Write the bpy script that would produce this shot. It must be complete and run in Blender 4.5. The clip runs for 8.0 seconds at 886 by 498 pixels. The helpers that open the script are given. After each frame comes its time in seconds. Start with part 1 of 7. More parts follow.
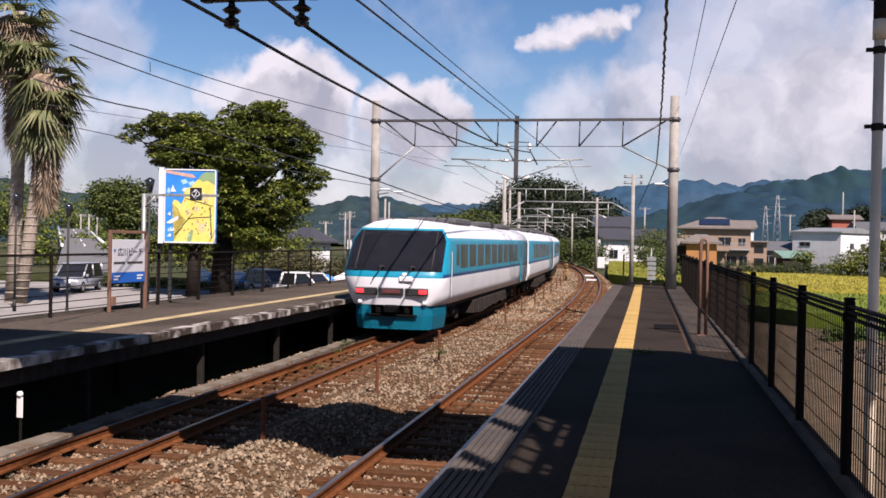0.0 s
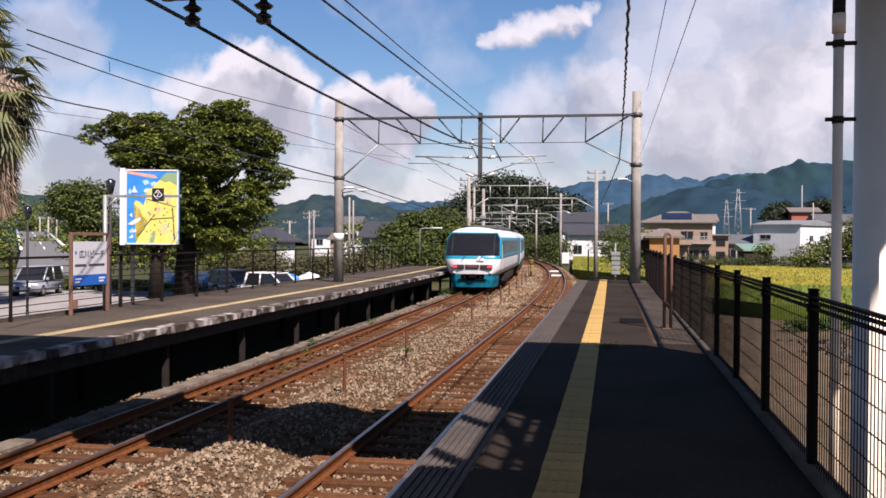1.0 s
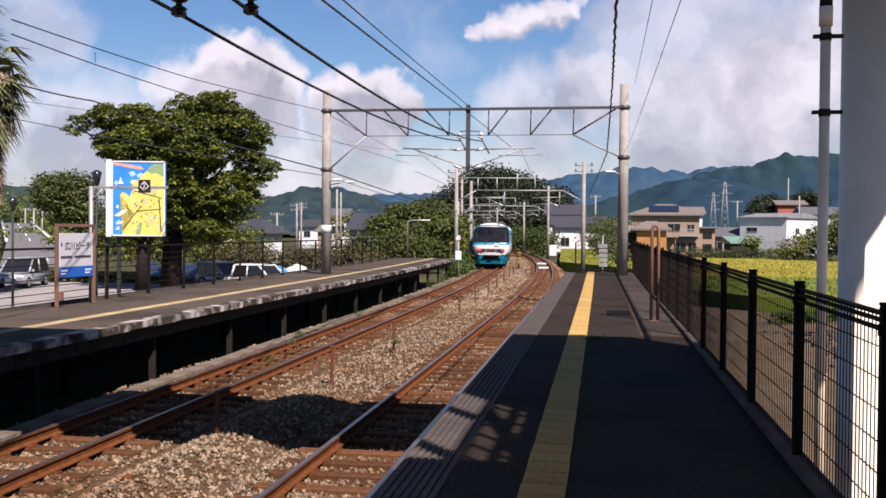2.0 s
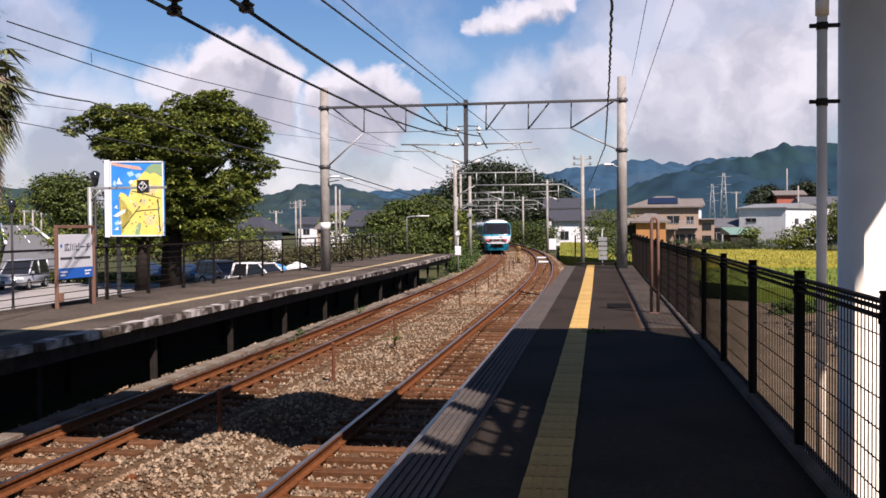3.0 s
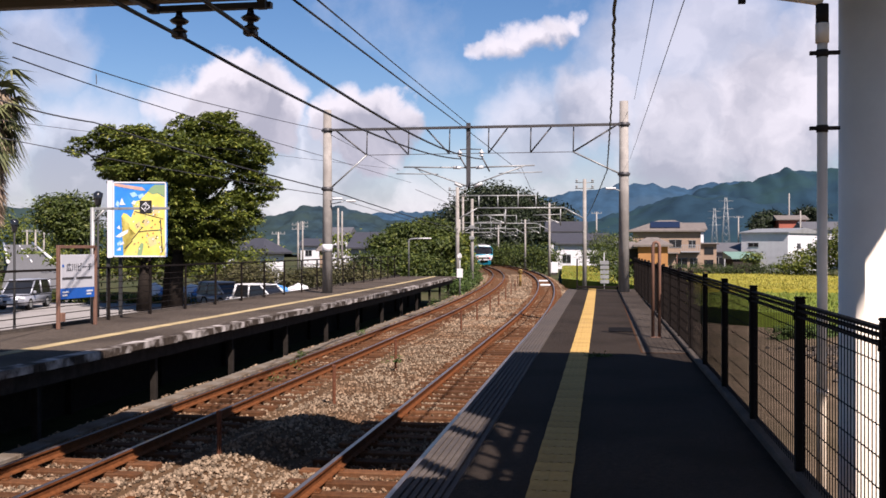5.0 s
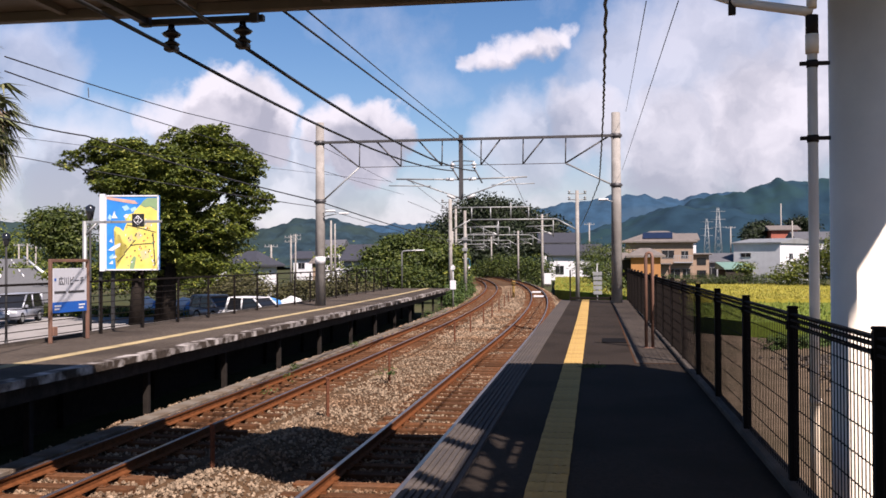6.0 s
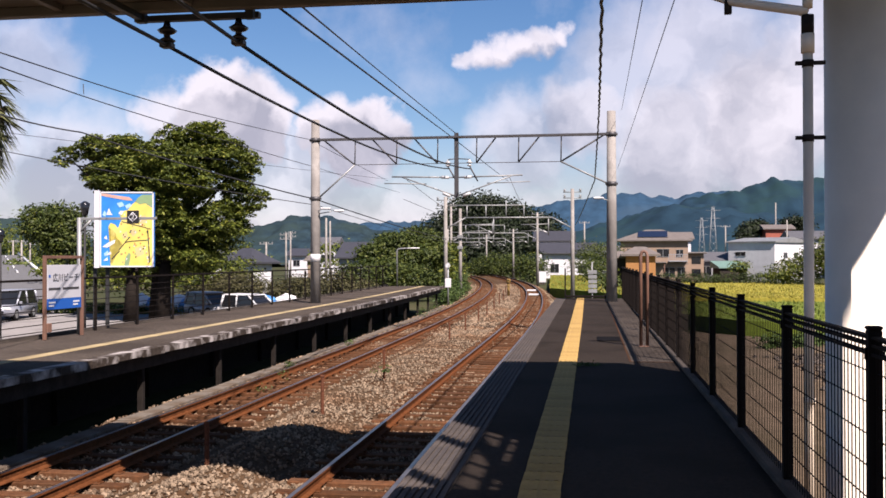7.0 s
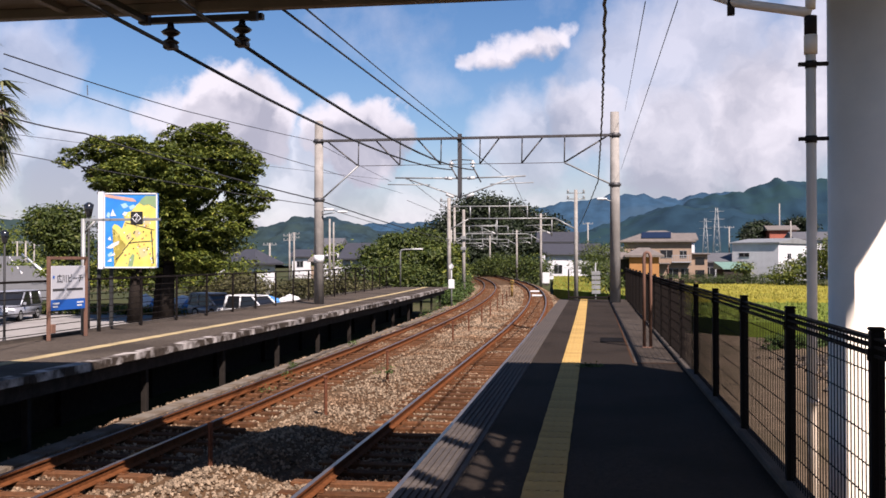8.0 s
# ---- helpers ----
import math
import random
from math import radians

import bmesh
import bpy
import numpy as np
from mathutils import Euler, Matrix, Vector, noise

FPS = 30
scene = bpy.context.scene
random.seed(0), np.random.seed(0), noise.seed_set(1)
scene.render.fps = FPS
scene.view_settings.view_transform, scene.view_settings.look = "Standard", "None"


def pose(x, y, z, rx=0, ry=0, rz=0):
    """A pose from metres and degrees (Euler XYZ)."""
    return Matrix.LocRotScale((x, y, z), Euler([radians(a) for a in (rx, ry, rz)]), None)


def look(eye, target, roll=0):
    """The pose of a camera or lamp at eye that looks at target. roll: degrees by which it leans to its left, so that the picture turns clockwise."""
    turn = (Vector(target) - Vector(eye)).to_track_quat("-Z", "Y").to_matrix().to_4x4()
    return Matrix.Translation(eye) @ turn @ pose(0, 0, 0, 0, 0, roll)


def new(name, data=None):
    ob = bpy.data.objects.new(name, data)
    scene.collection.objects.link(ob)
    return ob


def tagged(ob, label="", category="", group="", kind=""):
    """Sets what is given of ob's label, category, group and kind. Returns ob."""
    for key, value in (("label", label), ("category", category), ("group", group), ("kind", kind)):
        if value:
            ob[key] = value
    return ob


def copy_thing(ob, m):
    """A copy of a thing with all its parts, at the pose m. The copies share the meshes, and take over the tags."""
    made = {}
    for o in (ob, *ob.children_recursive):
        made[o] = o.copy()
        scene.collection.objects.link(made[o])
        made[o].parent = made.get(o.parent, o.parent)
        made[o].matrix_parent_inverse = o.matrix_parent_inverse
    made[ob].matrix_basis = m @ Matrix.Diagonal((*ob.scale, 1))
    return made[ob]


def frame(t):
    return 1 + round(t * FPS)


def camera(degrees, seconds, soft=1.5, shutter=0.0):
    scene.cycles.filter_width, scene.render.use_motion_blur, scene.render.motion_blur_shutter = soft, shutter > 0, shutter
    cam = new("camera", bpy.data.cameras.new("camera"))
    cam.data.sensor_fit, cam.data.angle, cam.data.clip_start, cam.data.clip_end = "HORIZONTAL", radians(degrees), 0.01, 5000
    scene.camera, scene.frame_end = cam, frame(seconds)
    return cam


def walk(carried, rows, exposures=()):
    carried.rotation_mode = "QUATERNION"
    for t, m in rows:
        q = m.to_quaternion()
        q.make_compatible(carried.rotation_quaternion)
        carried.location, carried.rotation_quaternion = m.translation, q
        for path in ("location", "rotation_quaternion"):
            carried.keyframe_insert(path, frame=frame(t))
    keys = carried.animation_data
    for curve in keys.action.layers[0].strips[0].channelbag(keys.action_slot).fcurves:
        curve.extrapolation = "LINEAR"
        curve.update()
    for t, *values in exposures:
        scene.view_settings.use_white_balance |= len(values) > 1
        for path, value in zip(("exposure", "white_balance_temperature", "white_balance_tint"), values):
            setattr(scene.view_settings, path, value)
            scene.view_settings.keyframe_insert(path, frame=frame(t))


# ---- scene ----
cam = camera(49.0, 8.0, soft=1.6)

# The camera is hand-held on the platform: it hardly leaves its place, and pans and tilts.
PATH = [
    (0, (0.02, 0.049, 1.677), (-0.396, 2.005, 1.659), 1.2),
    (0.5, (-0.005, 0.072, 1.676), (-0.371, 2.038, 1.659), 0.8),
    (1, (-0.005, 0.063, 1.673), (-0.35, 2.033, 1.651), 0.4),
    (1.5, (-0.006, 0.069, 1.672), (-0.326, 2.043, 1.642), 0.8),
    (3, (-0.005, 0.069, 1.669), (-0.324, 2.043, 1.622), -0.4),
    (3.5, (-0.003, 0.058, 1.669), (-0.314, 2.033, 1.624), -0.5),
    (4, (-0.002, 0.059, 1.672), (-0.321, 2.033, 1.644), -0.3),
    (4.5, (0.004, 0.056, 1.675), (-0.313, 2.031, 1.656), -0.3),
    (5, (0.007, 0.057, 1.678), (-0.316, 2.03, 1.677), -0.0),
    (6.5, (0.007, 0.05, 1.672), (-0.296, 2.027, 1.698), -0.4),
    (7, (0.005, 0.052, 1.675), (-0.294, 2.029, 1.694), -0.1),
    (7.5, (0.001, 0.04, 1.676), (-0.303, 2.017, 1.696), -0.1),
    (8, (0.01, 0.043, 1.676), (-0.296, 2.019, 1.697), -0.1),
]
walk(cam, [(t, look(eye, target, roll)) for t, eye, target, roll in PATH], [(t, stops, 6400, 24) for t, stops in ((0.0, 1.14), (0.5, 1.19), (1.5, 1.20), (3.5, 1.19), (5.0, 1.23), (8.0, 1.24))])

# ---------------------------------------------------------------- light
SUN_WAY = Vector((0.55, -0.72, 1.0)).normalized()      # towards the sun
SUN_AZIMUTH = math.atan2(SUN_WAY.x, SUN_WAY.y)


def make_world():
    world = bpy.data.worlds.new("sky_world")
    world.use_nodes = True
    scene.world = world
    nt = world.node_tree
    nt.nodes.clear()
    N, L = nt.nodes.new, nt.links.new
    out = N("ShaderNodeOutputWorld")
    sky = N("ShaderNodeTexSky")
    sky.sky_type = "NISHITA"
    sky.sun_disc = False
    sky.sun_elevation = math.asin(SUN_WAY.z)
    sky.sun_rotation = SUN_AZIMUTH
    sky.air_density, sky.dust_density, sky.ozone_density = 1.0, 0.6, 1.6
    blue = N("ShaderNodeBackground")
    blue.inputs["Strength"].default_value = 0.054
    rich = N("ShaderNodeHueSaturation")
    rich.inputs["Saturation"].default_value, rich.inputs["Value"].default_value = 1.3, 0.86
    L(sky.outputs[0], rich.inputs["Color"])
    L(rich.outputs[0], blue.inputs["Color"])
    tc = N("ShaderNodeTexCoord")
    # ragged edges: the direction is stirred by two noises before the cloud masks read it
    stir = N("ShaderNodeTexNoise")
    stir.inputs["Scale"].default_value, stir.inputs["Detail"].default_value = 9.0, 9.0
    stir.inputs["Roughness"].default_value = 0.62
    L(tc.outputs["Generated"], stir.inputs["Vector"])
    sub = N("ShaderNodeVectorMath")
    sub.operation = "SUBTRACT"
    sub.inputs[1].default_value = (0.5, 0.5, 0.5)
    L(stir.outputs["Color"], sub.inputs[0])
    mul = N("ShaderNodeVectorMath")
    mul.operation = "SCALE"
    mul.inputs["Scale"].default_value = 0.06
    L(sub.outputs[0], mul.inputs[0])
    fine = N("ShaderNodeTexNoise")
    fine.inputs["Scale"].default_value, fine.inputs["Detail"].default_value = 34.0, 6.0
    L(tc.outputs["Generated"], fine.inputs["Vector"])
    sub2 = N("ShaderNodeVectorMath")
    sub2.operation = "SUBTRACT"
    sub2.inputs[1].default_value = (0.5, 0.5, 0.5)
    L(fine.outputs["Color"], sub2.inputs[0])
    mul2 = N("ShaderNodeVectorMath")
    mul2.operation = "MULTIPLY_ADD"
    mul2.inputs[1].default_value = (0.045, 0.045, 0.045)
    L(sub2.outputs[0], mul2.inputs[0])
    L(mul.outputs[0], mul2.inputs[2])
    add = N("ShaderNodeVectorMath")
    add.operation = "ADD"
    L(tc.outputs["Generated"], add.inputs[0])
    L(mul2.outputs[0], add.inputs[1])
    nrm = N("ShaderNodeVectorMath")
    nrm.operation = "NORMALIZE"
    L(add.outputs[0], nrm.inputs[0])
    def peak(a, b):
        m = N("ShaderNodeMath")
        m.operation = "MAXIMUM"
        L(a, m.inputs[0])
        L(b, m.inputs[1])
        return m.outputs[0]

    def heads(way):
        """How much cloud lies in a direction."""
        most = None
        for az, el, r_in, r_out, dense in CUMULUS + VEILS:
            a, e = radians(az), radians(el)
            dot = N("ShaderNodeVectorMath")
            dot.operation = "DOT_PRODUCT"
            dot.inputs[1].default_value = (math.sin(a) * math.cos(e), math.cos(a) * math.cos(e), math.sin(e))
            L(way, dot.inputs[0])
            ramp = N("ShaderNodeMapRange")
            ramp.interpolation_type = "SMOOTHSTEP"
            ramp.inputs["From Min"].default_value = math.cos(radians(r_out))
            ramp.inputs["From Max"].default_value = math.cos(radians(r_in))
            ramp.inputs["To Max"].default_value = dense
            L(dot.outputs["Value"], ramp.inputs["Value"])
            most = ramp.outputs[0] if most is None else peak(most, ramp.outputs[0])
        return most

    total = heads(nrm.outputs[0])
    # cloud standing above shades what lies under it
    lift = N("ShaderNodeVectorMath")
    lift.operation = "ADD"
    lift.inputs[1].default_value = (0.006, 0.0, 0.026)
    L(nrm.outputs[0], lift.inputs[0])
    above = N("ShaderNodeVectorMath")
    above.operation = "NORMALIZE"
    L(lift.outputs[0], above.inputs[0])
    under = heads(above.outputs[0])
    # thin cloud all over, thicker towards the horizon
    thin = N("ShaderNodeTexNoise")
    thin.inputs["Scale"].default_value, thin.inputs["Detail"].default_value = 4.0, 8.0
    thin.inputs["Roughness"].default_value = 0.6
    L(tc.outputs["Generated"], thin.inputs["Vector"])
    veil = N("ShaderNodeMapRange")
    veil.inputs["From Min"].default_value, veil.inputs["From Max"].default_value = 0.56, 0.80
    veil.inputs["To Max"].default_value = 0.5
    L(thin.outputs["Fac"], veil.inputs["Value"])
    total = peak(total, veil.outputs[0])
    sep = N("ShaderNodeSeparateXYZ")
    L(nrm.outputs[0], sep.inputs[0])
    low = N("ShaderNodeMapRange")
    low.interpolation_type = "SMOOTHSTEP"
    low.inputs["From Min"].default_value, low.inputs["From Max"].default_value = 0.13, 0.02
    low.inputs["To Max"].default_value = 0.8
    L(sep.outputs["Z"], low.inputs["Value"])
    total = peak(total, low.outputs[0])
    # white heads and grey-violet bellies
    belly = N("ShaderNodeTexNoise")
    belly.inputs["Scale"].default_value, belly.inputs["Detail"].default_value = 13.0, 8.0
    L(nrm.outputs[0], belly.inputs["Vector"])
    shade = N("ShaderNodeMath")
    shade.operation = "MULTIPLY_ADD"
    shade.inputs[1].default_value = -0.22
    L(under, shade.inputs[0])
    haze = N("ShaderNodeMath")
    haze.operation = "MULTIPLY_ADD"
    haze.inputs[1].default_value = -0.14
    L(low.outputs[0], haze.inputs[0])
    L(belly.outputs["Fac"], haze.inputs[2])
    L(haze.outputs[0], shade.inputs[2])
    ramp = N("ShaderNodeValToRGB")
    ramp.color_ramp.elements[0].position, ramp.color_ramp.elements[1].position = 0.20, 0.50
    ramp.color_ramp.elements[0].color = (0.48, 0.51, 0.58, 1)
    ramp.color_ramp.elements[1].color = (0.98, 0.98, 1.0, 1)
    L(shade.outputs[0], ramp.inputs[0])
    cloud = N("ShaderNodeBackground")
    cloud.inputs["Strength"].default_value = 0.40
    L(ramp.outputs[0], cloud.inputs["Color"])
    mix = N("ShaderNodeMixShader")
    L(total, mix.inputs[0])
    L(blue.outputs[0], mix.inputs[1])
    L(cloud.outputs[0], mix.inputs[2])
    L(mix.outputs[0], out.inputs["Surface"])


# azimuth to the east of the platform's line, elevation, inner and outer radius in degrees, density
CUMULUS = [
    (-21.70, 8.66, 2.00, 3.00, 1),
    (-19.62, 7.92, 1.67, 2.83, 1),
    (-23.90, 7.48, 1.50, 2.83, 0.9),
    (-13.57, 6.56, 2.00, 3.00, 1),
    (-11.58, 7.39, 0.83, 1.67, 1),
    (-15.22, 7.20, 1.33, 2.33, 1),
    (-21.07, 9.96, 0.67, 1.67, 1),
    (-12.25, 8.37, 0.27, 0.93, 1),
    (-31.64, 10.60, 0.33, 3.66, 0.6),
    (-4.91, 12.01, 0.07, 1.40, 1),
    (-3.92, 12.38, 0.07, 1.33, 1),
    (-2.92, 12.74, 0.07, 1.27, 1),
    (-1.93, 13.03, 0.07, 1.13, 1),
    (-5.91, 11.77, 0.07, 1.20, 1),
    (-6.74, 11.58, 0.07, 0.93, 0.9),
]
VEILS = [
    (-0.31, 7.96, 1.00, 3.66, 0.85),
    (2.29, 10.93, 1.00, 4.66, 0.6),
    (6.41, 11.06, 1.33, 5.66, 0.7),
    (9.45, 7.48, 2.00, 6.33, 0.95),
    (12.41, 8.87, 2.00, 6.00, 0.9),
    (4.83, 6.38, 2.00, 5.66, 0.9),
    (-3.93, 6.55, 1.00, 4.00, 0.7),
    (13.86, 12.06, 1.33, 5.00, 0.7),
    (-29.03, 4.02, 1.33, 5.66, 0.8),
    (-36.01, 5.88, 2.00, 6.66, 0.8),
    (19.29, 8.97, 2.66, 8.66, 0.8),
    (-16.86, 4.23, 1.33, 5.00, 0.7),
]
make_world()

lamp = bpy.data.lights.new("sun", "SUN")
lamp.energy, lamp.angle, lamp.color = 5.0, radians(0.55), (1.0, 0.93, 0.82)
sun = new("sun", lamp)
sun.matrix_world = look(SUN_WAY * 100, (0, 0, 0))

# ---------------------------------------------------------------- materials
BASE_SCALE = 0.53      # dims every base colour, so that shade comes out deeper beside sunlit parts


def mat(name, base, rough=0.8, vary=0.25, scale=3.0, bump=0.0, bump_scale=40.0, metallic=0.0, stain=None, stain_amount=0.0,
        stain_scale=1.2, spread=0.0, emit=0.0, island=False, unscaled=False):
    """Paint, stone, wood or metal: a base colour with grain at one scale, stains at another, and relief."""
    if not emit and not unscaled:
        base = tuple(c * BASE_SCALE for c in base)
        stain = tuple(c * BASE_SCALE for c in stain) if stain is not None else None
    m = bpy.data.materials.new(name)
    m.use_nodes = True
    nt = m.node_tree
    N, L = nt.nodes.new, nt.links.new
    bsdf = nt.nodes["Principled BSDF"]
    tc = N("ShaderNodeTexCoord")
    grain = N("ShaderNodeTexNoise")
    grain.inputs["Scale"].default_value, grain.inputs["Detail"].default_value = scale, 8.0
    grain.inputs["Roughness"].default_value = 0.65
    L(tc.outputs["Object"], grain.inputs["Vector"])
    ramp = N("ShaderNodeMapRange")
    ramp.inputs["From Min"].default_value, ramp.inputs["From Max"].default_value = 0.3, 0.7
    ramp.inputs["To Min"].default_value, ramp.inputs["To Max"].default_value = 1 - vary, 1 + vary
    L(grain.outputs["Fac"], ramp.inputs["Value"])
    tint = N("ShaderNodeVectorMath")
    tint.operation = "SCALE"
    tint.inputs[0].default_value = base
    L(ramp.outputs[0], tint.inputs["Scale"])
    colour = tint.outputs[0]
    if stain is not None:
        blot = N("ShaderNodeTexNoise")
        blot.inputs["Scale"].default_value, blot.inputs["Detail"].default_value = stain_scale, 6.0
        L(tc.outputs["Object"], blot.inputs["Vector"])
        edge = N("ShaderNodeMapRange")
        edge.inputs["From Min"].default_value, edge.inputs["From Max"].default_value = 0.46, 0.66
        edge.inputs["To Max"].default_value = stain_amount
        L(blot.outputs["Fac"], edge.inputs["Value"])
        mix = N("ShaderNodeMix")
        mix.data_type = "RGBA"
        L(edge.outputs[0], mix.inputs["Factor"])
        L(colour, mix.inputs["A"])
        mix.inputs["B"].default_value = (*stain, 1)
        colour = mix.outputs["Result"]
    if spread:
        if island:
            info = N("ShaderNodeNewGeometry")
            source = info.outputs["Random Per Island"]
        else:
            info = N("ShaderNodeObjectInfo")
            source = info.outputs["Random"]
        by = N("ShaderNodeMapRange")
        by.inputs["To Min"].default_value, by.inputs["To Max"].default_value = 1 - spread, 1 + spread
        L(source, by.inputs["Value"])
        shade = N("ShaderNodeVectorMath")
        shade.operation = "SCALE"
        L(colour, shade.inputs[0])
        L(by.outputs[0], shade.inputs["Scale"])
        colour = shade.outputs[0]
    L(colour, bsdf.inputs["Base Color"])
    bsdf.inputs["Roughness"].default_value = rough
    bsdf.inputs["Metallic"].default_value = metallic
    if rough >= 0.75:
        bsdf.inputs["Specular IOR Level"].default_value = 0.08      # dusty, open-grained surfaces hardly shine
    if bump:
        fine = N("ShaderNodeTexNoise")
        fine.inputs["Scale"].default_value, fine.inputs["Detail"].default_value = bump_scale, 5.0
        L(tc.outputs["Object"], fine.inputs["Vector"])
        relief = N("ShaderNodeBump")
        relief.inputs["Strength"].default_value, relief.inputs["Distance"].default_value = bump, 0.02
        L(fine.outputs["Fac"], relief.inputs["Height"])
        L(relief.outputs[0], bsdf.inputs["Normal"])
    if emit:
        bsdf.inputs["Emission Color"].default_value = (*base, 1)
        bsdf.inputs["Emission Strength"].default_value = emit
    return m


def leaf_mat(name, dark, light, yellow=None):
    """Leaves: each clump of faces takes its own green."""
    m = bpy.data.materials.new(name)
    m.use_nodes = True
    nt = m.node_tree
    N, L = nt.nodes.new, nt.links.new
    bsdf = nt.nodes["Principled BSDF"]
    geo = N("ShaderNodeNewGeometry")
    ramp = N("ShaderNodeValToRGB")
    ramp.color_ramp.elements[0].color, ramp.color_ramp.elements[1].color = (*(c * BASE_SCALE for c in dark), 1), (*(c * BASE_SCALE for c in light), 1)
    if yellow:
        e = ramp.color_ramp.elements.new(0.9)
        e.color = (*(c * BASE_SCALE for c in light), 1)
        ramp.color_ramp.elements[2].color = (*(c * BASE_SCALE for c in yellow), 1)
    L(geo.outputs["Random Per Island"], ramp.inputs[0])
    L(ramp.outputs[0], bsdf.inputs["Base Color"])
    bsdf.inputs["Roughness"].default_value = 0.55
    bsdf.inputs["Specular IOR Level"].default_value = 0.25
    trans = N("ShaderNodeBsdfTranslucent")
    L(ramp.outputs[0], trans.inputs["Color"])
    mix = N("ShaderNodeMixShader")
    mix.inputs[0].default_value = 0.22
    L(bsdf.outputs[0], mix.inputs[1])
    L(trans.outputs[0], mix.inputs[2])
    L(mix.outputs[0], nt.nodes["Material Output"].inputs["Surface"])
    return m


OLD_ASPHALT = mat("old_platform_asphalt", (0.118, 0.095, 0.075), 0.9, 0.4, 10, 0.5, 90, stain=(0.055, 0.043, 0.034), stain_amount=0.7, stain_scale=0.45)
ASPHALT = mat("platform_asphalt", (0.046, 0.035, 0.027), 0.95, 0.45, 22, 0.7, 90, stain=(0.021, 0.016, 0.012), stain_amount=0.7, stain_scale=0.7)
CONCRETE = mat("weathered_concrete", (0.135, 0.112, 0.092), 0.9, 0.25, 6, 0.3, 60, stain=(0.0740, 0.0629, 0.0555), stain_amount=0.75, stain_scale=1.6)
EDGE_WHITE = mat("worn_white_edge", (0.075, 0.058, 0.045), 0.85, 0.4, 9, 0.5, 30, stain=(0.66, 0.60, 0.55), stain_amount=1.0, stain_scale=2.3)
CONCRETE_PALE = mat("pale_concrete", (0.24, 0.205, 0.165), 0.9, 0.25, 6, 0.3, 60, stain=(0.13, 0.085, 0.05), stain_amount=0.7, stain_scale=1.6)
# near-black concrete: the shade under the far platform is put into its colour
SHADE_CONCRETE = mat("shade_black_concrete", (0.03, 0.025, 0.021), 0.95, 0.3, 6, 0.3, 40)
POLE_CONCRETE = mat("pole_concrete", (0.44, 0.41, 0.37), 0.85, 0.22, 3, 0.2, 50, stain=(0.26, 0.235, 0.21), stain_amount=0.6, stain_scale=0.7)
STRIP = mat("ribbed_strip", (0.125, 0.105, 0.092), 0.8, 0.25, 8, 0.2, 90, stain=(0.0800, 0.0720, 0.0720), stain_amount=0.6)
YELLOW = mat("tactile_yellow", (0.66, 0.43, 0.14), 0.8, 0.18, 6, 0.2, 70, stain=(0.30, 0.22, 0.10), stain_amount=0.5, spread=0.12)
YELLOW_LINE = mat("yellow_line", (0.60, 0.47, 0.25), 0.8, 0.2, 5, 0.1, 70, stain=(0.30, 0.24, 0.14), stain_amount=0.6)
BALLAST = mat("ballast_bed", (0.135, 0.080, 0.042), 0.95, 0.45, 16, 1.0, 24, stain=(0.085, 0.036, 0.014), stain_amount=0.7, stain_scale=0.35)
STONE = mat("ballast_stone", (0.31, 0.228, 0.152), 0.95, 0.25, 9, 0.3, 60, stain=(0.23, 0.115, 0.055), stain_amount=0.65, stain_scale=0.5, spread=0.6, island=True)
SLEEPER = mat("sleeper_wood", (0.145, 0.062, 0.027), 0.95, 0.4, 9, 0.6, 40, stain=(0.14, 0.085, 0.05), stain_amount=0.5, spread=0.3)
RUST = mat("rail_rust", (0.19, 0.066, 0.022), 0.85, 0.3, 10, 0.3, 60, metallic=0.1)
RAIL_TOP = mat("rail_polished", (0.42, 0.33, 0.27), 0.32, 0.25, 3, 0.0, metallic=0.85)
RUST_POST = mat("rusty_post", (0.2050, 0.0820, 0.0451), 0.9, 0.35, 20, 0.3, 80)
BROWN_STEEL = mat("brown_steel", (0.2460, 0.1230, 0.0779), 0.7, 0.2, 10, stain=(0.1312, 0.0656, 0.0410), stain_amount=0.5)
FENCE = mat("fence_dark_brown", (0.016, 0.012, 0.010), 0.78, 0.2, 10)
GALV = mat("galvanised_steel", (0.42, 0.43, 0.42), 0.5, 0.15, 4, metallic=0.35, stain=(0.28, 0.27, 0.25), stain_amount=0.5)
DULL_STEEL = mat("dull_steel", (0.10, 0.095, 0.095), 0.55, 0.2, 4, metallic=0.4)
WIRE = mat("wire_black", (0.02, 0.02, 0.022), 0.6, 0.1, 3)
COPPER = mat("wire_copper", (0.10, 0.085, 0.075), 0.5, 0.1, 3, metallic=0.3)
PORCELAIN = mat("insulator_brown", (0.05, 0.04, 0.038), 0.25, 0.1, 3)
INSULATOR_WHITE = mat("insulator_white", (0.75, 0.75, 0.73), 0.3, 0.05, 3)
# CREAM and PIPE stay brighter and warmer, in place of bounced ground light
CREAM = mat("cream_paint", (0.80, 0.71, 0.58), 0.55, 0.06, 2, 0.05, 30, stain=(0.58, 0.50, 0.40), stain_amount=0.4, stain_scale=0.8, unscaled=True)
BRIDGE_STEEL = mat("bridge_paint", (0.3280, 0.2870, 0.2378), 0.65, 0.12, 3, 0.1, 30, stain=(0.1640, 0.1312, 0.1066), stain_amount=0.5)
PIPE = mat("drain_pipe", (0.66, 0.55, 0.42), 0.5, 0.08, 3, stain=(0.42, 0.33, 0.24), stain_amount=0.5, unscaled=True)
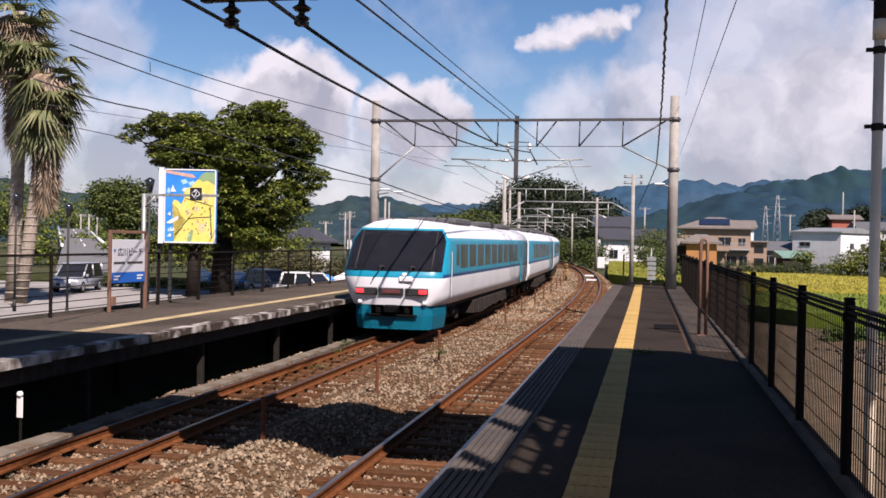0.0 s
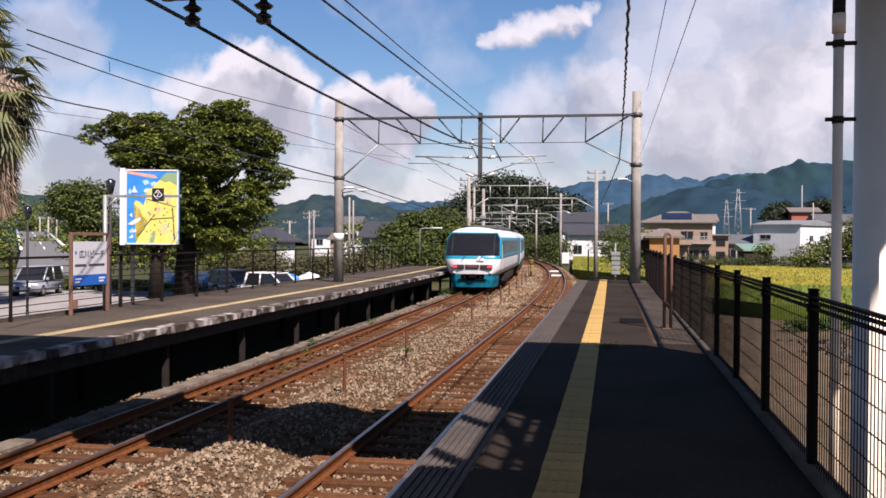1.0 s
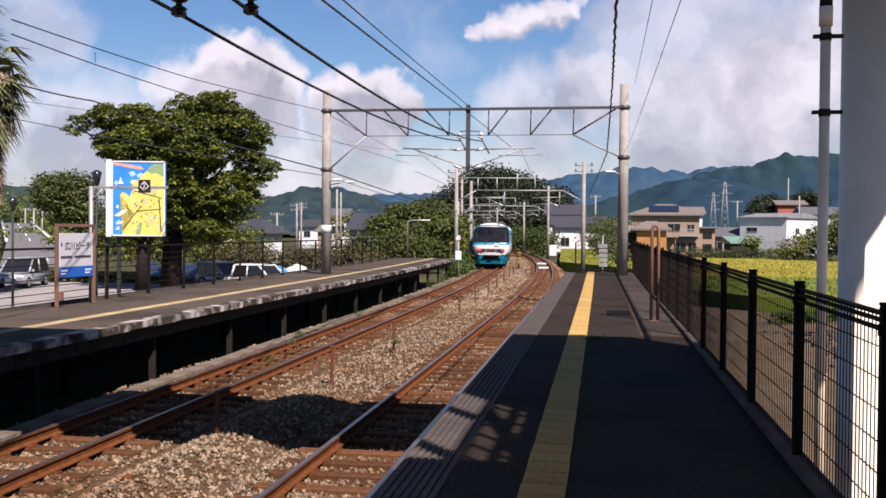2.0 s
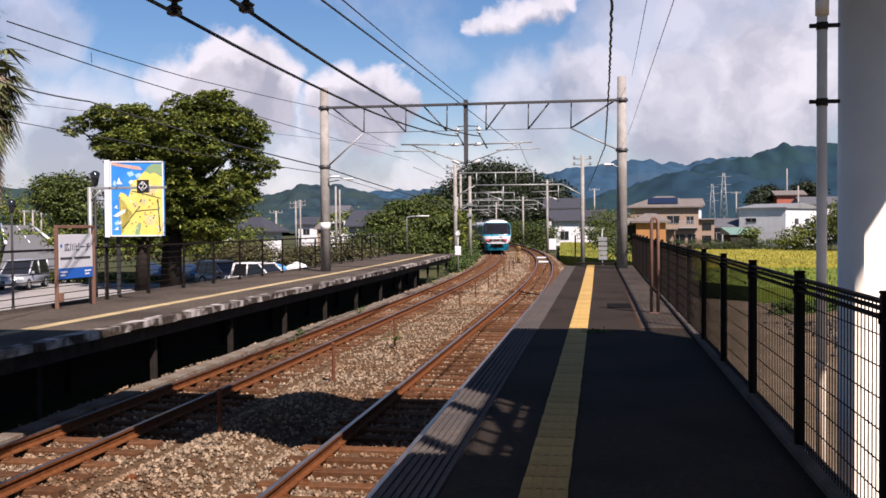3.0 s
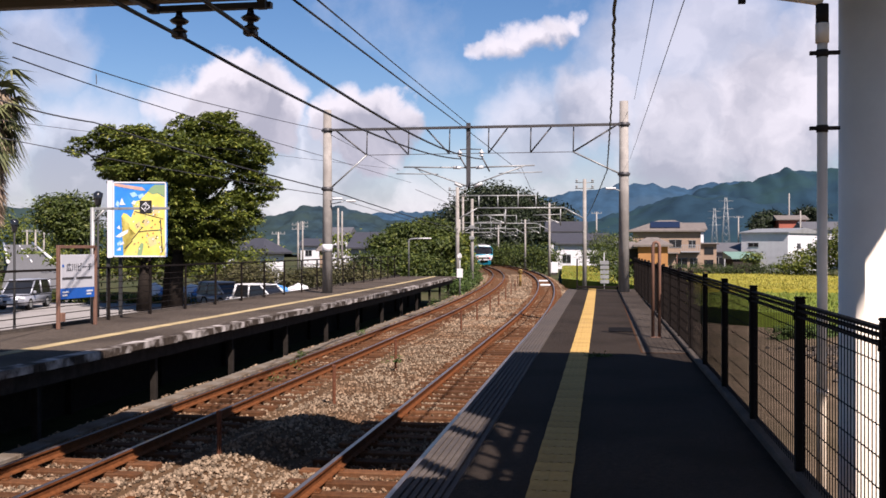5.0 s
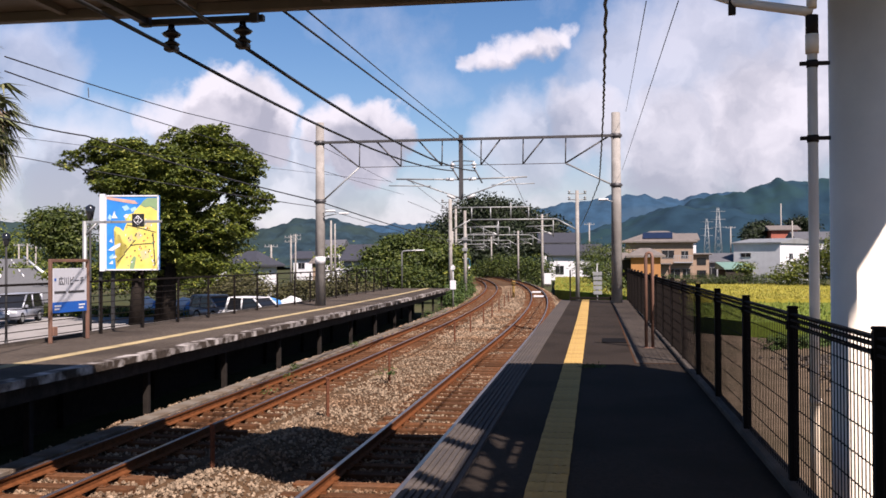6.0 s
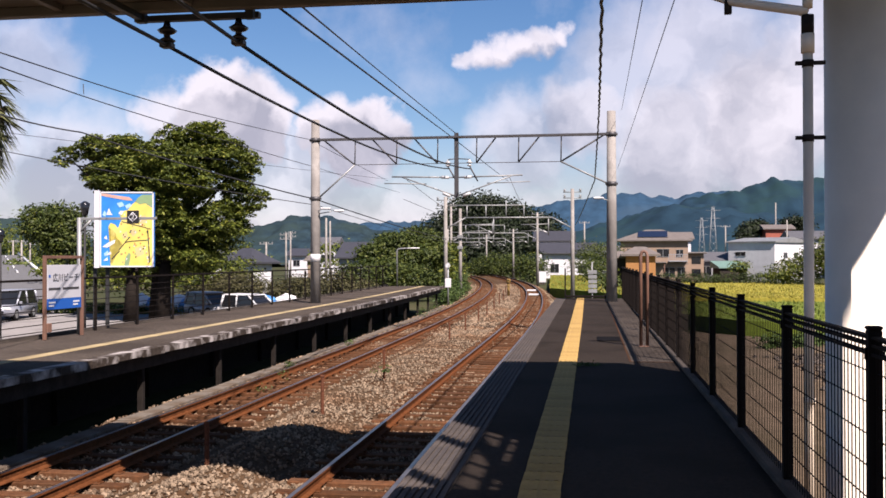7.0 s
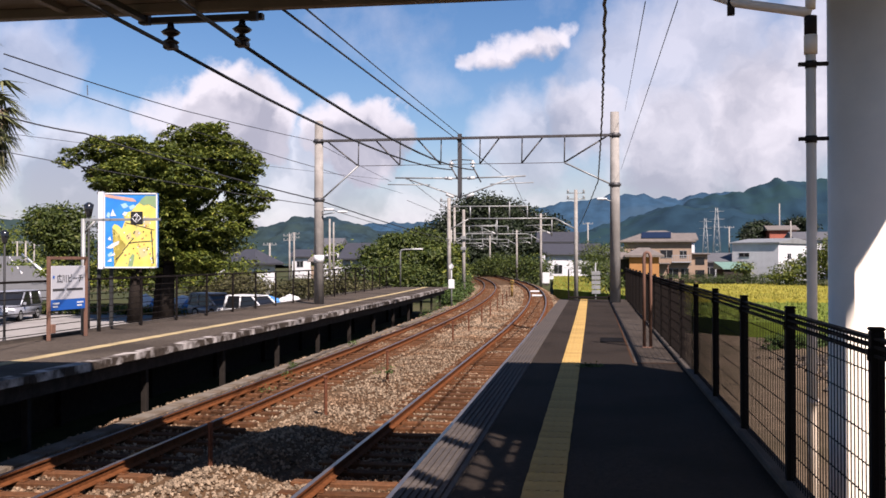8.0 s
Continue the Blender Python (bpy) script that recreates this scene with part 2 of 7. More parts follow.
DIRT = mat("dry_dirt", (0.205, 0.150, 0.098), 0.95, 0.3, 4, 0.6, 18, stain=(0.115, 0.092, 0.052), stain_amount=0.6, stain_scale=0.3)
EARTH = mat("earth_grass", (0.0629, 0.0740, 0.0296), 0.95, 0.35, 1.5, 0.5, 10, stain=(0.1480, 0.1184, 0.0666), stain_amount=0.6, stain_scale=0.08)
PAVING = mat("car_park_paving", (0.4092, 0.3844, 0.3596), 0.9, 0.12, 3, 0.2, 30, stain=(0.1984, 0.1860, 0.1736), stain_amount=0.5, stain_scale=0.3)
ROAD = mat("road_asphalt", (0.20, 0.20, 0.20), 0.9, 0.15, 3, 0.2, 30)
RICE = mat("rice_green", (0.2, 0.25, 0.035), 0.9, 0.3, 2, 0.8, 12, stain=(0.12, 0.19, 0.03), stain_amount=0.6, stain_scale=0.2)
RICE_RIPE = mat("rice_ripe", (0.42, 0.37, 0.055), 0.9, 0.3, 2, 0.8, 12, stain=(0.25, 0.27, 0.04), stain_amount=0.6, stain_scale=0.12)
BLADE = leaf_mat("rice_blades", (0.15, 0.21, 0.03), (0.30, 0.33, 0.06))
BLADE_RIPE = leaf_mat("rice_ears", (0.30, 0.29, 0.04), (0.52, 0.44, 0.08))
LEAF = leaf_mat("leaves_dark", (0.036, 0.062, 0.010), (0.20, 0.24, 0.030), (0.46, 0.45, 0.08))
LEAF_LIGHT = leaf_mat("leaves_light", (0.0328, 0.0574, 0.0098), (0.1148, 0.1476, 0.0246), (0.2132, 0.2296, 0.0410))
LEAF_HEDGE = leaf_mat("leaves_hedge", (0.028, 0.048, 0.010), (0.085, 0.115, 0.022))
SCRUB = leaf_mat("olive_scrub", (0.055, 0.055, 0.022), (0.17, 0.16, 0.065), (0.26, 0.22, 0.10))
LEAF_WOOD = leaf_mat("leaves_wood", (0.010, 0.018, 0.009), (0.045, 0.065, 0.022))
WEED = leaf_mat("weeds", (0.0510, 0.0935, 0.0170), (0.1275, 0.1870, 0.0425))
BARK = mat("bark", (0.028, 0.022, 0.018), 0.95, 0.4, 8, 0.7, 30)
PALM_BARK = mat("palm_bark", (0.42, 0.35, 0.28), 0.95, 0.35, 12, 0.7, 25)
PALM_GREEN = leaf_mat("palm_fronds", (0.07, 0.085, 0.03), (0.26, 0.28, 0.12), (0.40, 0.36, 0.2))
PALM_DRY = leaf_mat("palm_dry_fronds", (0.14, 0.085, 0.05), (0.55, 0.42, 0.29))
# the blue haze of distance is mixed into these three base colours
HILL = mat("haze_tint_hill", (0.026, 0.050, 0.066), 1.0, 0.5, 0.11, 1.0, 0.5, stain=(0.040, 0.066, 0.060), stain_amount=0.8, stain_scale=0.03)
MOUNTAIN = mat("haze_tint_mountain", (0.020, 0.050, 0.078), 1.0, 0.25, 0.02, 1.0, 0.05, stain=(0.026, 0.064, 0.066), stain_amount=0.8, stain_scale=0.006)
MOUNTAIN_FAR = mat("haze_tint_far_range", (0.036, 0.085, 0.145), 1.0, 0.25, 0.02, 1.0, 0.05, stain=(0.050, 0.095, 0.145), stain_amount=0.8, stain_scale=0.006)
GLASS_DARK = mat("window_dark", (0.02, 0.022, 0.026), 0.12, 0.1, 2)
T_WHITE = mat("train_white", (0.95, 0.94, 0.96), 0.35, 0.03, 2, stain=(0.66, 0.64, 0.63), stain_amount=0.3, stain_scale=0.8)
T_TEAL = mat("train_turquoise", (0.0, 0.31, 0.47), 0.35, 0.05, 2)
T_NAVY = mat("train_navy", (0.015, 0.055, 0.20), 0.35, 0.05, 2)
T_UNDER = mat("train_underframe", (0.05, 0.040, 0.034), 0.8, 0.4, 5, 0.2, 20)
T_ROOF = mat("train_roof_gear", (0.12, 0.12, 0.125), 0.8, 0.2, 5)
T_GLASS = mat("train_windscreen", (0.035, 0.036, 0.045), 0.10, 0.2, 1.5)
T_PANE = mat("train_pane", (0.045, 0.060, 0.070), 0.3, 0.7, 1.2)
RED_LAMP = mat("tail_lamp", (0.85, 0.03, 0.035), 0.4, 0.0, emit=0.55)
DEEP_BLACK = mat("deep_black", (0.006, 0.005, 0.005), 1.0, 0.2, 6)
BLACK = mat("matt_black", (0.012, 0.012, 0.012), 0.7, 0.1, 4)
SIGN_WHITE = mat("sign_white", (0.92, 0.92, 0.94), 0.5, 0.03, 2)
# sign white taken darker, since the sun only grazes the name board
BOARD_WHITE_DIM = mat("board_white_dim", (0.68, 0.68, 0.71), 0.5, 0.04, 2)
SIGN_BLUE = mat("sign_blue", (0.01, 0.13, 0.55), 0.5, 0.05, 2)
INK = mat("sign_ink", (0.02, 0.02, 0.03), 0.6, 0.1, 5)
MAP_BLUE = mat("map_blue", (0.02, 0.28, 0.85), 0.5, 0.15, 2, stain=(0.06, 0.45, 0.95), stain_amount=0.6)
MAP_YELLOW = mat("map_yellow", (0.98, 0.80, 0.16), 0.5, 0.1, 3, stain=(0.92, 0.82, 0.3), stain_amount=0.5, stain_scale=3)
MAP_GREEN = mat("map_green", (0.30, 0.45, 0.22), 0.5, 0.1, 3)
MAP_PALE = mat("map_pale_blue", (0.45, 0.75, 0.92), 0.5, 0.1, 3)
MAP_SAND = mat("map_sand", (0.86, 0.66, 0.30), 0.5, 0.12, 3)
MAP_RED = mat("map_red", (0.65, 0.16, 0.08), 0.5, 0.1, 3)
SILVER = mat("car_silver", (0.27, 0.28, 0.31), 0.35, 0.04, 2, metallic=0.4, unscaled=True)
CAR_WHITE = mat("car_white", (0.98, 0.98, 0.98), 0.3, 0.03, 2)
TYRE = mat("tyre", (0.02, 0.02, 0.02), 0.85, 0.1, 4)
BEIGE_WALL = mat("beige_wall", (0.4510, 0.3280, 0.2378), 0.85, 0.08, 1.5, 0.1, 12, stain=(0.3936, 0.2870, 0.2132), stain_amount=0.4)
ORANGE_WALL = mat("orange_wall", (0.5084, 0.2542, 0.0984), 0.85, 0.1, 1.5)
WHITE_WALL = mat("white_wall", (0.95, 0.95, 0.95), 0.8, 0.05, 1.0, stain=(0.62, 0.62, 0.62), stain_amount=0.3)
GREY_WALL = mat("grey_wall", (0.42, 0.43, 0.45), 0.8, 0.08, 1.0)
RED_WALL = mat("red_wall", (0.50, 0.16, 0.11), 0.8, 0.1, 1.0)
ROOF_GREY = mat("roof_tile_grey", (0.1312, 0.1312, 0.1394), 0.6, 0.2, 2, 0.3, 4)
ROOF_BROWN = mat("roof_tile_brown", (0.2132, 0.1804, 0.1558), 0.7, 0.2, 2, 0.3, 4)
ROOF_DARK = mat("roof_tile_dark", (0.065, 0.065, 0.075), 0.5, 0.2, 2, 0.3, 4)
SOLAR = mat("solar_panel", (0.02, 0.025, 0.05), 0.2, 0.1, 2)
TARP = mat("blue_tarpaulin", (0.08, 0.33, 0.75), 0.6, 0.2, 3)
LAMP_WHITE = mat("lamp_white", (0.95, 0.95, 0.93), 0.4, 0.02, 2)


# ---------------------------------------------------------------- mesh tools
def thing(name, label, category, x=0.0, y=0.0, z=0.0, rz=0.0, group="", kind=""):
    ob = new(name)
    ob.empty_display_size = 0.3
    ob.matrix_world = pose(x, y, z, 0, 0, rz)
    return tagged(ob, label, category, group, kind)


def mesh_of(name, bm, materials):
    data = bpy.data.meshes.new(name)
    bm.normal_update()
    bm.to_mesh(data)
    bm.free()
    for m in materials if isinstance(materials, (list, tuple)) else (materials,):
        data.materials.append(m)
    return data


def part(name, bm, material, parent=None, label="", smooth=False):
    data = mesh_of(name, bm, material)
    if smooth:
        data.polygons.foreach_set("use_smooth", [True] * len(data.polygons))
    ob = new(name, data)
    if parent is not None:
        ob.parent = parent
    if label:
        tagged(ob, label)
    return ob


def raw(name, verts, faces, material, parent=None, label=""):
    data = bpy.data.meshes.new(name)
    data.from_pydata(verts, [], faces)
    data.materials.append(material)
    ob = new(name, data)
    if parent is not None:
        ob.parent = parent
    if label:
        tagged(ob, label)
    return ob


def box(bm, x0, y0, z0, x1, y1, z1, bevel=0.0, m=None, index=0):
    """A box between two corners, its edges rounded off by bevel, laid by the matrix m."""
    res = bmesh.ops.create_cube(bm, size=1.0)
    vs = res["verts"]
    for v in vs:
        v.co = Vector(((x0 + x1) / 2 + v.co.x * (x1 - x0), (y0 + y1) / 2 + v.co.y * (y1 - y0), (z0 + z1) / 2 + v.co.z * (z1 - z0)))
    faces = {f for v in vs for f in v.link_faces}
    if bevel:
        edges = list({e for v in vs for e in v.link_edges})
        got = bmesh.ops.bevel(bm, geom=edges, offset=bevel, segments=1, affect="EDGES", clamp_overlap=True)
        faces = {f for f in got["faces"]} | {f for f in faces if f.is_valid}
        vs = list({v for f in faces for v in f.verts})
    for f in faces:
        f.material_index = index
    if m is not None:
        for v in vs:
            v.co = m @ v.co
    return vs


def rod(bm, a, b, r0, r1=None, n=8, index=0, caps=True):
    """A round bar from a to b, tapering from r0 to r1."""
    a, b = Vector(a), Vector(b)
    r1 = r0 if r1 is None else r1
    way = (b - a).normalized()
    side = way.orthogonal().normalized()
    up = way.cross(side)
    rings = []
    for p, r in ((a, r0), (b, r1)):
        rings.append([bm.verts.new(p + side * r * math.cos(2 * math.pi * k / n) + up * r * math.sin(2 * math.pi * k / n)) for k in range(n)])
    for k in range(n):
        f = bm.faces.new((rings[0][k], rings[0][(k + 1) % n], rings[1][(k + 1) % n], rings[1][k]))
        f.material_index, f.smooth = index, True
    if caps:
        for ring in (rings[0][::-1], rings[1]):
            bm.faces.new(ring).material_index = index


def tube(bm, points, r, n=6, index=0):
    """A bent pipe or a cable through the points."""
    points = [Vector(p) for p in points]
    rings, side = [], None
    for i, p in enumerate(points):
        way = (points[min(i + 1, len(points) - 1)] - points[max(i - 1, 0)]).normalized()
        side = way.orthogonal().normalized() if side is None else (side - way * side.dot(way)).normalized()
        up = way.cross(side)
        rings.append([bm.verts.new(p + side * r * math.cos(2 * math.pi * k / n) + up * r * math.sin(2 * math.pi * k / n)) for k in range(n)])
    for a, b in zip(rings, rings[1:]):
        for k in range(n):
            f = bm.faces.new((a[k], a[(k + 1) % n], b[(k + 1) % n], b[k]))
            f.material_index, f.smooth = index, True
    bm.faces.new(rings[0][::-1]).material_index = index
    bm.faces.new(rings[-1]).material_index = index


def lathe(bm, x, y, profile, n=12, index=0):
    """A turned shape: profile of (radius, z), standing at x, y."""
    rings = [[bm.verts.new((x + r * math.cos(2 * math.pi * k / n), y + r * math.sin(2 * math.pi * k / n), z)) for k in range(n)] for r, z in profile]
    for a, b in zip(rings, rings[1:]):
        for k in range(n):
            f = bm.faces.new((a[k], a[(k + 1) % n], b[(k + 1) % n], b[k]))
            f.material_index, f.smooth = index, True
    bm.faces.new(rings[0][::-1]).material_index = index
    bm.faces.new(rings[-1]).material_index = index


def slab(bm, outline, z0, z1, index=0):
    """A flat plate with an outline of (x, y), from z0 up to z1."""
    low = [bm.verts.new((x, y, z0)) for x, y in outline]
    top = [bm.verts.new((x, y, z1)) for x, y in outline]
    bm.faces.new(low[::-1]).material_index = index
    bm.faces.new(top).material_index = index
    for k in range(len(outline)):
        j = (k + 1) % len(outline)
        bm.faces.new((low[k], low[j], top[j], top[k])).material_index = index


# ---------------------------------------------------------------- plan
RAIL = -1.15                     # top of the rails; the platform's top is 0
LEFT_TRACK, RIGHT_TRACK = -7.15, -2.97
BEND_Y, BEND_R = 35.0, 620.0     # from here on the line bends to the left
BEND_X = LEFT_TRACK - BEND_R


def on_line(lat, s, z=0.0):
    """The place at lat metres across (as x where the line is straight) and s metres along the line."""
    if s <= BEND_Y:
        return Vector((lat, s, z))
    a = (s - BEND_Y) / BEND_R
    return Vector((BEND_X + (lat - BEND_X) * math.cos(a), BEND_Y + (lat - BEND_X) * math.sin(a), z))


def heading(s):
    return max(0.0, (s - BEND_Y) / BEND_R)


def sweep(bm, profile, stations, closed=True, index=0, smooth=False):
    """A profile of (lat, z) drawn along the line."""
    rings = [[bm.verts.new(on_line(lat, s, z)) for lat, z in profile] for s in stations]
    count = len(profile)
    for a, b in zip(rings, rings[1:]):
        for k in range(count if closed else count - 1):
            j = (k + 1) % count
            f = bm.faces.new((a[k], a[j], b[j], b[k]))
            f.material_index, f.smooth = index, smooth
    if closed:
        bm.faces.new(rings[0][::-1]).material_index = index
        bm.faces.new(rings[-1]).material_index = index
    bmesh.ops.recalc_face_normals(bm, faces=bm.faces[:])


def steps(a, b, step):
    n = max(1, int(round((b - a) / step)))
    return [a + (b - a) * k / n for k in range(n + 1)]

# ---------------------------------------------------------------- ground and tracks
def ground():
    """One sheet of earth to the horizon, in rings that grow with distance."""
    bm = bmesh.new()
    bmesh.ops.create_grid(bm, x_segments=60, y_segments=60, size=1.0)
    for v in bm.verts:
        v.co.x = math.copysign(abs(v.co.x) ** 2.5, v.co.x) * 4000 - 4
        v.co.y = math.copysign(abs(v.co.y) ** 2.5, v.co.y) * 4000 + 20
        v.co.z = -1.75
    return tagged(part("ground", bm, EARTH), "flat earth with rough grass", "ground", kind="structure")


def ballast_height(lat, s=30.0):
    """The top of the stone bed across the line."""
    z = -1.72 if lat < -9.05 or lat > -1.2 else -1.45
    for c in (LEFT_TRACK, RIGHT_TRACK):
        if abs(lat - c) < 1.2:
            z = -1.39
    if -5.9 < lat < -4.3:
        near = max(0.0, min(1.0, (19.0 - s) / 4.0))
        z = -1.45 + (0.06 + 0.2 * near) * math.cos((lat + 5.1) / 0.8 * math.pi / 2)
    return z


def ballast():
    bm = bmesh.new()
    lats = [-9.6 + 0.2 * k for k in range(44)]
    rings = []
    for s in [*steps(-6, 40, 0.25), *steps(41, 240, 2.0)]:
        ring = []
        for lat in lats:
            rough = 0.035 * noise.noise((lat * 1.7, s * 1.7, 0)) + 0.05 * noise.noise((lat * 0.6, s * 0.5, 5))
            ring.append(bm.verts.new(on_line(lat, s, ballast_height(lat, s) + rough)))
        rings.append(ring)
    for a, b in zip(rings, rings[1:]):
        for k in range(len(lats) - 1):
            bm.faces.new((a[k], a[k + 1], b[k + 1], b[k]))
    return tagged(part("ballast", bm, BALLAST, smooth=True), "rust-stained crushed stone ballast under both tracks", "ballast", kind="structure")


RAIL_PROFILE = [(-0.065, -0.15), (0.065, -0.15), (0.060, -0.135), (0.012, -0.115), (0.010, -0.045), (0.033, -0.034), (0.033, -0.004),
                (0.024, 0.0), (-0.024, 0.0), (-0.033, -0.004), (-0.033, -0.034), (-0.010, -0.045), (-0.012, -0.115), (-0.060, -0.135)]


def rail(parent, lat):
    bm = bmesh.new()
    sweep(bm, [(lat + x, RAIL + z) for x, z in RAIL_PROFILE], [*steps(-6, 34, 10), *steps(36, 260, 2.0)])
    for f in bm.faces:
        if f.normal.z > 0.9 and f.calc_center_median().z > RAIL - 0.003:
            f.material_index = 1
    return part("rail", bm, [RUST, RAIL_TOP], parent, "rust-brown steel rail with a worn running face")


SLEEPER_MESHES = []


def sleeper_mesh():
    bm = bmesh.new()
    box(bm, -1.05, -0.10, -0.14, 1.05, 0.10, 0.0, 0.012)
    for x in (-0.565, 0.565):
        box(bm, x - 0.13, -0.075, 0.0, x + 0.13, 0.075, 0.018, 0.004, index=1)
        for dx in (-0.1, 0.1):
            box(bm, x + dx - 0.02, -0.03, 0.018, x + dx + 0.02, 0.03, 0.045, index=1)
    return mesh_of("sleeper", bm, [SLEEPER, RUST])


def track(name, lat):
    t = thing(name, "rusty narrow-gauge railway track on wooden sleepers", "railway track", kind="structure")
    rail(t, lat - 0.565)
    rail(t, lat + 0.565)
    if not SLEEPER_MESHES:
        SLEEPER_MESHES.append(sleeper_mesh())
    rng = random.Random(int(-lat * 100))
    far = bmesh.new()
    for k in range(250):
        s = 6.0 + 0.62 * k
        p = on_line(lat, s, RAIL - 0.168)
        turn = pose(p.x + rng.uniform(-0.03, 0.03), p.y + rng.uniform(-0.03, 0.03), p.z + rng.uniform(-0.012, 0.006), 0, 0, math.degrees(heading(s)) + rng.uniform(-1.5, 1.5))
        if k < 150:
            ob = new("sleeper", SLEEPER_MESHES[0])
            ob.parent = t
            ob.matrix_local = turn
        else:
            box(far, -1.05, -0.10, -0.14, 1.05, 0.10, 0.0, m=turn)
    rest = part("sleepers_far", far, SLEEPER, t, "weathered sleepers of the far track")
    rest["kind"] = "stuff"
    return t


def stones():
    """Loose ballast stones lying on the bed near the camera."""
    rng = np.random.default_rng(4)
    n = 46000
    s = 7.5 + 34 * rng.random(n) ** 1.5
    lat = rng.uniform(-9.3, -1.5, n)
    base = np.array([(1, 0, 0), (-1, 0, 0), (0, 1, 0), (0, -1, 0), (0, 0, 1), (0, 0, -1)], float)
    tri = np.array([(0, 2, 4), (2, 1, 4), (1, 3, 4), (3, 0, 4), (2, 0, 5), (1, 2, 5), (3, 1, 5), (0, 3, 5)])
    verts, faces = [], []
    for i in range(n):
        r = rng.uniform(0.016, 0.042)
        turn = np.array(Euler(rng.uniform(0, 6.28, 3)).to_matrix())
        shape = base * rng.uniform(0.6, 1.25, (6, 1)) * r * rng.uniform(0.7, 1.2, 3)
        p = on_line(lat[i], s[i], ballast_height(lat[i], s[i]) + 0.02)
        p.z += 0.035 * noise.noise((lat[i] * 1.7, s[i] * 1.7, 0)) + 0.05 * noise.noise((lat[i] * 0.6, s[i] * 0.5, 5))
        verts.append(shape @ turn.T + np.array(p))
        faces.append(tri + 6 * i)
    far = 14000
    for i in range(n, n + far):
        r = rng.uniform(0.05, 0.09)
        turn = np.array(Euler(rng.uniform(0, 6.28, 3)).to_matrix())
        shape = base * rng.uniform(0.6, 1.25, (6, 1)) * r
        q, w = 38 + 75 * rng.random() ** 1.4, rng.uniform(-9.0, -1.6)
        p = on_line(w, q, ballast_height(w) + 0.01)
        verts.append(shape @ turn.T + np.array(p))
        faces.append(tri + 6 * i)
    ob = raw("ballast_stones", np.concatenate(verts).tolist(), np.concatenate(faces).tolist(), STONE)
    return tagged(ob, "loose grey and brown crushed stones beside the rails", "stones", kind="stuff")


# ---------------------------------------------------------------- our platform
P_EDGE, P_FENCE, P_END = -1.42, 1.42, 41.0


def right_platform():
    t = thing("platform_right", "dark asphalt station platform with concrete edge", "platform", kind="structure")
    bm = bmesh.new()
    box(bm, P_EDGE + 0.42, -12, -0.20, P_FENCE + 0.10, P_END, 0.0, 0.01)
    part("deck", bm, ASPHALT, t)
    bm = bmesh.new()
    box(bm, P_EDGE, -12, -0.20, P_EDGE + 0.417, P_END, -0.012, 0.01)
    part("edge_slab", bm, CONCRETE, t, "concrete platform edge")
    bm = bmesh.new()
    for k in range(7):
        x = P_EDGE + 0.035 + 0.056 * k
        box(bm, x, -12, -0.012, x + 0.036, P_END - 0.2, 0.004)
    part("ribbed_strip", bm, STRIP, t, "grey non-slip strip with long ribs")
    bm = bmesh.new()
    box(bm, P_EDGE + 0.25, -12, -1.7, P_EDGE + 0.55, P_END, -0.203)
    box(bm, P_EDGE + 0.55, P_END - 0.3, -1.7, P_FENCE + 0.1, P_END, -0.203)
    box(bm, P_FENCE - 0.10, -12, -1.7, P_FENCE + 0.097, P_END - 0.3, -0.203)
    part("retaining_wall", bm, CONCRETE, t)
    bm = bmesh.new()
    box(bm, P_FENCE - 0.075, -12, 0.0, P_FENCE + 0.075, P_END, 0.07, 0.015)
    part("kerb", bm, CONCRETE, t, "low concrete kerb below the fence")
    # a paler re-laid band and a narrow joint beside the fence
    bm = bmesh.new()
    box(bm, 0.63, 16.0, 0.0, 0.655, P_END - 0.2, 0.004)
    box(bm, 0.655, 16.0, 0.0, P_FENCE - 0.08, 16.03, 0.004)
    part("joint", bm, SLEEPER, t)
    bm = bmesh.new()
    box(bm, 0.66, 16.04, -0.01, P_FENCE - 0.08, P_END - 0.2, 0.005)
    part("patch", bm, OLD_ASPHALT, t, "paler re-laid strip beside the fence")
    # flat plate whose near-black colour stands for the shade inside a pit
    bm = bmesh.new()
    box(bm, 0.14, 19.9, 0.0, 0.62, 20.95, 0.012, 0.004)
    part("pit_plate", bm, DEEP_BLACK, t, "near-black plate in place of an open pit")
    return t


def tactile_tiles(parent):
    bm = bmesh.new()
    box(bm, -0.148, -0.148, 0, 0.148, 0.148, 0.012, 0.003)
    for k in range(4):
        x = -0.105 + 0.07 * k
        box(bm, x - 0.016, -0.135, 0.012, x + 0.016, 0.135, 0.018)
    data = mesh_of("tile", bm, YELLOW)
    for k in range(134):
        y = 0.6 + 0.3 * k
        ob = new("tile", data)
        ob.parent = parent
        ob.matrix_local = pose(-0.355 + 0.0025 * math.sin(k * 1.9) - 0.0022 * max(0.0, y - 26), y, 0.0, 0, 0, 0.25 * math.sin(k * 2.7))


# ---------------------------------------------------------------- the platform across the line
L_EDGE, L_BACK, L_TOP, L_START, L_END = -8.67, -12.35, -0.12, -6.0, 62.0


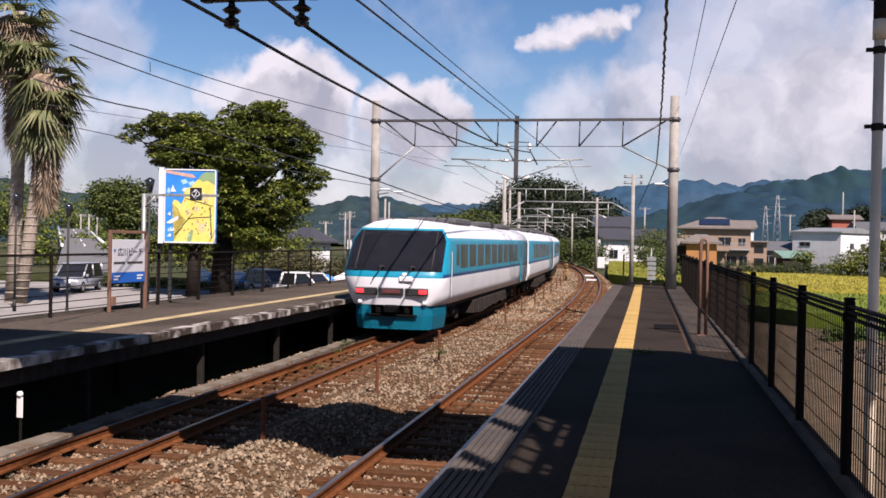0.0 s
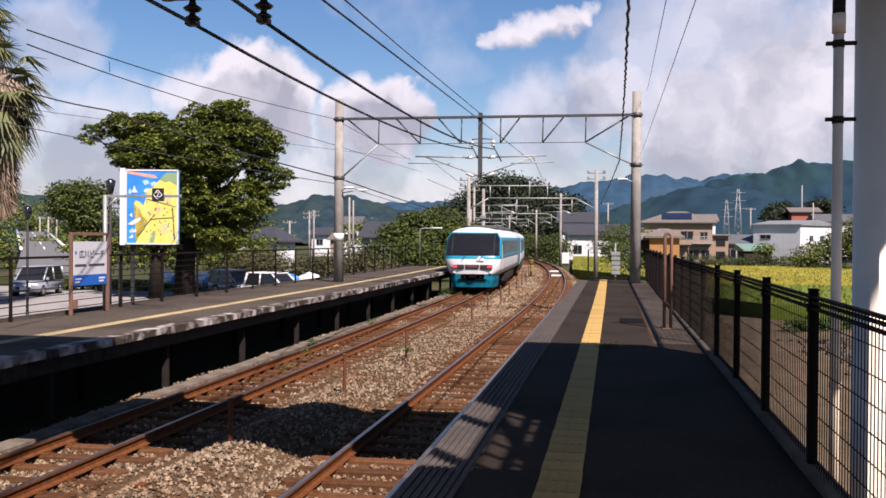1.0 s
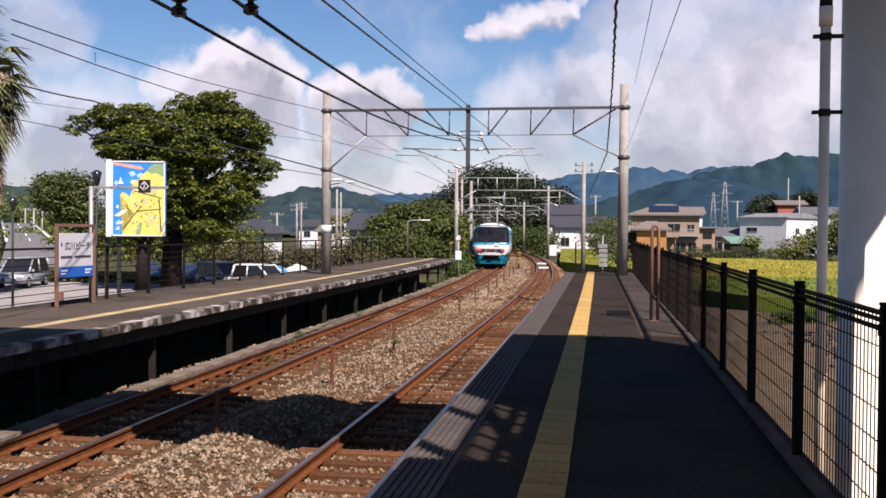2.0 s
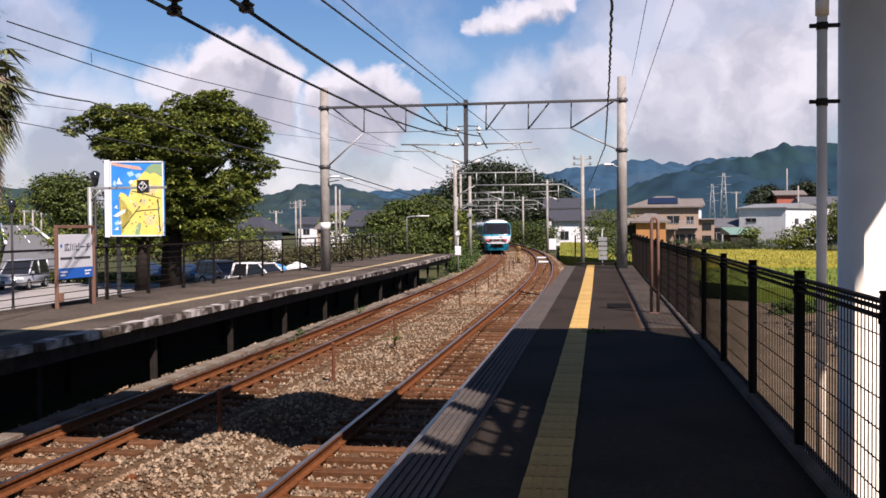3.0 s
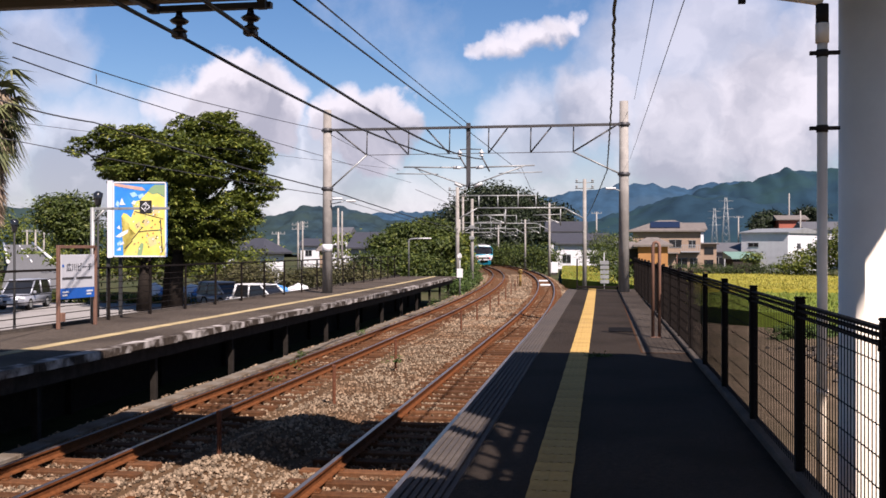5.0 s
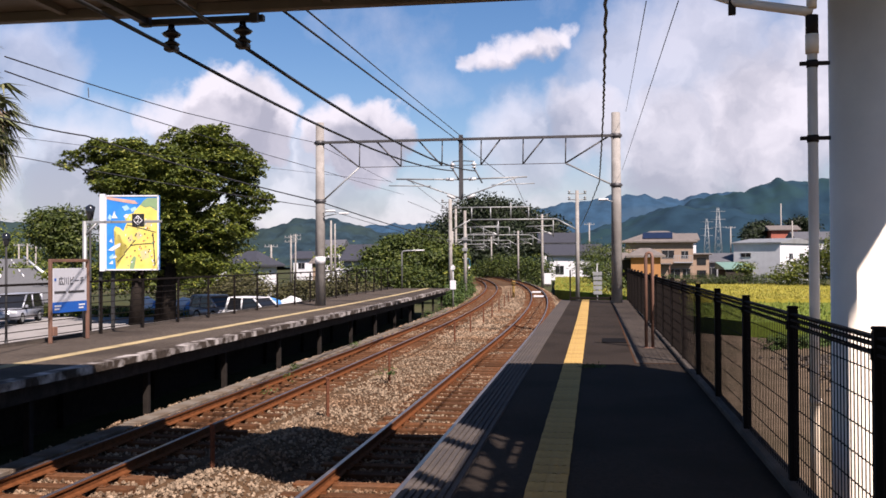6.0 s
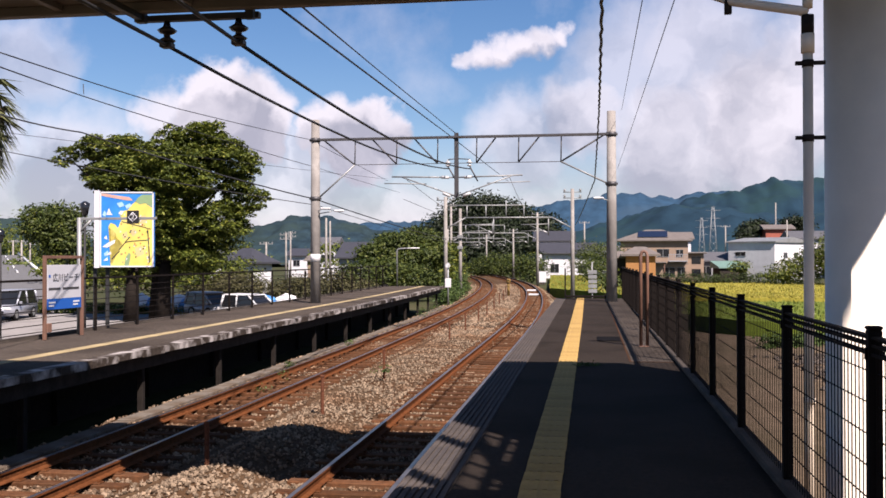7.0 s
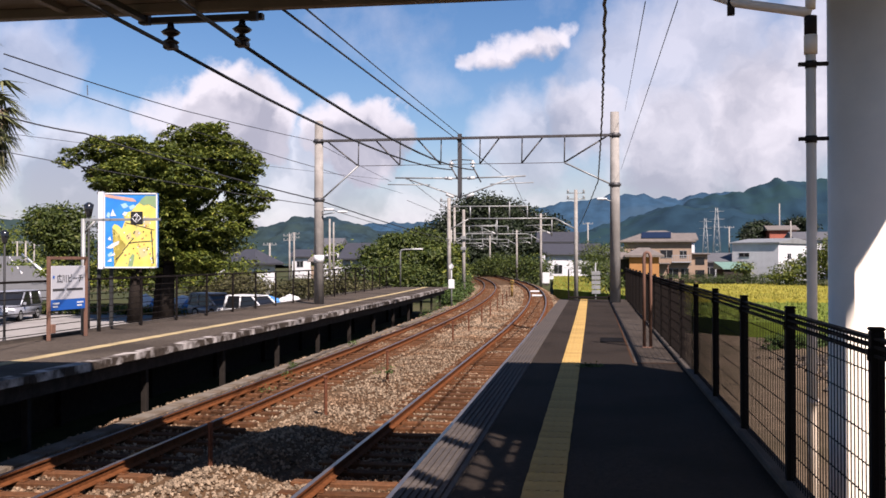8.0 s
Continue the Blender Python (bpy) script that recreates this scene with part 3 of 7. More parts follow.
def left_platform():
    t = thing("platform_left", "raised station platform on posts with a worn white edge", "platform", kind="structure")
    stations = [*steps(L_START, 34, 10), *steps(36, L_END, 2)]
    bm = bmesh.new()
    sweep(bm, [(L_BACK, L_TOP - 0.16), (L_EDGE - 0.28, L_TOP - 0.16), (L_EDGE - 0.28, L_TOP), (L_BACK, L_TOP)], stations)
    part("deck", bm, OLD_ASPHALT, t, "worn brown-grey asphalt deck")
    bm = bmesh.new()
    rng = random.Random(8)
    for k, s in enumerate(steps(L_START, L_END, 1.0)[:-1]):
        h = rng.uniform(-0.012, 0.012)
        sweep_part = [(L_EDGE - 0.275, L_TOP - 0.13 + h), (L_EDGE + 0.02, L_TOP - 0.13 + h), (L_EDGE + 0.02, L_TOP + 0.004), (L_EDGE - 0.275, L_TOP + 0.004)]
        rings = [[bm.verts.new(on_line(lat, q, z)) for lat, z in sweep_part] for q in (s + 0.008, s + 0.992)]
        for i in range(4):
            j = (i + 1) % 4
            bm.faces.new((rings[0][i], rings[0][j], rings[1][j], rings[1][i]))
        bm.faces.new(rings[0][::-1])
        bm.faces.new(rings[1])
    bmesh.ops.recalc_face_normals(bm, faces=bm.faces[:])
    part("edge_blocks", bm, EDGE_WHITE, t, "row of edge blocks with flaking white paint")
    bm = bmesh.new()
    sweep(bm, [(L_EDGE - 1.55, L_TOP), (L_EDGE - 1.27, L_TOP), (L_EDGE - 1.27, L_TOP + 0.008), (L_EDGE - 1.55, L_TOP + 0.008)], stations)
    part("yellow_line", bm, YELLOW_LINE, t, "pale yellow tactile line")
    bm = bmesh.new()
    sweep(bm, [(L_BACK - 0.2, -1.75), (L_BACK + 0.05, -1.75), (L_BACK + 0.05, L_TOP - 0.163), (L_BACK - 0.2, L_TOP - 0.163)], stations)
    # inner wall added close behind the posts, near-black for the shade there
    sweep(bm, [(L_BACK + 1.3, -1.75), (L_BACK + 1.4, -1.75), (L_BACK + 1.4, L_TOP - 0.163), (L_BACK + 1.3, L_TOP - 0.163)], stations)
    part("back_wall", bm, SHADE_CONCRETE, t)
    bm = bmesh.new()
    sweep(bm, [(L_BACK - 0.15, L_TOP - 0.16), (L_BACK - 0.003, L_TOP - 0.16), (L_BACK - 0.003, L_TOP + 0.07), (L_BACK - 0.15, L_TOP + 0.07)], stations)
    part("kerb", bm, CONCRETE, t, "pale concrete kerb along the back")
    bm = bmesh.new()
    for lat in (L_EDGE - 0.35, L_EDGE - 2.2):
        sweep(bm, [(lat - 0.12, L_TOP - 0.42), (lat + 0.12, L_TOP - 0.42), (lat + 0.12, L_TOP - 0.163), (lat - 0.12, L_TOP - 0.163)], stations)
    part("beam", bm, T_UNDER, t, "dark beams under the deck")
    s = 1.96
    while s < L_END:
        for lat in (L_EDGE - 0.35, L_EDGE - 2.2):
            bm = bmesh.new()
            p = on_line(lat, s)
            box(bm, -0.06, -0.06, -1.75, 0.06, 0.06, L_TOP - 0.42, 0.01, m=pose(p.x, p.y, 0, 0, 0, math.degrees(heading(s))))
            part("post", bm, SHADE_CONCRETE, t)
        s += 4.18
    return t

# ---------------------------------------------------------------- fences
def mesh_panel(length, height, dy, dz):
    """A welded mesh panel with a folded top edge, along +y."""
    bm = bmesh.new()
    r = 0.003
    for k in range(int(length / dy) + 1):
        y = min(length - 0.01, 0.02 + k * dy)
        box(bm, -r, y - r, 0.06, r, y + r, height)
    for k in range(int((height - 0.1) / dz) + 1):
        z = 0.1 + k * dz
        box(bm, r, 0.0, z - 0.003, 3 * r, length, z + 0.003)
    box(bm, -0.024, 0.0, height - 0.004, 0.024, length, height + 0.008)
    for z in (0.045, 0.09):
        box(bm, 0.014, 0.0, height - z, 0.024, length, height - z + 0.014)
        box(bm, -0.024, 0.0, height - z, -0.014, length, height - z + 0.014)
    return mesh_of("mesh_panel", bm, FENCE)


def right_fence():
    f = thing("fence", "dark brown welded mesh fence along the platform", "fence", P_FENCE, 0, 0)
    pitch = 2.19
    data = mesh_panel(pitch - 0.07, 1.27, 0.075, 0.165)
    bm = bmesh.new()
    box(bm, -0.034, -0.034, -0.15, 0.034, 0.034, 1.31, 0.006)
    box(bm, -0.038, -0.038, 1.31, 0.038, 0.038, 1.33, 0.008)
    box(bm, -0.045, -0.012, 1.16, 0.045, 0.012, 1.22)
    post = mesh_of("post", bm, FENCE)
    for k in range(-3, 17):
        y = 5.23 + pitch * k
        x = -0.0045 * max(0.0, y - 16)
        ob = new("post", post)
        ob.parent = f
        ob.matrix_local = pose(x, y, 0)
        if y + pitch < P_END:
            ob = new("mesh_panel", data)
            ob.parent = f
            ob.matrix_local = pose(x, y + 0.035, 0, 0, 0, 0.26 if y > 16 else 0)
    return f


def left_fence():
    f = thing("fence", "dark steel rail fence along the back of the platform", "fence")
    bm = bmesh.new()
    box(bm, -0.028, -0.028, 0.0, 0.028, 0.028, 1.34, 0.005)
    post = mesh_of("post", bm, FENCE)
    bm = bmesh.new()
    box(bm, -0.02, 0, 0, 0.02, 2.24, 0.05, 0.004)
    top = mesh_of("top_rail", bm, FENCE)
    bm = bmesh.new()
    box(bm, -0.008, 0, 0, 0.008, 2.24, 0.018)
    bar = mesh_of("bar", bm, FENCE)
    s = 15.97
    while s < L_END - 1:
        p = on_line(L_BACK + 0.12, s, L_TOP)
        for name, data, dz in [("post", post, 0), ("top_rail", top, 1.29)] + [("bar", bar, 0.14 + 0.16 * k) for k in range(7)]:
            ob = new(name, data)
            ob.parent = f
            ob.matrix_local = pose(p.x, p.y + (0.02 if dz else 0), p.z + dz, 0, 0, math.degrees(heading(s + 1)))
        s += 2.28
    return f


# ---------------------------------------------------------------- footbridge over the line
def footbridge():
    b = thing("footbridge", "painted steel footbridge over the tracks with a pale leg", "footbridge", kind="structure")
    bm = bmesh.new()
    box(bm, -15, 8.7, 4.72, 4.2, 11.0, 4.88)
    # unseen side deck, placed where its shadow covers the platform
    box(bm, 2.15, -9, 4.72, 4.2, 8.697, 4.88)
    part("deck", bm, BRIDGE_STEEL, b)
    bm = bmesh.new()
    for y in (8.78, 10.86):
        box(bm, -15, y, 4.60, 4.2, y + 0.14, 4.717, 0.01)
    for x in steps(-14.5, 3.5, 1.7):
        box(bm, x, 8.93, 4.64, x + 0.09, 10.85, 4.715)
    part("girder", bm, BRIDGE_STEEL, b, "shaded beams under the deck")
    bm = bmesh.new()
    box(bm, -15, 10.93, 4.883, 4.2, 11.0, 6.7)
    box(bm, -15, 8.7, 4.883, 2.1, 8.77, 6.7)
    part("parapet", bm, CREAM, b)
    # unseen bars, posts and panels, shaped to cast the light patches below
    bm = bmesh.new()
    for k in range(43):
        y = -8.9 + 0.41 * k
        box(bm, 2.18, y, 4.883, 2.22, y + 0.05, 5.85)
    box(bm, 2.16, -9, 5.85, 2.24, 8.69, 5.93)
    box(bm, 2.16, -9, 5.36, 2.24, 8.69, 5.42)
    for y in (1.2, 3.3, 5.4):
        rod(bm, (2.20, y, 4.88), (2.20, y + 1.6, 5.9), 0.07, n=6)
    box(bm, 2.17, -9, 4.883, 2.23, 8.69, 5.16)
    box(bm, 2.17, 5.3, 5.163, 2.23, 8.69, 6.9)
    for y in (-0.2, 1.3, 2.8, 4.3):
        box(bm, 2.14, y, 5.93, 2.26, y + 0.13, 6.9)
    box(bm, 2.12, -9, 6.9, 2.28, 5.3, 7.1)
    part("shadow_railing", bm, CREAM, b)
    # unseen roof and wall, added to keep sky light off the platform
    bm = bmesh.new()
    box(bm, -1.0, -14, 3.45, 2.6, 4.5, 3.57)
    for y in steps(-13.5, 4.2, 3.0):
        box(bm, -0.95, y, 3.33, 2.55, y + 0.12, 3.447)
    part("shade_roof", bm, BRIDGE_STEEL, b, "unseen flat roof that shades the platform")
    bm = bmesh.new()
    box(bm, -1.4, -14, 0, 2.6, -13.8, 3.33)
    part("shade_wall", bm, CREAM, b)
    bm = bmesh.new()
    n = 28
    cx, cy, r = 2.71, 10.06, 0.414
    lathe(bm, cx, cy, [(r + 0.10, -1.75), (r + 0.10, -1.45), (r, -1.42), (r, 4.60)], n)
    part("leg", bm, CREAM, b, "thick round cream-painted steel leg", smooth=False)
    return b


def drain_pipe():
    d = thing("drain_pipe", "cream rainwater pipe with dark collars beside the bridge leg", "pipe")
    bm = bmesh.new()
    x, y = 1.825, 8.6
    rod(bm, (x, y, -1.7), (x, y, 3.66), 0.042, n=12)
    rod(bm, (x, y, 3.40), (x, y, 3.56), 0.055, n=12)
    rod(bm, (x, y, 3.78), (x, y, 3.90), 0.042, n=12)
    rod(bm, (x, y, 1.05), (x, y, 1.10), 0.050, n=12)
    rod(bm, (x, y, 0.45), (x, y, 0.50), 0.050, n=12)
    part("downpipe", bm, PIPE, d)
    bm = bmesh.new()
    rod(bm, (x, y, 3.56), (x, y, 3.72), 0.052, n=12)
    part("collar", bm, T_UNDER, d, "dark pipe collar")
    for z in (2.67, 3.30):
        bm = bmesh.new()
        box(bm, x - 0.10, y - 0.02, z, x + 0.14, y + 0.02, z + 0.03)
        rod(bm, (x, y, z - 0.02), (x, y, z + 0.04), 0.048, n=12)
        part("bracket", bm, T_UNDER, d, "dark pipe bracket")
    bm = bmesh.new()
    tube(bm, [(x, y, 3.74), (x - 0.06, y, 3.76), (x - 0.55, y + 0.4, 3.96), (x - 1.02, y + 1.0, 4.32), (x - 1.05, y + 1.05, 4.7)], 0.042, 10)
    part("elbow", bm, PIPE, d)
    bm = bmesh.new()
    box(bm, x - 0.62, y + 0.4, 3.86, x - 0.56, y + 0.46, 4.7)
    part("strap", bm, T_UNDER, d)
    return d


# ---------------------------------------------------------------- overhead line
def insulator(bm, x, y, z, size=1.0):
    lathe(bm, x, y, [(0.03 * size, z), (0.10 * size, z + 0.02 * size), (0.13 * size, z + 0.05 * size), (0.05 * size, z + 0.10 * size),
                     (0.05 * size, z + 0.14 * size), (0.11 * size, z + 0.16 * size), (0.15 * size, z + 0.20 * size), (0.06 * size, z + 0.26 * size),
                     (0.04 * size, z + 0.34 * size)], 12)


def bridge_hanger():
    """The bar under the bridge with two insulators that carry the heavy wires."""
    h = thing("wire_hanger", "dark steel bar with two brown insulators under the footbridge", "insulator")
    bm = bmesh.new()
    box(bm, -5.42, 11.06, 4.53, -3.86, 11.15, 4.60)
    box(bm, -5.36, 9.2, 4.53, -5.28, 11.06, 4.60)
    for x in (-5.3, -3.95):
        box(bm, x - 0.05, 10.98, 4.50, x + 0.05, 11.06, 4.74)
    part("bar", bm, DULL_STEEL, h)
    for x in (-5.02, -4.12):
        bm = bmesh.new()
        insulator(bm, x, 11.1, 4.26, 0.80)
        part("insulator", bm, PORCELAIN, h)
        bm = bmesh.new()
        box(bm, x - 0.075, 11.03, 4.21, x + 0.075, 11.17, 4.275, 0.012)
        part("clamp", bm, DULL_STEEL, h, "dark wire clamp")
    return h


def gantry_one():
    g = thing("gantry", "concrete-pole catenary gantry with a dark steel truss beam", "gantry")
    y = 38.0
    for x, top in ((-10.93, 7.25), (0.83, 7.33)):
        bm = bmesh.new()
        rod(bm, (x, y, -0.13 if x < 0 else 0.0), (x, y, top), 0.21, 0.165, 16)
        part("pole", bm, POLE_CONCRETE, g, smooth=False)
        for z in (6.36, 4.0 if x < 0 else 4.45):
            bm = bmesh.new()
            rod(bm, (x, y, z), (x, y, z + 0.16), 0.20, n=16)
            box(bm, x - 0.24, y - 0.05, z + 0.04, x + 0.24, y + 0.05, z + 0.12)
            part("band", bm, DULL_STEEL, g)
    bm = bmesh.new()
    za, zb = 6.45, 5.42
    for dy in (-0.13, 0.13):
        box(bm, -10.8, y + dy - 0.04, za - 0.035, 0.72, y + dy + 0.04, za + 0.035)
    part("top_chord", bm, DULL_STEEL, g)
    bm = bmesh.new()
    box(bm, -9.3, y - 0.015, zb - 0.012, -1.1, y + 0.015, zb + 0.012)
    part("bottom_chord", bm, DULL_STEEL, g)
    lo = [-9.3, -7.6, -5.95, -4.4, -2.75, -1.1]
    hi = [-10.6, -8.6, -6.9, -5.2, -3.6, -1.9, 0.6]
    for k, x in enumerate(lo):
        bm = bmesh.new()
        near = hi[k] if k < 3 else hi[k + 1]
        rod(bm, (x, y, zb), (near, y, za), 0.034, n=6)
        part("brace", bm, DULL_STEEL, g)
        bm = bmesh.new()
        rod(bm, (x, y, zb), (x + 0.02, y, za), 0.026, n=6)
        part("hanger", bm, DULL_STEEL, g)
    for a, b in (((-10.85, 4.06), (-9.3, 5.42)), ((0.75, 4.52), (-1.1, 5.42))):
        bm = bmesh.new()
        rod(bm, (a[0], y, a[1]), (b[0], y, b[1]), 0.034, n=8)
        part("knee_brace", bm, GALV, g)
    bm = bmesh.new()
    box(bm, -5.27, y - 0.07, 4.08, -5.11, y + 0.07, 6.62, 0.01)
    part("centre_post", bm, DULL_STEEL, g)
    for x in (-5.52, -4.66):
        bm = bmesh.new()
        insulator(bm, x, y - 0.1, 5.28, 0.8)
        part("insulator", bm, INSULATOR_WHITE, g)
        bm = bmesh.new()
        rod(bm, (x, y - 0.1, 5.3), (-5.19 if x < -5.2 else -4.35, y, 4.7), 0.03, n=6)
        rod(bm, (x, y - 0.1, 5.56), (-5.19, y, 5.60), 0.02, n=6)
        part("strut", bm, DULL_STEEL, g)
    for side in (-1, 1):
        bm = bmesh.new()
        x = -5.19 + side * 0.15
        rod(bm, (-5.19, y, 4.86), (-5.19 + side * 2.6, y, 4.92), 0.03, n=6)
        rod(bm, (-5.19, y, 4.12), (-5.19 + side * 2.2, y, 4.90), 0.026, n=6)
        rod(bm, (-5.19 + side * 1.2, y, 4.62), (-5.19 + side * 2.9, y, 4.66), 0.02, n=6)
        part("cantilever", bm, GALV, g)
        for x0, z0, x1, z1 in ((0.25, 4.12, 0.55, 4.25), (0.3, 4.86, 0.6, 4.88)):
            bm = bmesh.new()
            rod(bm, (-5.19 + side * x0, y, z0), (-5.19 + side * x1, y, z1), 0.06, n=8)
            part("insulator", bm, INSULATOR_WHITE, g)
    # platform lamps on the poles
    for x, z, side in ((-10.93, 3.55, 1), (-10.93, 3.45, 2.1), (0.83, 3.85, -1)):
        bm = bmesh.new()
        rod(bm, (x, y, z), (x + side * 0.35, y - 0.25, z + 0.1), 0.02, n=6)
        part("lamp_arm", bm, GALV, g)
        bm = bmesh.new()
        box(bm, x + side * 0.5 - 0.2, y - 0.35, z + 0.08, x + side * 0.5 + 0.2, y - 0.21, z + 0.16, 0.03)
        part("lamp_head", bm, LAMP_WHITE, g, "white platform lamp")
    bm = bmesh.new()
    rod(bm, (-10.93, y, 1.55), (-10.93, y, 1.85), 0.207, n=16)
    part("number_plate", bm, LAMP_WHITE, g, "small white plate round the pole")
    return g


def far_gantry(s, lat0, lat1, beam, top0, top1, twin=False, group="far gantries"):
    """A lighter pole gantry further along the line."""
    g = thing("gantry", "pale galvanised catenary gantry over both tracks", "gantry", group=group)
    a, b = on_line(lat0, s), on_line(lat1, s)
    across = (b - a).normalized()
    mid = (a + b) / 2
    for p, top in ((a, top0), (b, top1)):
        bm = bmesh.new()
        rod(bm, (p.x, p.y, -1.75), (p.x, p.y, top), 0.17, 0.13, 10)
        part("pole", bm, POLE_CONCRETE, g)
        bm = bmesh.new()
        for dz in (0.25, 0.7):
            q = across * 0.7
            rod(bm, (p.x - q.x, p.y - q.y, top - dz), (p.x + q.x, p.y + q.y, top - dz), 0.035, n=6)
            for side in (-1, 1):
                insulator(bm, p.x + side * q.x * 0.85, p.y + side * q.y * 0.85, top - dz, 0.8)
        part("cross_arm", bm, GALV, g)
    bm = bmesh.new()
    ia, ib = a + across * 1.55, b - across * 1.55
    for dy in (-0.1, 0.1):
        rod(bm, (ia.x, ia.y + dy, beam), (ib.x, ib.y + dy, beam), 0.055, n=6)
    part("beam", bm, GALV, g)
    for p, q in ((a, ia), (b, ib)):
        bm = bmesh.new()
        rod(bm, (p.x, p.y, beam - 0.85), (q.x, q.y, beam), 0.06, n=6)
        part("knee_brace", bm, GALV, g)
    # a light upper frame on short uprights
    bm = bmesh.new()
    ua, ub = a + across * 0.2, a.lerp(b, 0.62)
    rod(bm, (ua.x, ua.y, beam + 0.95), (ub.x, ub.y, beam + 0.95), 0.05, n=6)
    part("upper_bar", bm, GALV, g)
    for u in (0.17, 0.32, 0.48, 0.62):
        q = a.lerp(b, u)
        bm = bmesh.new()
        rod(bm, (q.x, q.y, beam), (q.x, q.y, beam + (1.3 if u == 0.48 else 0.95)), 0.05, n=6)
        part("upright", bm, GALV, g)
    if twin:
        q = on_line(lat0 + 0.75, s + 6.0)
        bm = bmesh.new()
        rod(bm, (q.x, q.y, -1.75), (q.x, q.y, top0 - 0.6), 0.16, 0.12, 10)
        part("pole", bm, POLE_CONCRETE, g)
        bm = bmesh.new()
        for z in (2.4, 3.3):
            box(bm, q.x - 0.22, q.y - 0.28, z, q.x + 0.22, q.y - 0.1, z + 0.3, 0.03)
        part("switch_box", bm, GALV, g)
    for lat in (LEFT_TRACK, RIGHT_TRACK):
        c = on_line(lat, s)
        bm = bmesh.new()
        rod(bm, (c.x + 1.1, c.y, beam + 0.02), (c.x + 1.1, c.y, beam - 1.35), 0.045, n=6)
        rod(bm, (c.x + 1.1, c.y, beam - 0.5), (c.x - 1.0, c.y, beam - 0.55), 0.035, n=6)
        rod(bm, (c.x + 1.1, c.y, beam - 1.2), (c.x - 0.3, c.y, beam - 0.6), 0.03, n=6)
        rod(bm, (c.x + 0.6, c.y, beam - 1.0), (c.x - 1.0, c.y, beam - 1.05), 0.022, n=6)
        part("cantilever", bm, GALV, g)
        bm = bmesh.new()
        rod(bm, (c.x + 0.95, c.y, beam - 1.15), (c.x + 0.7, c.y, beam - 1.02), 0.06, n=8)
        part("insulator", bm, INSULATOR_WHITE, g)
    return g


def wire(points, r, material=None, sag=0.0, label="thin dark overhead wire above the tracks", twist=False):
    """A wire through the points; sag in metres between each two."""
    bm = bmesh.new()
    path = []
    for a, b in zip(points, points[1:]):
        a, b = Vector(a), Vector(b)
        n = 36 if twist else 14
        for k in range(n + (b == Vector(points[-1]))):
            u = k / n
            p = a.lerp(b, u)
            p.z -= sag * 4 * u * (1 - u)
            if twist:
                p.x += 0.012 * math.sin(k * 2.4)
            path.append(p)
    tube(bm, path, r, 6)
    return tagged(part("overhead_wire", bm, material or WIRE), label, "wire", group="overhead wires")

# ---------------------------------------------------------------- the train
CAR_L = 20.6
SECTION = [(1.36, 0.95), (1.44, 1.25), (1.45, 1.74), (1.45, 1.84), (1.45, 2.02), (1.44, 2.78), (1.41, 2.90), (1.24, 3.16), (0.85, 3.34), (0.45, 3.41), (0.0, 3.43)]


def nose_y(z):
    """How far the tail end lies behind its foremost line at a height."""
    table = [(0.3, 0.40), (0.95, 0.13), (1.35, 0.06), (1.74, 0.0), (2.02, 0.10), (2.78, 0.75), (3.16, 1.05), (3.43, 1.25)]
    for (za, ya), (zb, yb) in zip(table, table[1:]):
        if z <= zb:
            return ya + (yb - ya) * max(0.0, (z - za)) / (zb - za)
    return table[-1][1]


def chin(z):
    """The tail end draws in below its widest line."""
    return 1.0 if z >= 1.74 else 0.86 + 0.14 * max(0.0, z - 0.95) / 0.79


def band(z):
    """Paint by height: 0 white, 1 turquoise, 2 navy."""
    return 0 if z < 1.74 else 2 if z < 1.84 else 1 if z < 2.88 else 0


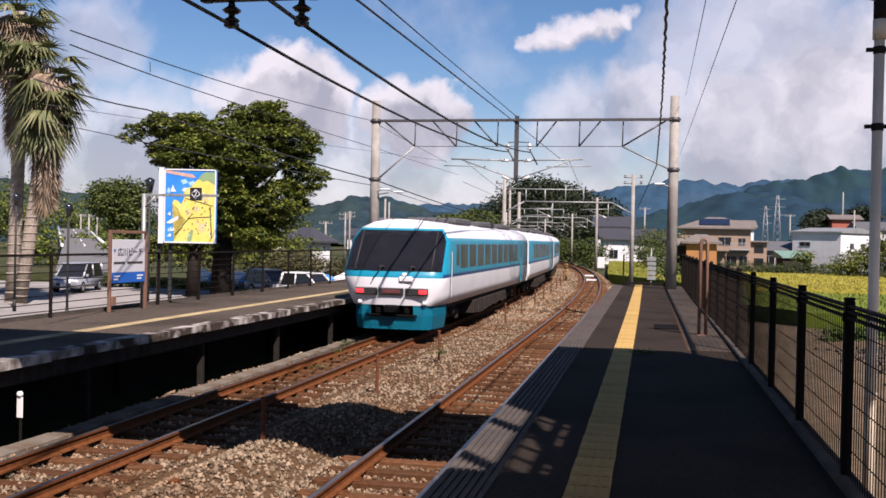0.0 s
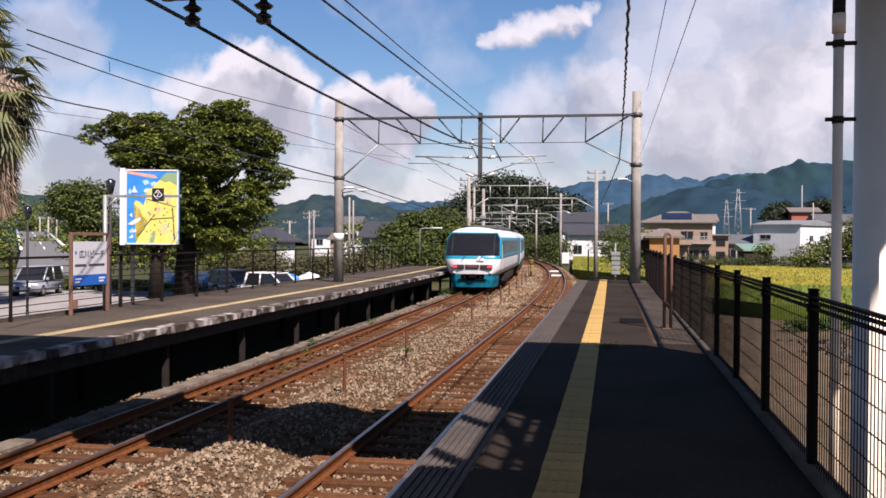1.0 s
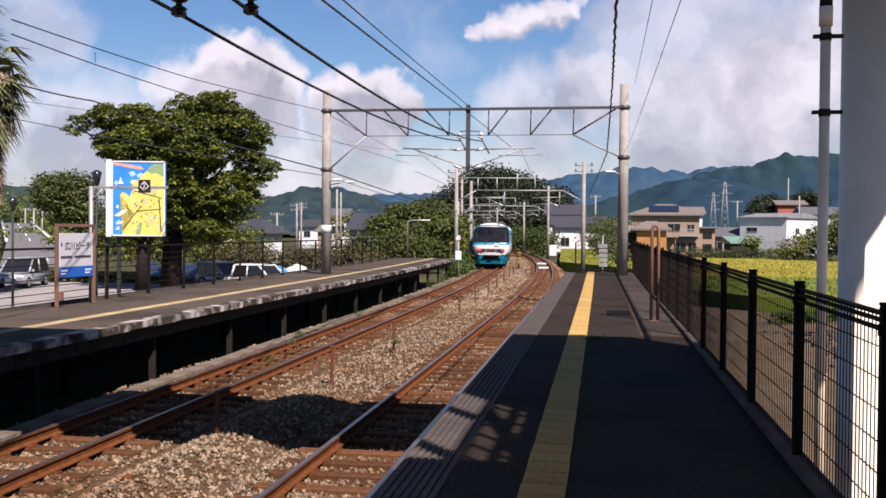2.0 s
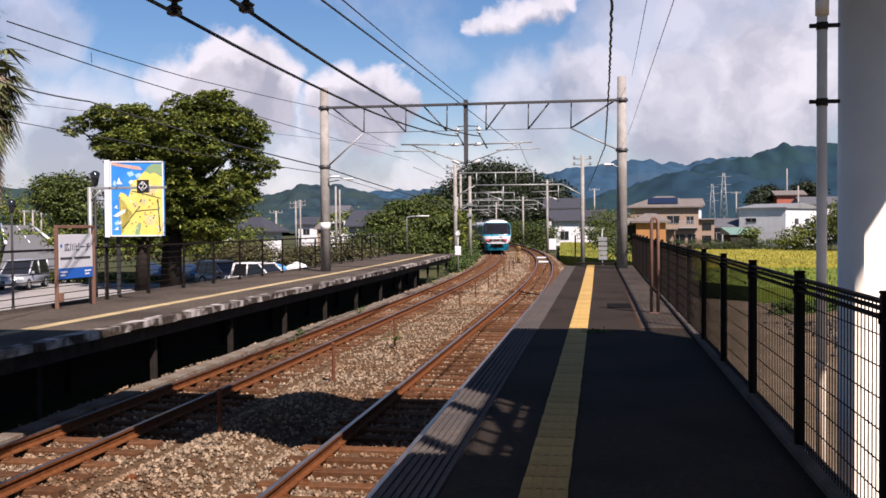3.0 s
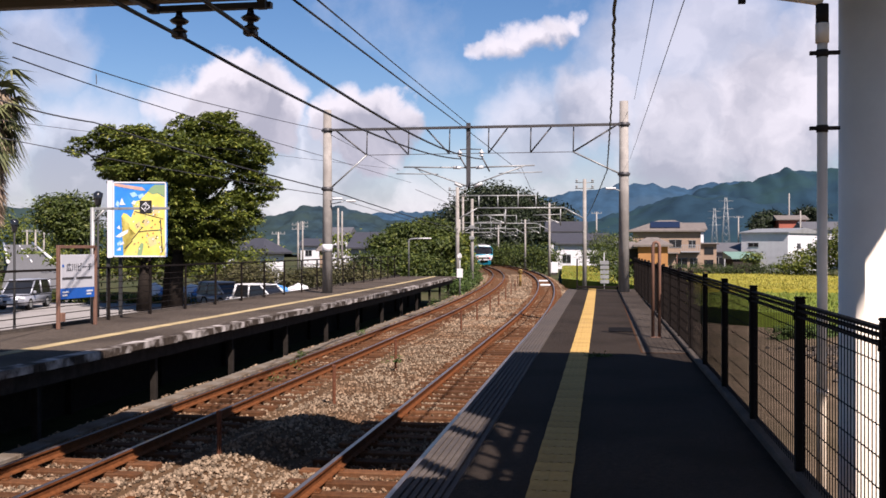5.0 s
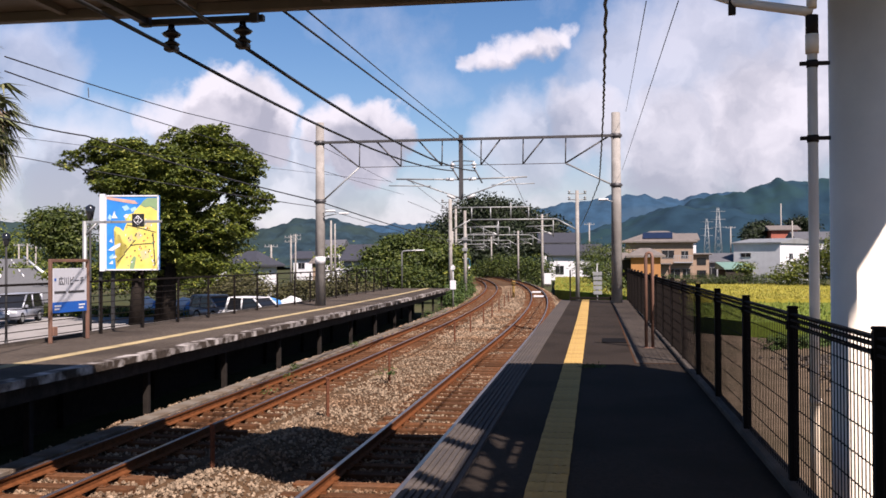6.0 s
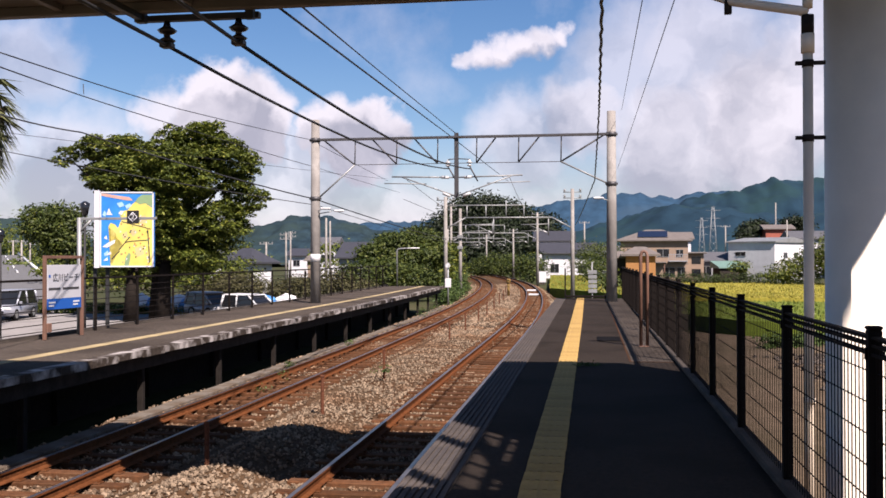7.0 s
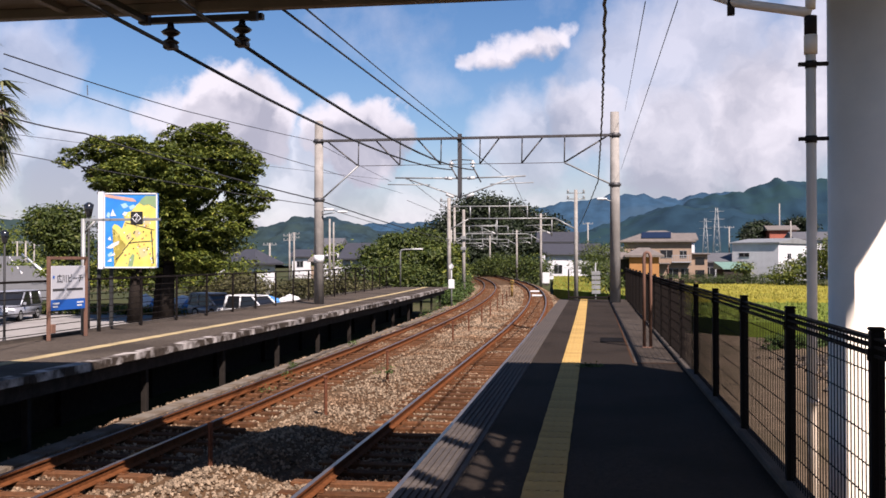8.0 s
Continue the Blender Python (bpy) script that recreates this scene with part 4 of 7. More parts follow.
def coach(tail):
    c = thing("train_car", "white and turquoise express train car" + (" with sloping panoramic tail" if tail else ""), "train car", group="express train")
    ring = [(x, z) for x, z in SECTION] + [(-x, z) for x, z in SECTION[-2::-1]]
    ys = [None, 1.5, 4.0, 10.0, 16.0, CAR_L - 0.25]
    bm = bmesh.new()
    rows = []
    for y in ys:
        rows.append([bm.verts.new((x, (nose_y(z) + 0.22 * (abs(x) / 1.45) ** 3 if tail else 0.25) if y is None else y, z)) for x, z in ring])
        if tail and y is None:
            for v in rows[0]:
                v.co.x *= chin(v.co.z)
    for a, b in zip(rows, rows[1:]):
        for k in range(len(ring) - 1):
            f = bm.faces.new((a[k], b[k], b[k + 1], a[k + 1]))
            f.material_index = band((ring[k][1] + ring[k + 1][1]) / 2)
            f.smooth = True
    bm.faces.new(rows[-1])
    # the floor and the tail end
    for a, b in zip(rows, rows[1:]):
        bm.faces.new((a[0], a[-1], b[-1], b[0]))
    if tail:
        half = [(x, z) for x, z in SECTION[:-1]]
        cols = 9
        grid = []
        for i, (w, z) in enumerate(half):
            line = []
            for k in range(cols):
                u = -1 + 2 * k / (cols - 1)
                if k == 0:
                    line.append(rows[0][len(ring) - 1 - i])
                elif k == cols - 1:
                    line.append(rows[0][i])
                else:
                    line.append(bm.verts.new((u * w * chin(z), nose_y(z) + 0.22 * (abs(u) * w / 1.45) ** 3, z)))
            grid.append(line)
        for i in range(len(grid) - 1):
            z = (half[i][1] + half[i + 1][1]) / 2
            for k in range(cols - 1):
                f = bm.faces.new((grid[i][k], grid[i][k + 1], grid[i + 1][k + 1], grid[i + 1][k]))
                f.material_index = 0 if z < 1.74 else 1 if z < 3.12 else 0
                f.smooth = True
        top = rows[0][len(SECTION) - 1]
        for k in range(cols - 1):
            bm.faces.new((grid[-1][k], grid[-1][k + 1], top))
    else:
        bm.faces.new(rows[0])
    bmesh.ops.recalc_face_normals(bm, faces=bm.faces[:])
    part("body", bm, [T_WHITE, T_TEAL, T_NAVY], c)
    # side windows and doors
    for side in (-1, 1):
        x = side * 1.448
        first = 2.9 if tail else 3.4
        count = 9 if tail else 8
        for k in range(count):
            y = first + k * 1.56
            bm = bmesh.new()
            box(bm, x - 0.012, y, 1.98, x + 0.012, y + 1.20, 2.72, 0.01)
            part("side_window", bm, T_PANE, c, "dark side window")
        bm = bmesh.new()
        y = first + count * 1.56 + 0.5
        box(bm, x - 0.01, y, 1.02, x + 0.010, y + 0.9, 2.80, 0.01)
        door = part("door", bm, T_TEAL, c, "turquoise side door")
        bm = bmesh.new()
        box(bm, x - 0.016, y + 0.22, 2.1, x + 0.016, y + 0.68, 2.70, 0.01)
        part("door_window", bm, T_PANE, door)
        bm = bmesh.new()
        box(bm, x - 0.014, y - 0.02, 1.0, x + 0.006, y, 2.82)
        box(bm, x - 0.014, y + 0.9, 1.0, x + 0.006, y + 0.92, 2.82)
        part("door_seam", bm, T_UNDER, door)
    if tail:
        # windscreen that follows the sloping end and wraps a little round its sides
        bm = bmesh.new()
        lines = []
        for z, w in ((1.93, 1.42), (2.02, 1.42), (2.30, 1.41), (2.78, 1.39), (2.90, 1.34), (3.10, 1.22)):
            lines.append([bm.verts.new((u * w, nose_y(z) + 0.22 * (abs(u) * w / 1.45) ** 3 - 0.02, z)) for u in (-1, -0.75, -0.4, 0, 0.4, 0.75, 1)])
        for a, b in zip(lines, lines[1:]):
            for k in range(6):
                f = bm.faces.new((a[k], a[k + 1], b[k + 1], b[k]))
                f.smooth = True
        bmesh.ops.solidify(bm, geom=bm.faces[:], thickness=-0.015)
        bmesh.ops.recalc_face_normals(bm, faces=bm.faces[:])
        part("windscreen", bm, T_GLASS, c, "large sloping dark windscreen")
        for side in (-1, 1):
            bm = bmesh.new()
            pts = [(side * 1.12, nose_y(z) + 0.07, z) for z in (1.95, 2.5, 3.08)]
            tube(bm, pts, 0.03, 6)
            part("pillar", bm, BLACK, c)
        for u in (-0.55, 0.35):
            bm = bmesh.new()
            tube(bm, [(u, -0.03, 1.66), (u + 0.2, 0.0, 1.95), (u + 0.26, 0.06, 2.1)], 0.014, 5)
            box(bm, u + 0.16, 0.02, 2.02, u + 0.34, 0.10, 2.07, 0.02)
            part("wiper", bm, BLACK, c)
        for side in (-1, 1):
            for lo, hi, z0, z1 in ((2.25, 2.9, 2.06, 2.72),):
                bm = bmesh.new()
                box(bm, side * 1.448 - 0.013, lo, z0, side * 1.448 + 0.013, hi - 0.25, z1, 0.02)
                part("cab_window", bm, T_PANE, c, "dark cab side window")
            bm = bmesh.new()
            tube(bm, [(side * 1.47, 1.30, 1.15), (side * 1.49, 1.34, 1.2), (side * 1.49, 1.34, 2.5)], 0.016, 5)
            part("handrail", bm, GALV, c)
        # lamps in a dark band
        for x0, x1 in ((-1.05, -0.42), (-0.36, 0.36), (0.42, 1.05)):
            bm = bmesh.new()
            box(bm, x0, 0.015, 1.24, x1, 0.30, 1.44, 0.02)
            part("lamp_panel", bm, BLACK, c)
            bm = bmesh.new()
            for z in (1.235, 1.43):
                box(bm, x0, 0.005 + (0.08 if z < 1.3 else 0), z, x1, 0.2, z + 0.025)
            part("lamp_trim", bm, GALV, c)
        for x in (-0.92, 0.92):
            bm = bmesh.new()
            box(bm, x - 0.12, 0.0, 1.28, x + 0.12, 0.1, 1.41, 0.02)
            part("tail_lamp", bm, RED_LAMP, c, "lit red tail lamp")
        bm = bmesh.new()
        box(bm, -0.26, 0.0, 1.29, 0.26, 0.1, 1.40, 0.01)
        part("name_plate", bm, mat("plate_maroon", (0.16, 0.04, 0.04), 0.5), c)
        bm = bmesh.new()
        box(bm, 0.22, -0.025, 1.62, 0.62, 0.1, 1.78, 0.03)
        box(bm, 0.30, -0.02, 1.76, 0.46, 0.1, 1.88, 0.03)
        part("emblem", bm, T_WHITE, c, "white emblem shape")
        # coupler, skirt
        bm = bmesh.new()
        box(bm, -0.60, 0.42, 0.68, 0.60, 0.9, 0.94, 0.03)
        box(bm, -0.20, -0.12, 0.72, 0.20, 0.5, 0.96, 0.05)
        for side in (-1, 1):
            box(bm, side * 0.42 - 0.07, 0.12, 0.70, side * 0.42 + 0.07, 0.45, 0.88, 0.03)
        rod(bm, (-0.75, 0.10, 0.66), (0.75, 0.10, 0.66), 0.035, n=8)
        part("coupler", bm, DEEP_BLACK, c, "black coupler")
        bm = bmesh.new()
        out = [(-1.30, 1.5), (-1.14, 0.40), (-0.90, 0.20), (-0.62, 0.16), (0.62, 0.16), (0.90, 0.20), (1.14, 0.40), (1.30, 1.5)]
        low = [bm.verts.new((x * 0.95, y + 0.04, 0.26)) for x, y in out]
        midl = [bm.verts.new((x, y, 0.66)) for x, y in out]
        top = [bm.verts.new((x, y + 0.02, 0.96)) for x, y in out]
        for a, b, rim in ((low, midl, 0), (midl, top, 1)):
            for k in range(7):
                if rim and k == 3:
                    continue
                bm.faces.new((a[k], a[k + 1], b[k + 1], b[k]))
        bmesh.ops.solidify(bm, geom=bm.faces[:], thickness=0.03)
        bmesh.ops.recalc_face_normals(bm, faces=bm.faces[:])
        part("skirt", bm, T_TEAL, c, "turquoise skirt below the coupler")
        bm = bmesh.new()
        for x in (-0.95, 0.95):
            box(bm, x - 0.06, 0.10, 0.98, x + 0.06, 0.28, 1.08, 0.02)
        part("step", bm, T_WHITE, c)
    # roof gear, underframe, running gear
    for y in (5.0, 10.5, 15.5):
        bm = bmesh.new()
        box(bm, -0.85, y, 3.36, 0.85, y + 3.0, 3.58, 0.06)
        part("roof_unit", bm, T_ROOF, c, "grey roof unit")
    bm = bmesh.new()
    box(bm, -1.2, 1.2, 0.80, 1.2, CAR_L - 0.4, 0.948)
    rng = random.Random(3)
    y = 6.2
    while y < 14.0:
        w = rng.uniform(0.8, 1.7)
        for side in (-1, 1):
            box(bm, min(side * 0.35, side * 1.32), y, rng.uniform(0.28, 0.45), max(side * 0.35, side * 1.32), y + w - 0.15, 0.80, 0.02)
        y += w
    part("underframe", bm, T_UNDER, c, "dark equipment boxes below the floor")
    for yb in (3.4, CAR_L - 3.6):
        bm = bmesh.new()
        for side in (-1, 1):
            x = side * 0.98
            box(bm, x - 0.07, yb - 1.45, 0.42, x + 0.07, yb + 1.45, 0.60, 0.03)
            for dy in (-1.05, 1.05):
                box(bm, x - 0.10, yb + dy - 0.17, 0.30, x + 0.10, yb + dy + 0.17, 0.58, 0.03)
            rod(bm, (x, yb, 0.5), (x, yb, 0.82), 0.22, n=10)
        box(bm, -0.95, yb - 0.3, 0.40, 0.95, yb + 0.3, 0.70)
        bogie = part("bogie", bm, T_UNDER, c)
        for dy in (-1.05, 1.05):
            for side in (-1, 1):
                bm = bmesh.new()
                x = side * 0.565
                rod(bm, (x - 0.06, yb + dy, 0.43), (x + 0.06, yb + dy, 0.43), 0.43, n=20)
                part("wheel", bm, RUST, bogie)
    bm = bmesh.new()
    box(bm, -0.9, CAR_L - 0.25, 1.0, 0.9, CAR_L, 3.1, 0.05)
    part("gangway", bm, BLACK, c)
    return c


TRAIN_S, TRAIN_V, TRAIN_A = 26.7, 23.5, 0.40      # the tail's place along the line at the start, its speed and how it gathers speed


def car_pose(s):
    """A car whose rear end is s metres along the left track stands on its two bogies."""
    a, b = on_line(LEFT_TRACK, s + 3.4, RAIL), on_line(LEFT_TRACK, s + CAR_L - 3.6, RAIL)
    way = (b - a).normalized()
    p = a - way * 3.4
    return pose(p.x, p.y, p.z, 0, 0, math.degrees(math.atan2(-way.x, way.y)))

# ---------------------------------------------------------------- plants
def leaf_cloud(blobs, count, size, seed, flat=0.75, clump=12):
    """Leaves in clumps over the outer part of several round masses (x, y, z, radius)."""
    rng = np.random.default_rng(seed)
    mass = np.array(blobs, float)
    weights = mass[:, 3] ** 2
    per = count // clump
    pick = mass[rng.choice(len(mass), per, p=weights / weights.sum())]
    d = rng.normal(size=(per, 3))
    d /= np.linalg.norm(d, axis=1, keepdims=True)
    reach = pick[:, 3:] * (0.45 + 0.68 * rng.random((per, 1)) ** 0.8)
    c = pick[:, :3] + d * reach * np.array((1, 1, flat))
    spread = np.repeat(pick[:, 3:] * 0.15 + size, clump, axis=0)
    n_all = per * clump
    p = np.repeat(c, clump, axis=0) + rng.normal(size=(n_all, 3)) * spread * np.array((1, 1, 0.45))
    n = np.repeat(d, clump, axis=0) * 0.6 + np.array((0, 0, 0.7)) + rng.normal(size=(n_all, 3)) * 0.55
    n /= np.linalg.norm(n, axis=1, keepdims=True)
    a = np.cross(n, rng.normal(size=(n_all, 3)))
    a /= np.linalg.norm(a, axis=1, keepdims=True)
    e = np.cross(n, a)
    s = size * rng.uniform(0.6, 1.3, (n_all, 1))
    verts = np.stack([p - a * s, p + e * s * 0.45 - n * s * 0.1, p + a * s, p - e * s * 0.45 - n * s * 0.1], axis=1).reshape(-1, 3)
    faces = np.arange(4 * n_all).reshape(-1, 4)
    return verts.tolist(), faces.tolist()


def tree(label, base, blobs, count, size, seed, material, trunk=0.22, trunks=1, category="tree", flat=0.75, group="", clump=12):
    t = thing("tree", label, category, group=group)
    rng = random.Random(seed)
    bm = bmesh.new()
    mid = Vector((sum(b[0] for b in blobs), sum(b[1] for b in blobs), sum(b[2] for b in blobs))) / len(blobs)
    for k in range(trunks):
        foot = Vector(base) + Vector((k * 1.7, k * 0.8, 0))
        fork = foot.lerp(mid, 0.35) if trunks == 1 else Vector((foot.x, foot.y, foot.z * 0.6 + mid.z * 0.4))
        rod(bm, foot, fork, trunk * 1.25, trunk * 0.8, 10)
        for b in blobs[k::3]:
            tip = Vector(b[:3]) + Vector((rng.uniform(-0.3, 0.3), rng.uniform(-0.3, 0.3), 0.2)) * b[3]
            knee = fork.lerp(tip, 0.5) + Vector((0, 0, 0.12 * b[3]))
            tube(bm, [fork, knee, tip], trunk * 0.16, 5)
    part("trunk", bm, BARK, t)
    verts, faces = leaf_cloud(blobs, count, size, seed, flat, clump)
    crown = raw("crown", verts, faces, material, t)
    return t


def layered_tree(label, feet, lobes, y, sprays, leaves, seed, material):
    """A broad tree: each lobe (x, z, radius) of its crown carries flat, drooping sprays of leaves with dark gaps between them."""
    t = thing("tree", label, "tree")
    rng = np.random.default_rng(seed)
    mass = np.array(lobes, float)
    depth = y + rng.uniform(-1.3, 1.3, len(mass))
    bm = bmesh.new()
    for k, (fx, fy) in enumerate(feet):
        fork = Vector((fx + 0.15, fy, 1.4))
        rod(bm, (fx, fy, -1.7), fork, 0.42, 0.30, 12)
        for (lx, lz, r), ly in list(zip(lobes, depth))[k::len(feet)]:
            tip = Vector((lx, ly + 0.4, lz - 0.2 * r))
            knee = fork.lerp(tip, 0.45) + Vector((0, 0.5, 0.5))
            rod(bm, fork, knee, 0.15, 0.09, 7)
            rod(bm, knee, tip, 0.09, 0.03, 6)
    part("trunk", bm, BARK, t, "thick dark stems and limbs")
    weights = mass[:, 2] ** 2
    pick = rng.choice(len(mass), sprays, p=weights / weights.sum())
    d = rng.normal(size=(sprays, 3))
    d /= np.linalg.norm(d, axis=1, keepdims=True)
    centre = np.stack([mass[pick, 0], depth[pick], mass[pick, 1]], axis=1)
    reach = mass[pick, 2:3] * (0.35 + 0.75 * rng.random((sprays, 1)) ** 0.6)
    c = centre + d * reach * np.array((1.0, 1.35, 0.85))
    size = rng.uniform(0.28, 0.62, (sprays, 1))
    n = sprays * leaves
    ang, rad = rng.uniform(0, 2 * np.pi, n), np.sqrt(rng.random(n))
    wide = np.repeat(size[:, 0], leaves) * rad
    out = np.repeat(d, leaves, axis=0)
    p = np.repeat(c, leaves, axis=0)
    p[:, 0] += np.cos(ang) * wide
    p[:, 1] += np.sin(ang) * wide
    p[:, 2] += rng.normal(size=n) * 0.06 - 0.32 * wide * rad + 0.25 * (out[:, 0] * np.cos(ang) + out[:, 1] * np.sin(ang)) * wide * np.sign(-out[:, 2])
    nor = np.stack([np.cos(ang) * 0.35 * rad, np.sin(ang) * 0.35 * rad, np.ones(n)], axis=1) + rng.normal(size=(n, 3)) * 0.38
    nor /= np.linalg.norm(nor, axis=1, keepdims=True)
    a = np.cross(nor, rng.normal(size=(n, 3)))
    a /= np.linalg.norm(a, axis=1, keepdims=True)
    e = np.cross(nor, a)
    h = rng.uniform(0.07, 0.145, (n, 1))
    verts = np.stack([p - a * h, p + e * h * 0.5, p + a * h - nor * h * 0.25, p - e * h * 0.5], axis=1).reshape(-1, 3)
    raw("crown", verts.tolist(), np.arange(4 * n).reshape(-1, 4).tolist(), material, t)
    return t


def bushes(name, label, blobs, count, size, seed, material, flat=0.8, kind=""):
    verts, faces = leaf_cloud(blobs, count, size, seed, flat)
    return tagged(raw(name, verts, faces, material), label, name.replace("_", " "), kind=kind)


def palm(label, foot, crown, seed):
    """A fan palm with a skirt of dead leaves under its green head."""
    t = thing("palm_tree", label, "palm tree", group="palms by the car park")
    rng = random.Random(seed)
    bm = bmesh.new()
    foot, crown = Vector(foot), Vector(crown)
    pts = [foot.lerp(crown, u) + Vector((0.15 * math.sin(u * 3), 0, 0)) for u in (0, 0.25, 0.5, 0.75, 1)]
    tube(bm, pts, 0.30, 12)
    for k in range(30):
        u = k / 30
        p = foot.lerp(crown, u) + Vector((0.15 * math.sin(u * 3), 0, 0))
        rod(bm, p, p + Vector((0, 0, 0.06)), 0.33, 0.30, 12)
    part("trunk", bm, PALM_BARK, t)

    def fan(verts, faces, centre, way, droop, size):
        way = way.normalized()
        side = way.cross(Vector((0, 0, 1)))
        side = side.normalized() if side.length > 0.05 else Vector((1, 0, 0))
        up = side.cross(way)
        hub = centre + way * size * 0.75
        blades = 13
        for k in range(blades):
            a = (k / (blades - 1) - 0.5) * 2.6
            tip = hub + (way * math.cos(a) + side * math.sin(a)) * size * (1 - 0.15 * abs(a)) - Vector((0, 0, droop * size * (0.35 + 0.4 * rng.random())))
            root = hub + (way * math.cos(a) + side * math.sin(a)) * size * 0.25
            wide = (side * math.cos(a) - way * math.sin(a)) * size * 0.055
            i = len(verts)
            verts += [tuple(hub), tuple(root - wide + up * 0.03), tuple(tip), tuple(root + wide + up * 0.03)]
            faces.append((i, i + 1, i + 2, i + 3))
        i = len(verts)
        w = side * 0.025
        verts += [tuple(centre - w), tuple(centre + w), tuple(hub + w), tuple(hub - w)]
        faces.append((i, i + 1, i + 2, i + 3))

    verts, faces = [], []
    for k in range(52):
        a = rng.uniform(0, 2 * math.pi)
        lift = rng.uniform(-1.3, 0.9)
        fan(verts, faces, crown + Vector((0, 0, rng.uniform(-2.4, 0.4))), Vector((math.cos(a), math.sin(a), lift)), rng.uniform(0.3, 1.3), rng.uniform(1.15, 1.6))
    raw("fronds", verts, faces, PALM_GREEN, t, "green fan-shaped fronds")
    verts, faces = [], []
    for k in range(170):
        a = rng.uniform(0, 2 * math.pi)
        h = rng.uniform(-0.4, 5.6)
        fan(verts, faces, crown - Vector((0, 0, h)), Vector((math.cos(a) * (0.8 - 0.12 * h), math.sin(a) * (0.8 - 0.12 * h), -0.8)), 0.6, rng.uniform(0.8, 1.3) - 0.07 * h)
    raw("dry_fronds", verts, faces, PALM_DRY, t, "brown dead fronds hanging down the trunk")
    return t


def rice(name, label, outline, z, mats, seed, blades):
    """A field of rice: a thick mat with blades standing out of it near its edges."""
    bm = bmesh.new()
    slab(bm, outline, -1.76, z)
    base = part(name, bm, mats[0])
    tagged(base, label, "rice field", kind="stuff")
    rng = np.random.default_rng(seed)
    xs, ys = [p[0] for p in outline], [p[1] for p in outline]
    verts, faces = [], []
    for _ in range(blades):
        x, y = rng.uniform(min(xs), max(xs)), min(ys) + (max(ys) - min(ys)) * rng.random() ** 1.6
        inside = sum((a[1] > y) != (b[1] > y) and x < (b[0] - a[0]) * (y - a[1]) / (b[1] - a[1]) + a[0] for a, b in zip(outline, outline[1:] + outline[:1])) % 2
        if not inside:
            continue
        h, a = rng.uniform(0.06, 0.2), rng.uniform(0, 6.28)
        w = 0.07
        k = len(verts)
        verts += [(x - w * math.cos(a), y - w * math.sin(a), z - 0.05), (x + w * math.cos(a), y + w * math.sin(a), z - 0.05), (x + rng.uniform(-0.15, 0.15), y, z + h)]
        faces.append((k, k + 1, k + 2))
    raw("blades", verts, faces, mats[1], base)
    return base


def hill(name, label, material, centre, ridge, depth, seed, rough, detail=90):
    """A long hill: its ridge as (x, height) pairs, falling off in front and behind."""
    bm = bmesh.new()
    xs = [p[0] for p in ridge]
    rows = []
    for j in range(29):
        v = j / 28 * 2 - 1
        row = []
        for i in range(detail + 1):
            x = min(xs) + (max(xs) - min(xs)) * i / detail
            h = float(np.interp(x, xs, [p[1] for p in ridge]))
            k = max(0.0, 1 - abs(v) ** 1.3)
            lump = rough * (noise.noise((x / rough / 2.2, v * depth / rough / 2.2, seed)) + 0.5 * noise.noise((x / rough, v * depth / rough, seed + 9)))
            row.append(bm.verts.new((x, centre + v * depth, -1.8 + h * k + lump * min(1, k * 2.2) * 0.7)))
        rows.append(row)
    for a, b in zip(rows, rows[1:]):
        for i in range(detail):
            bm.faces.new((a[i], a[i + 1], b[i + 1], b[i]))
    return tagged(part(name, bm, material, smooth=True), label, "hill", kind="structure")


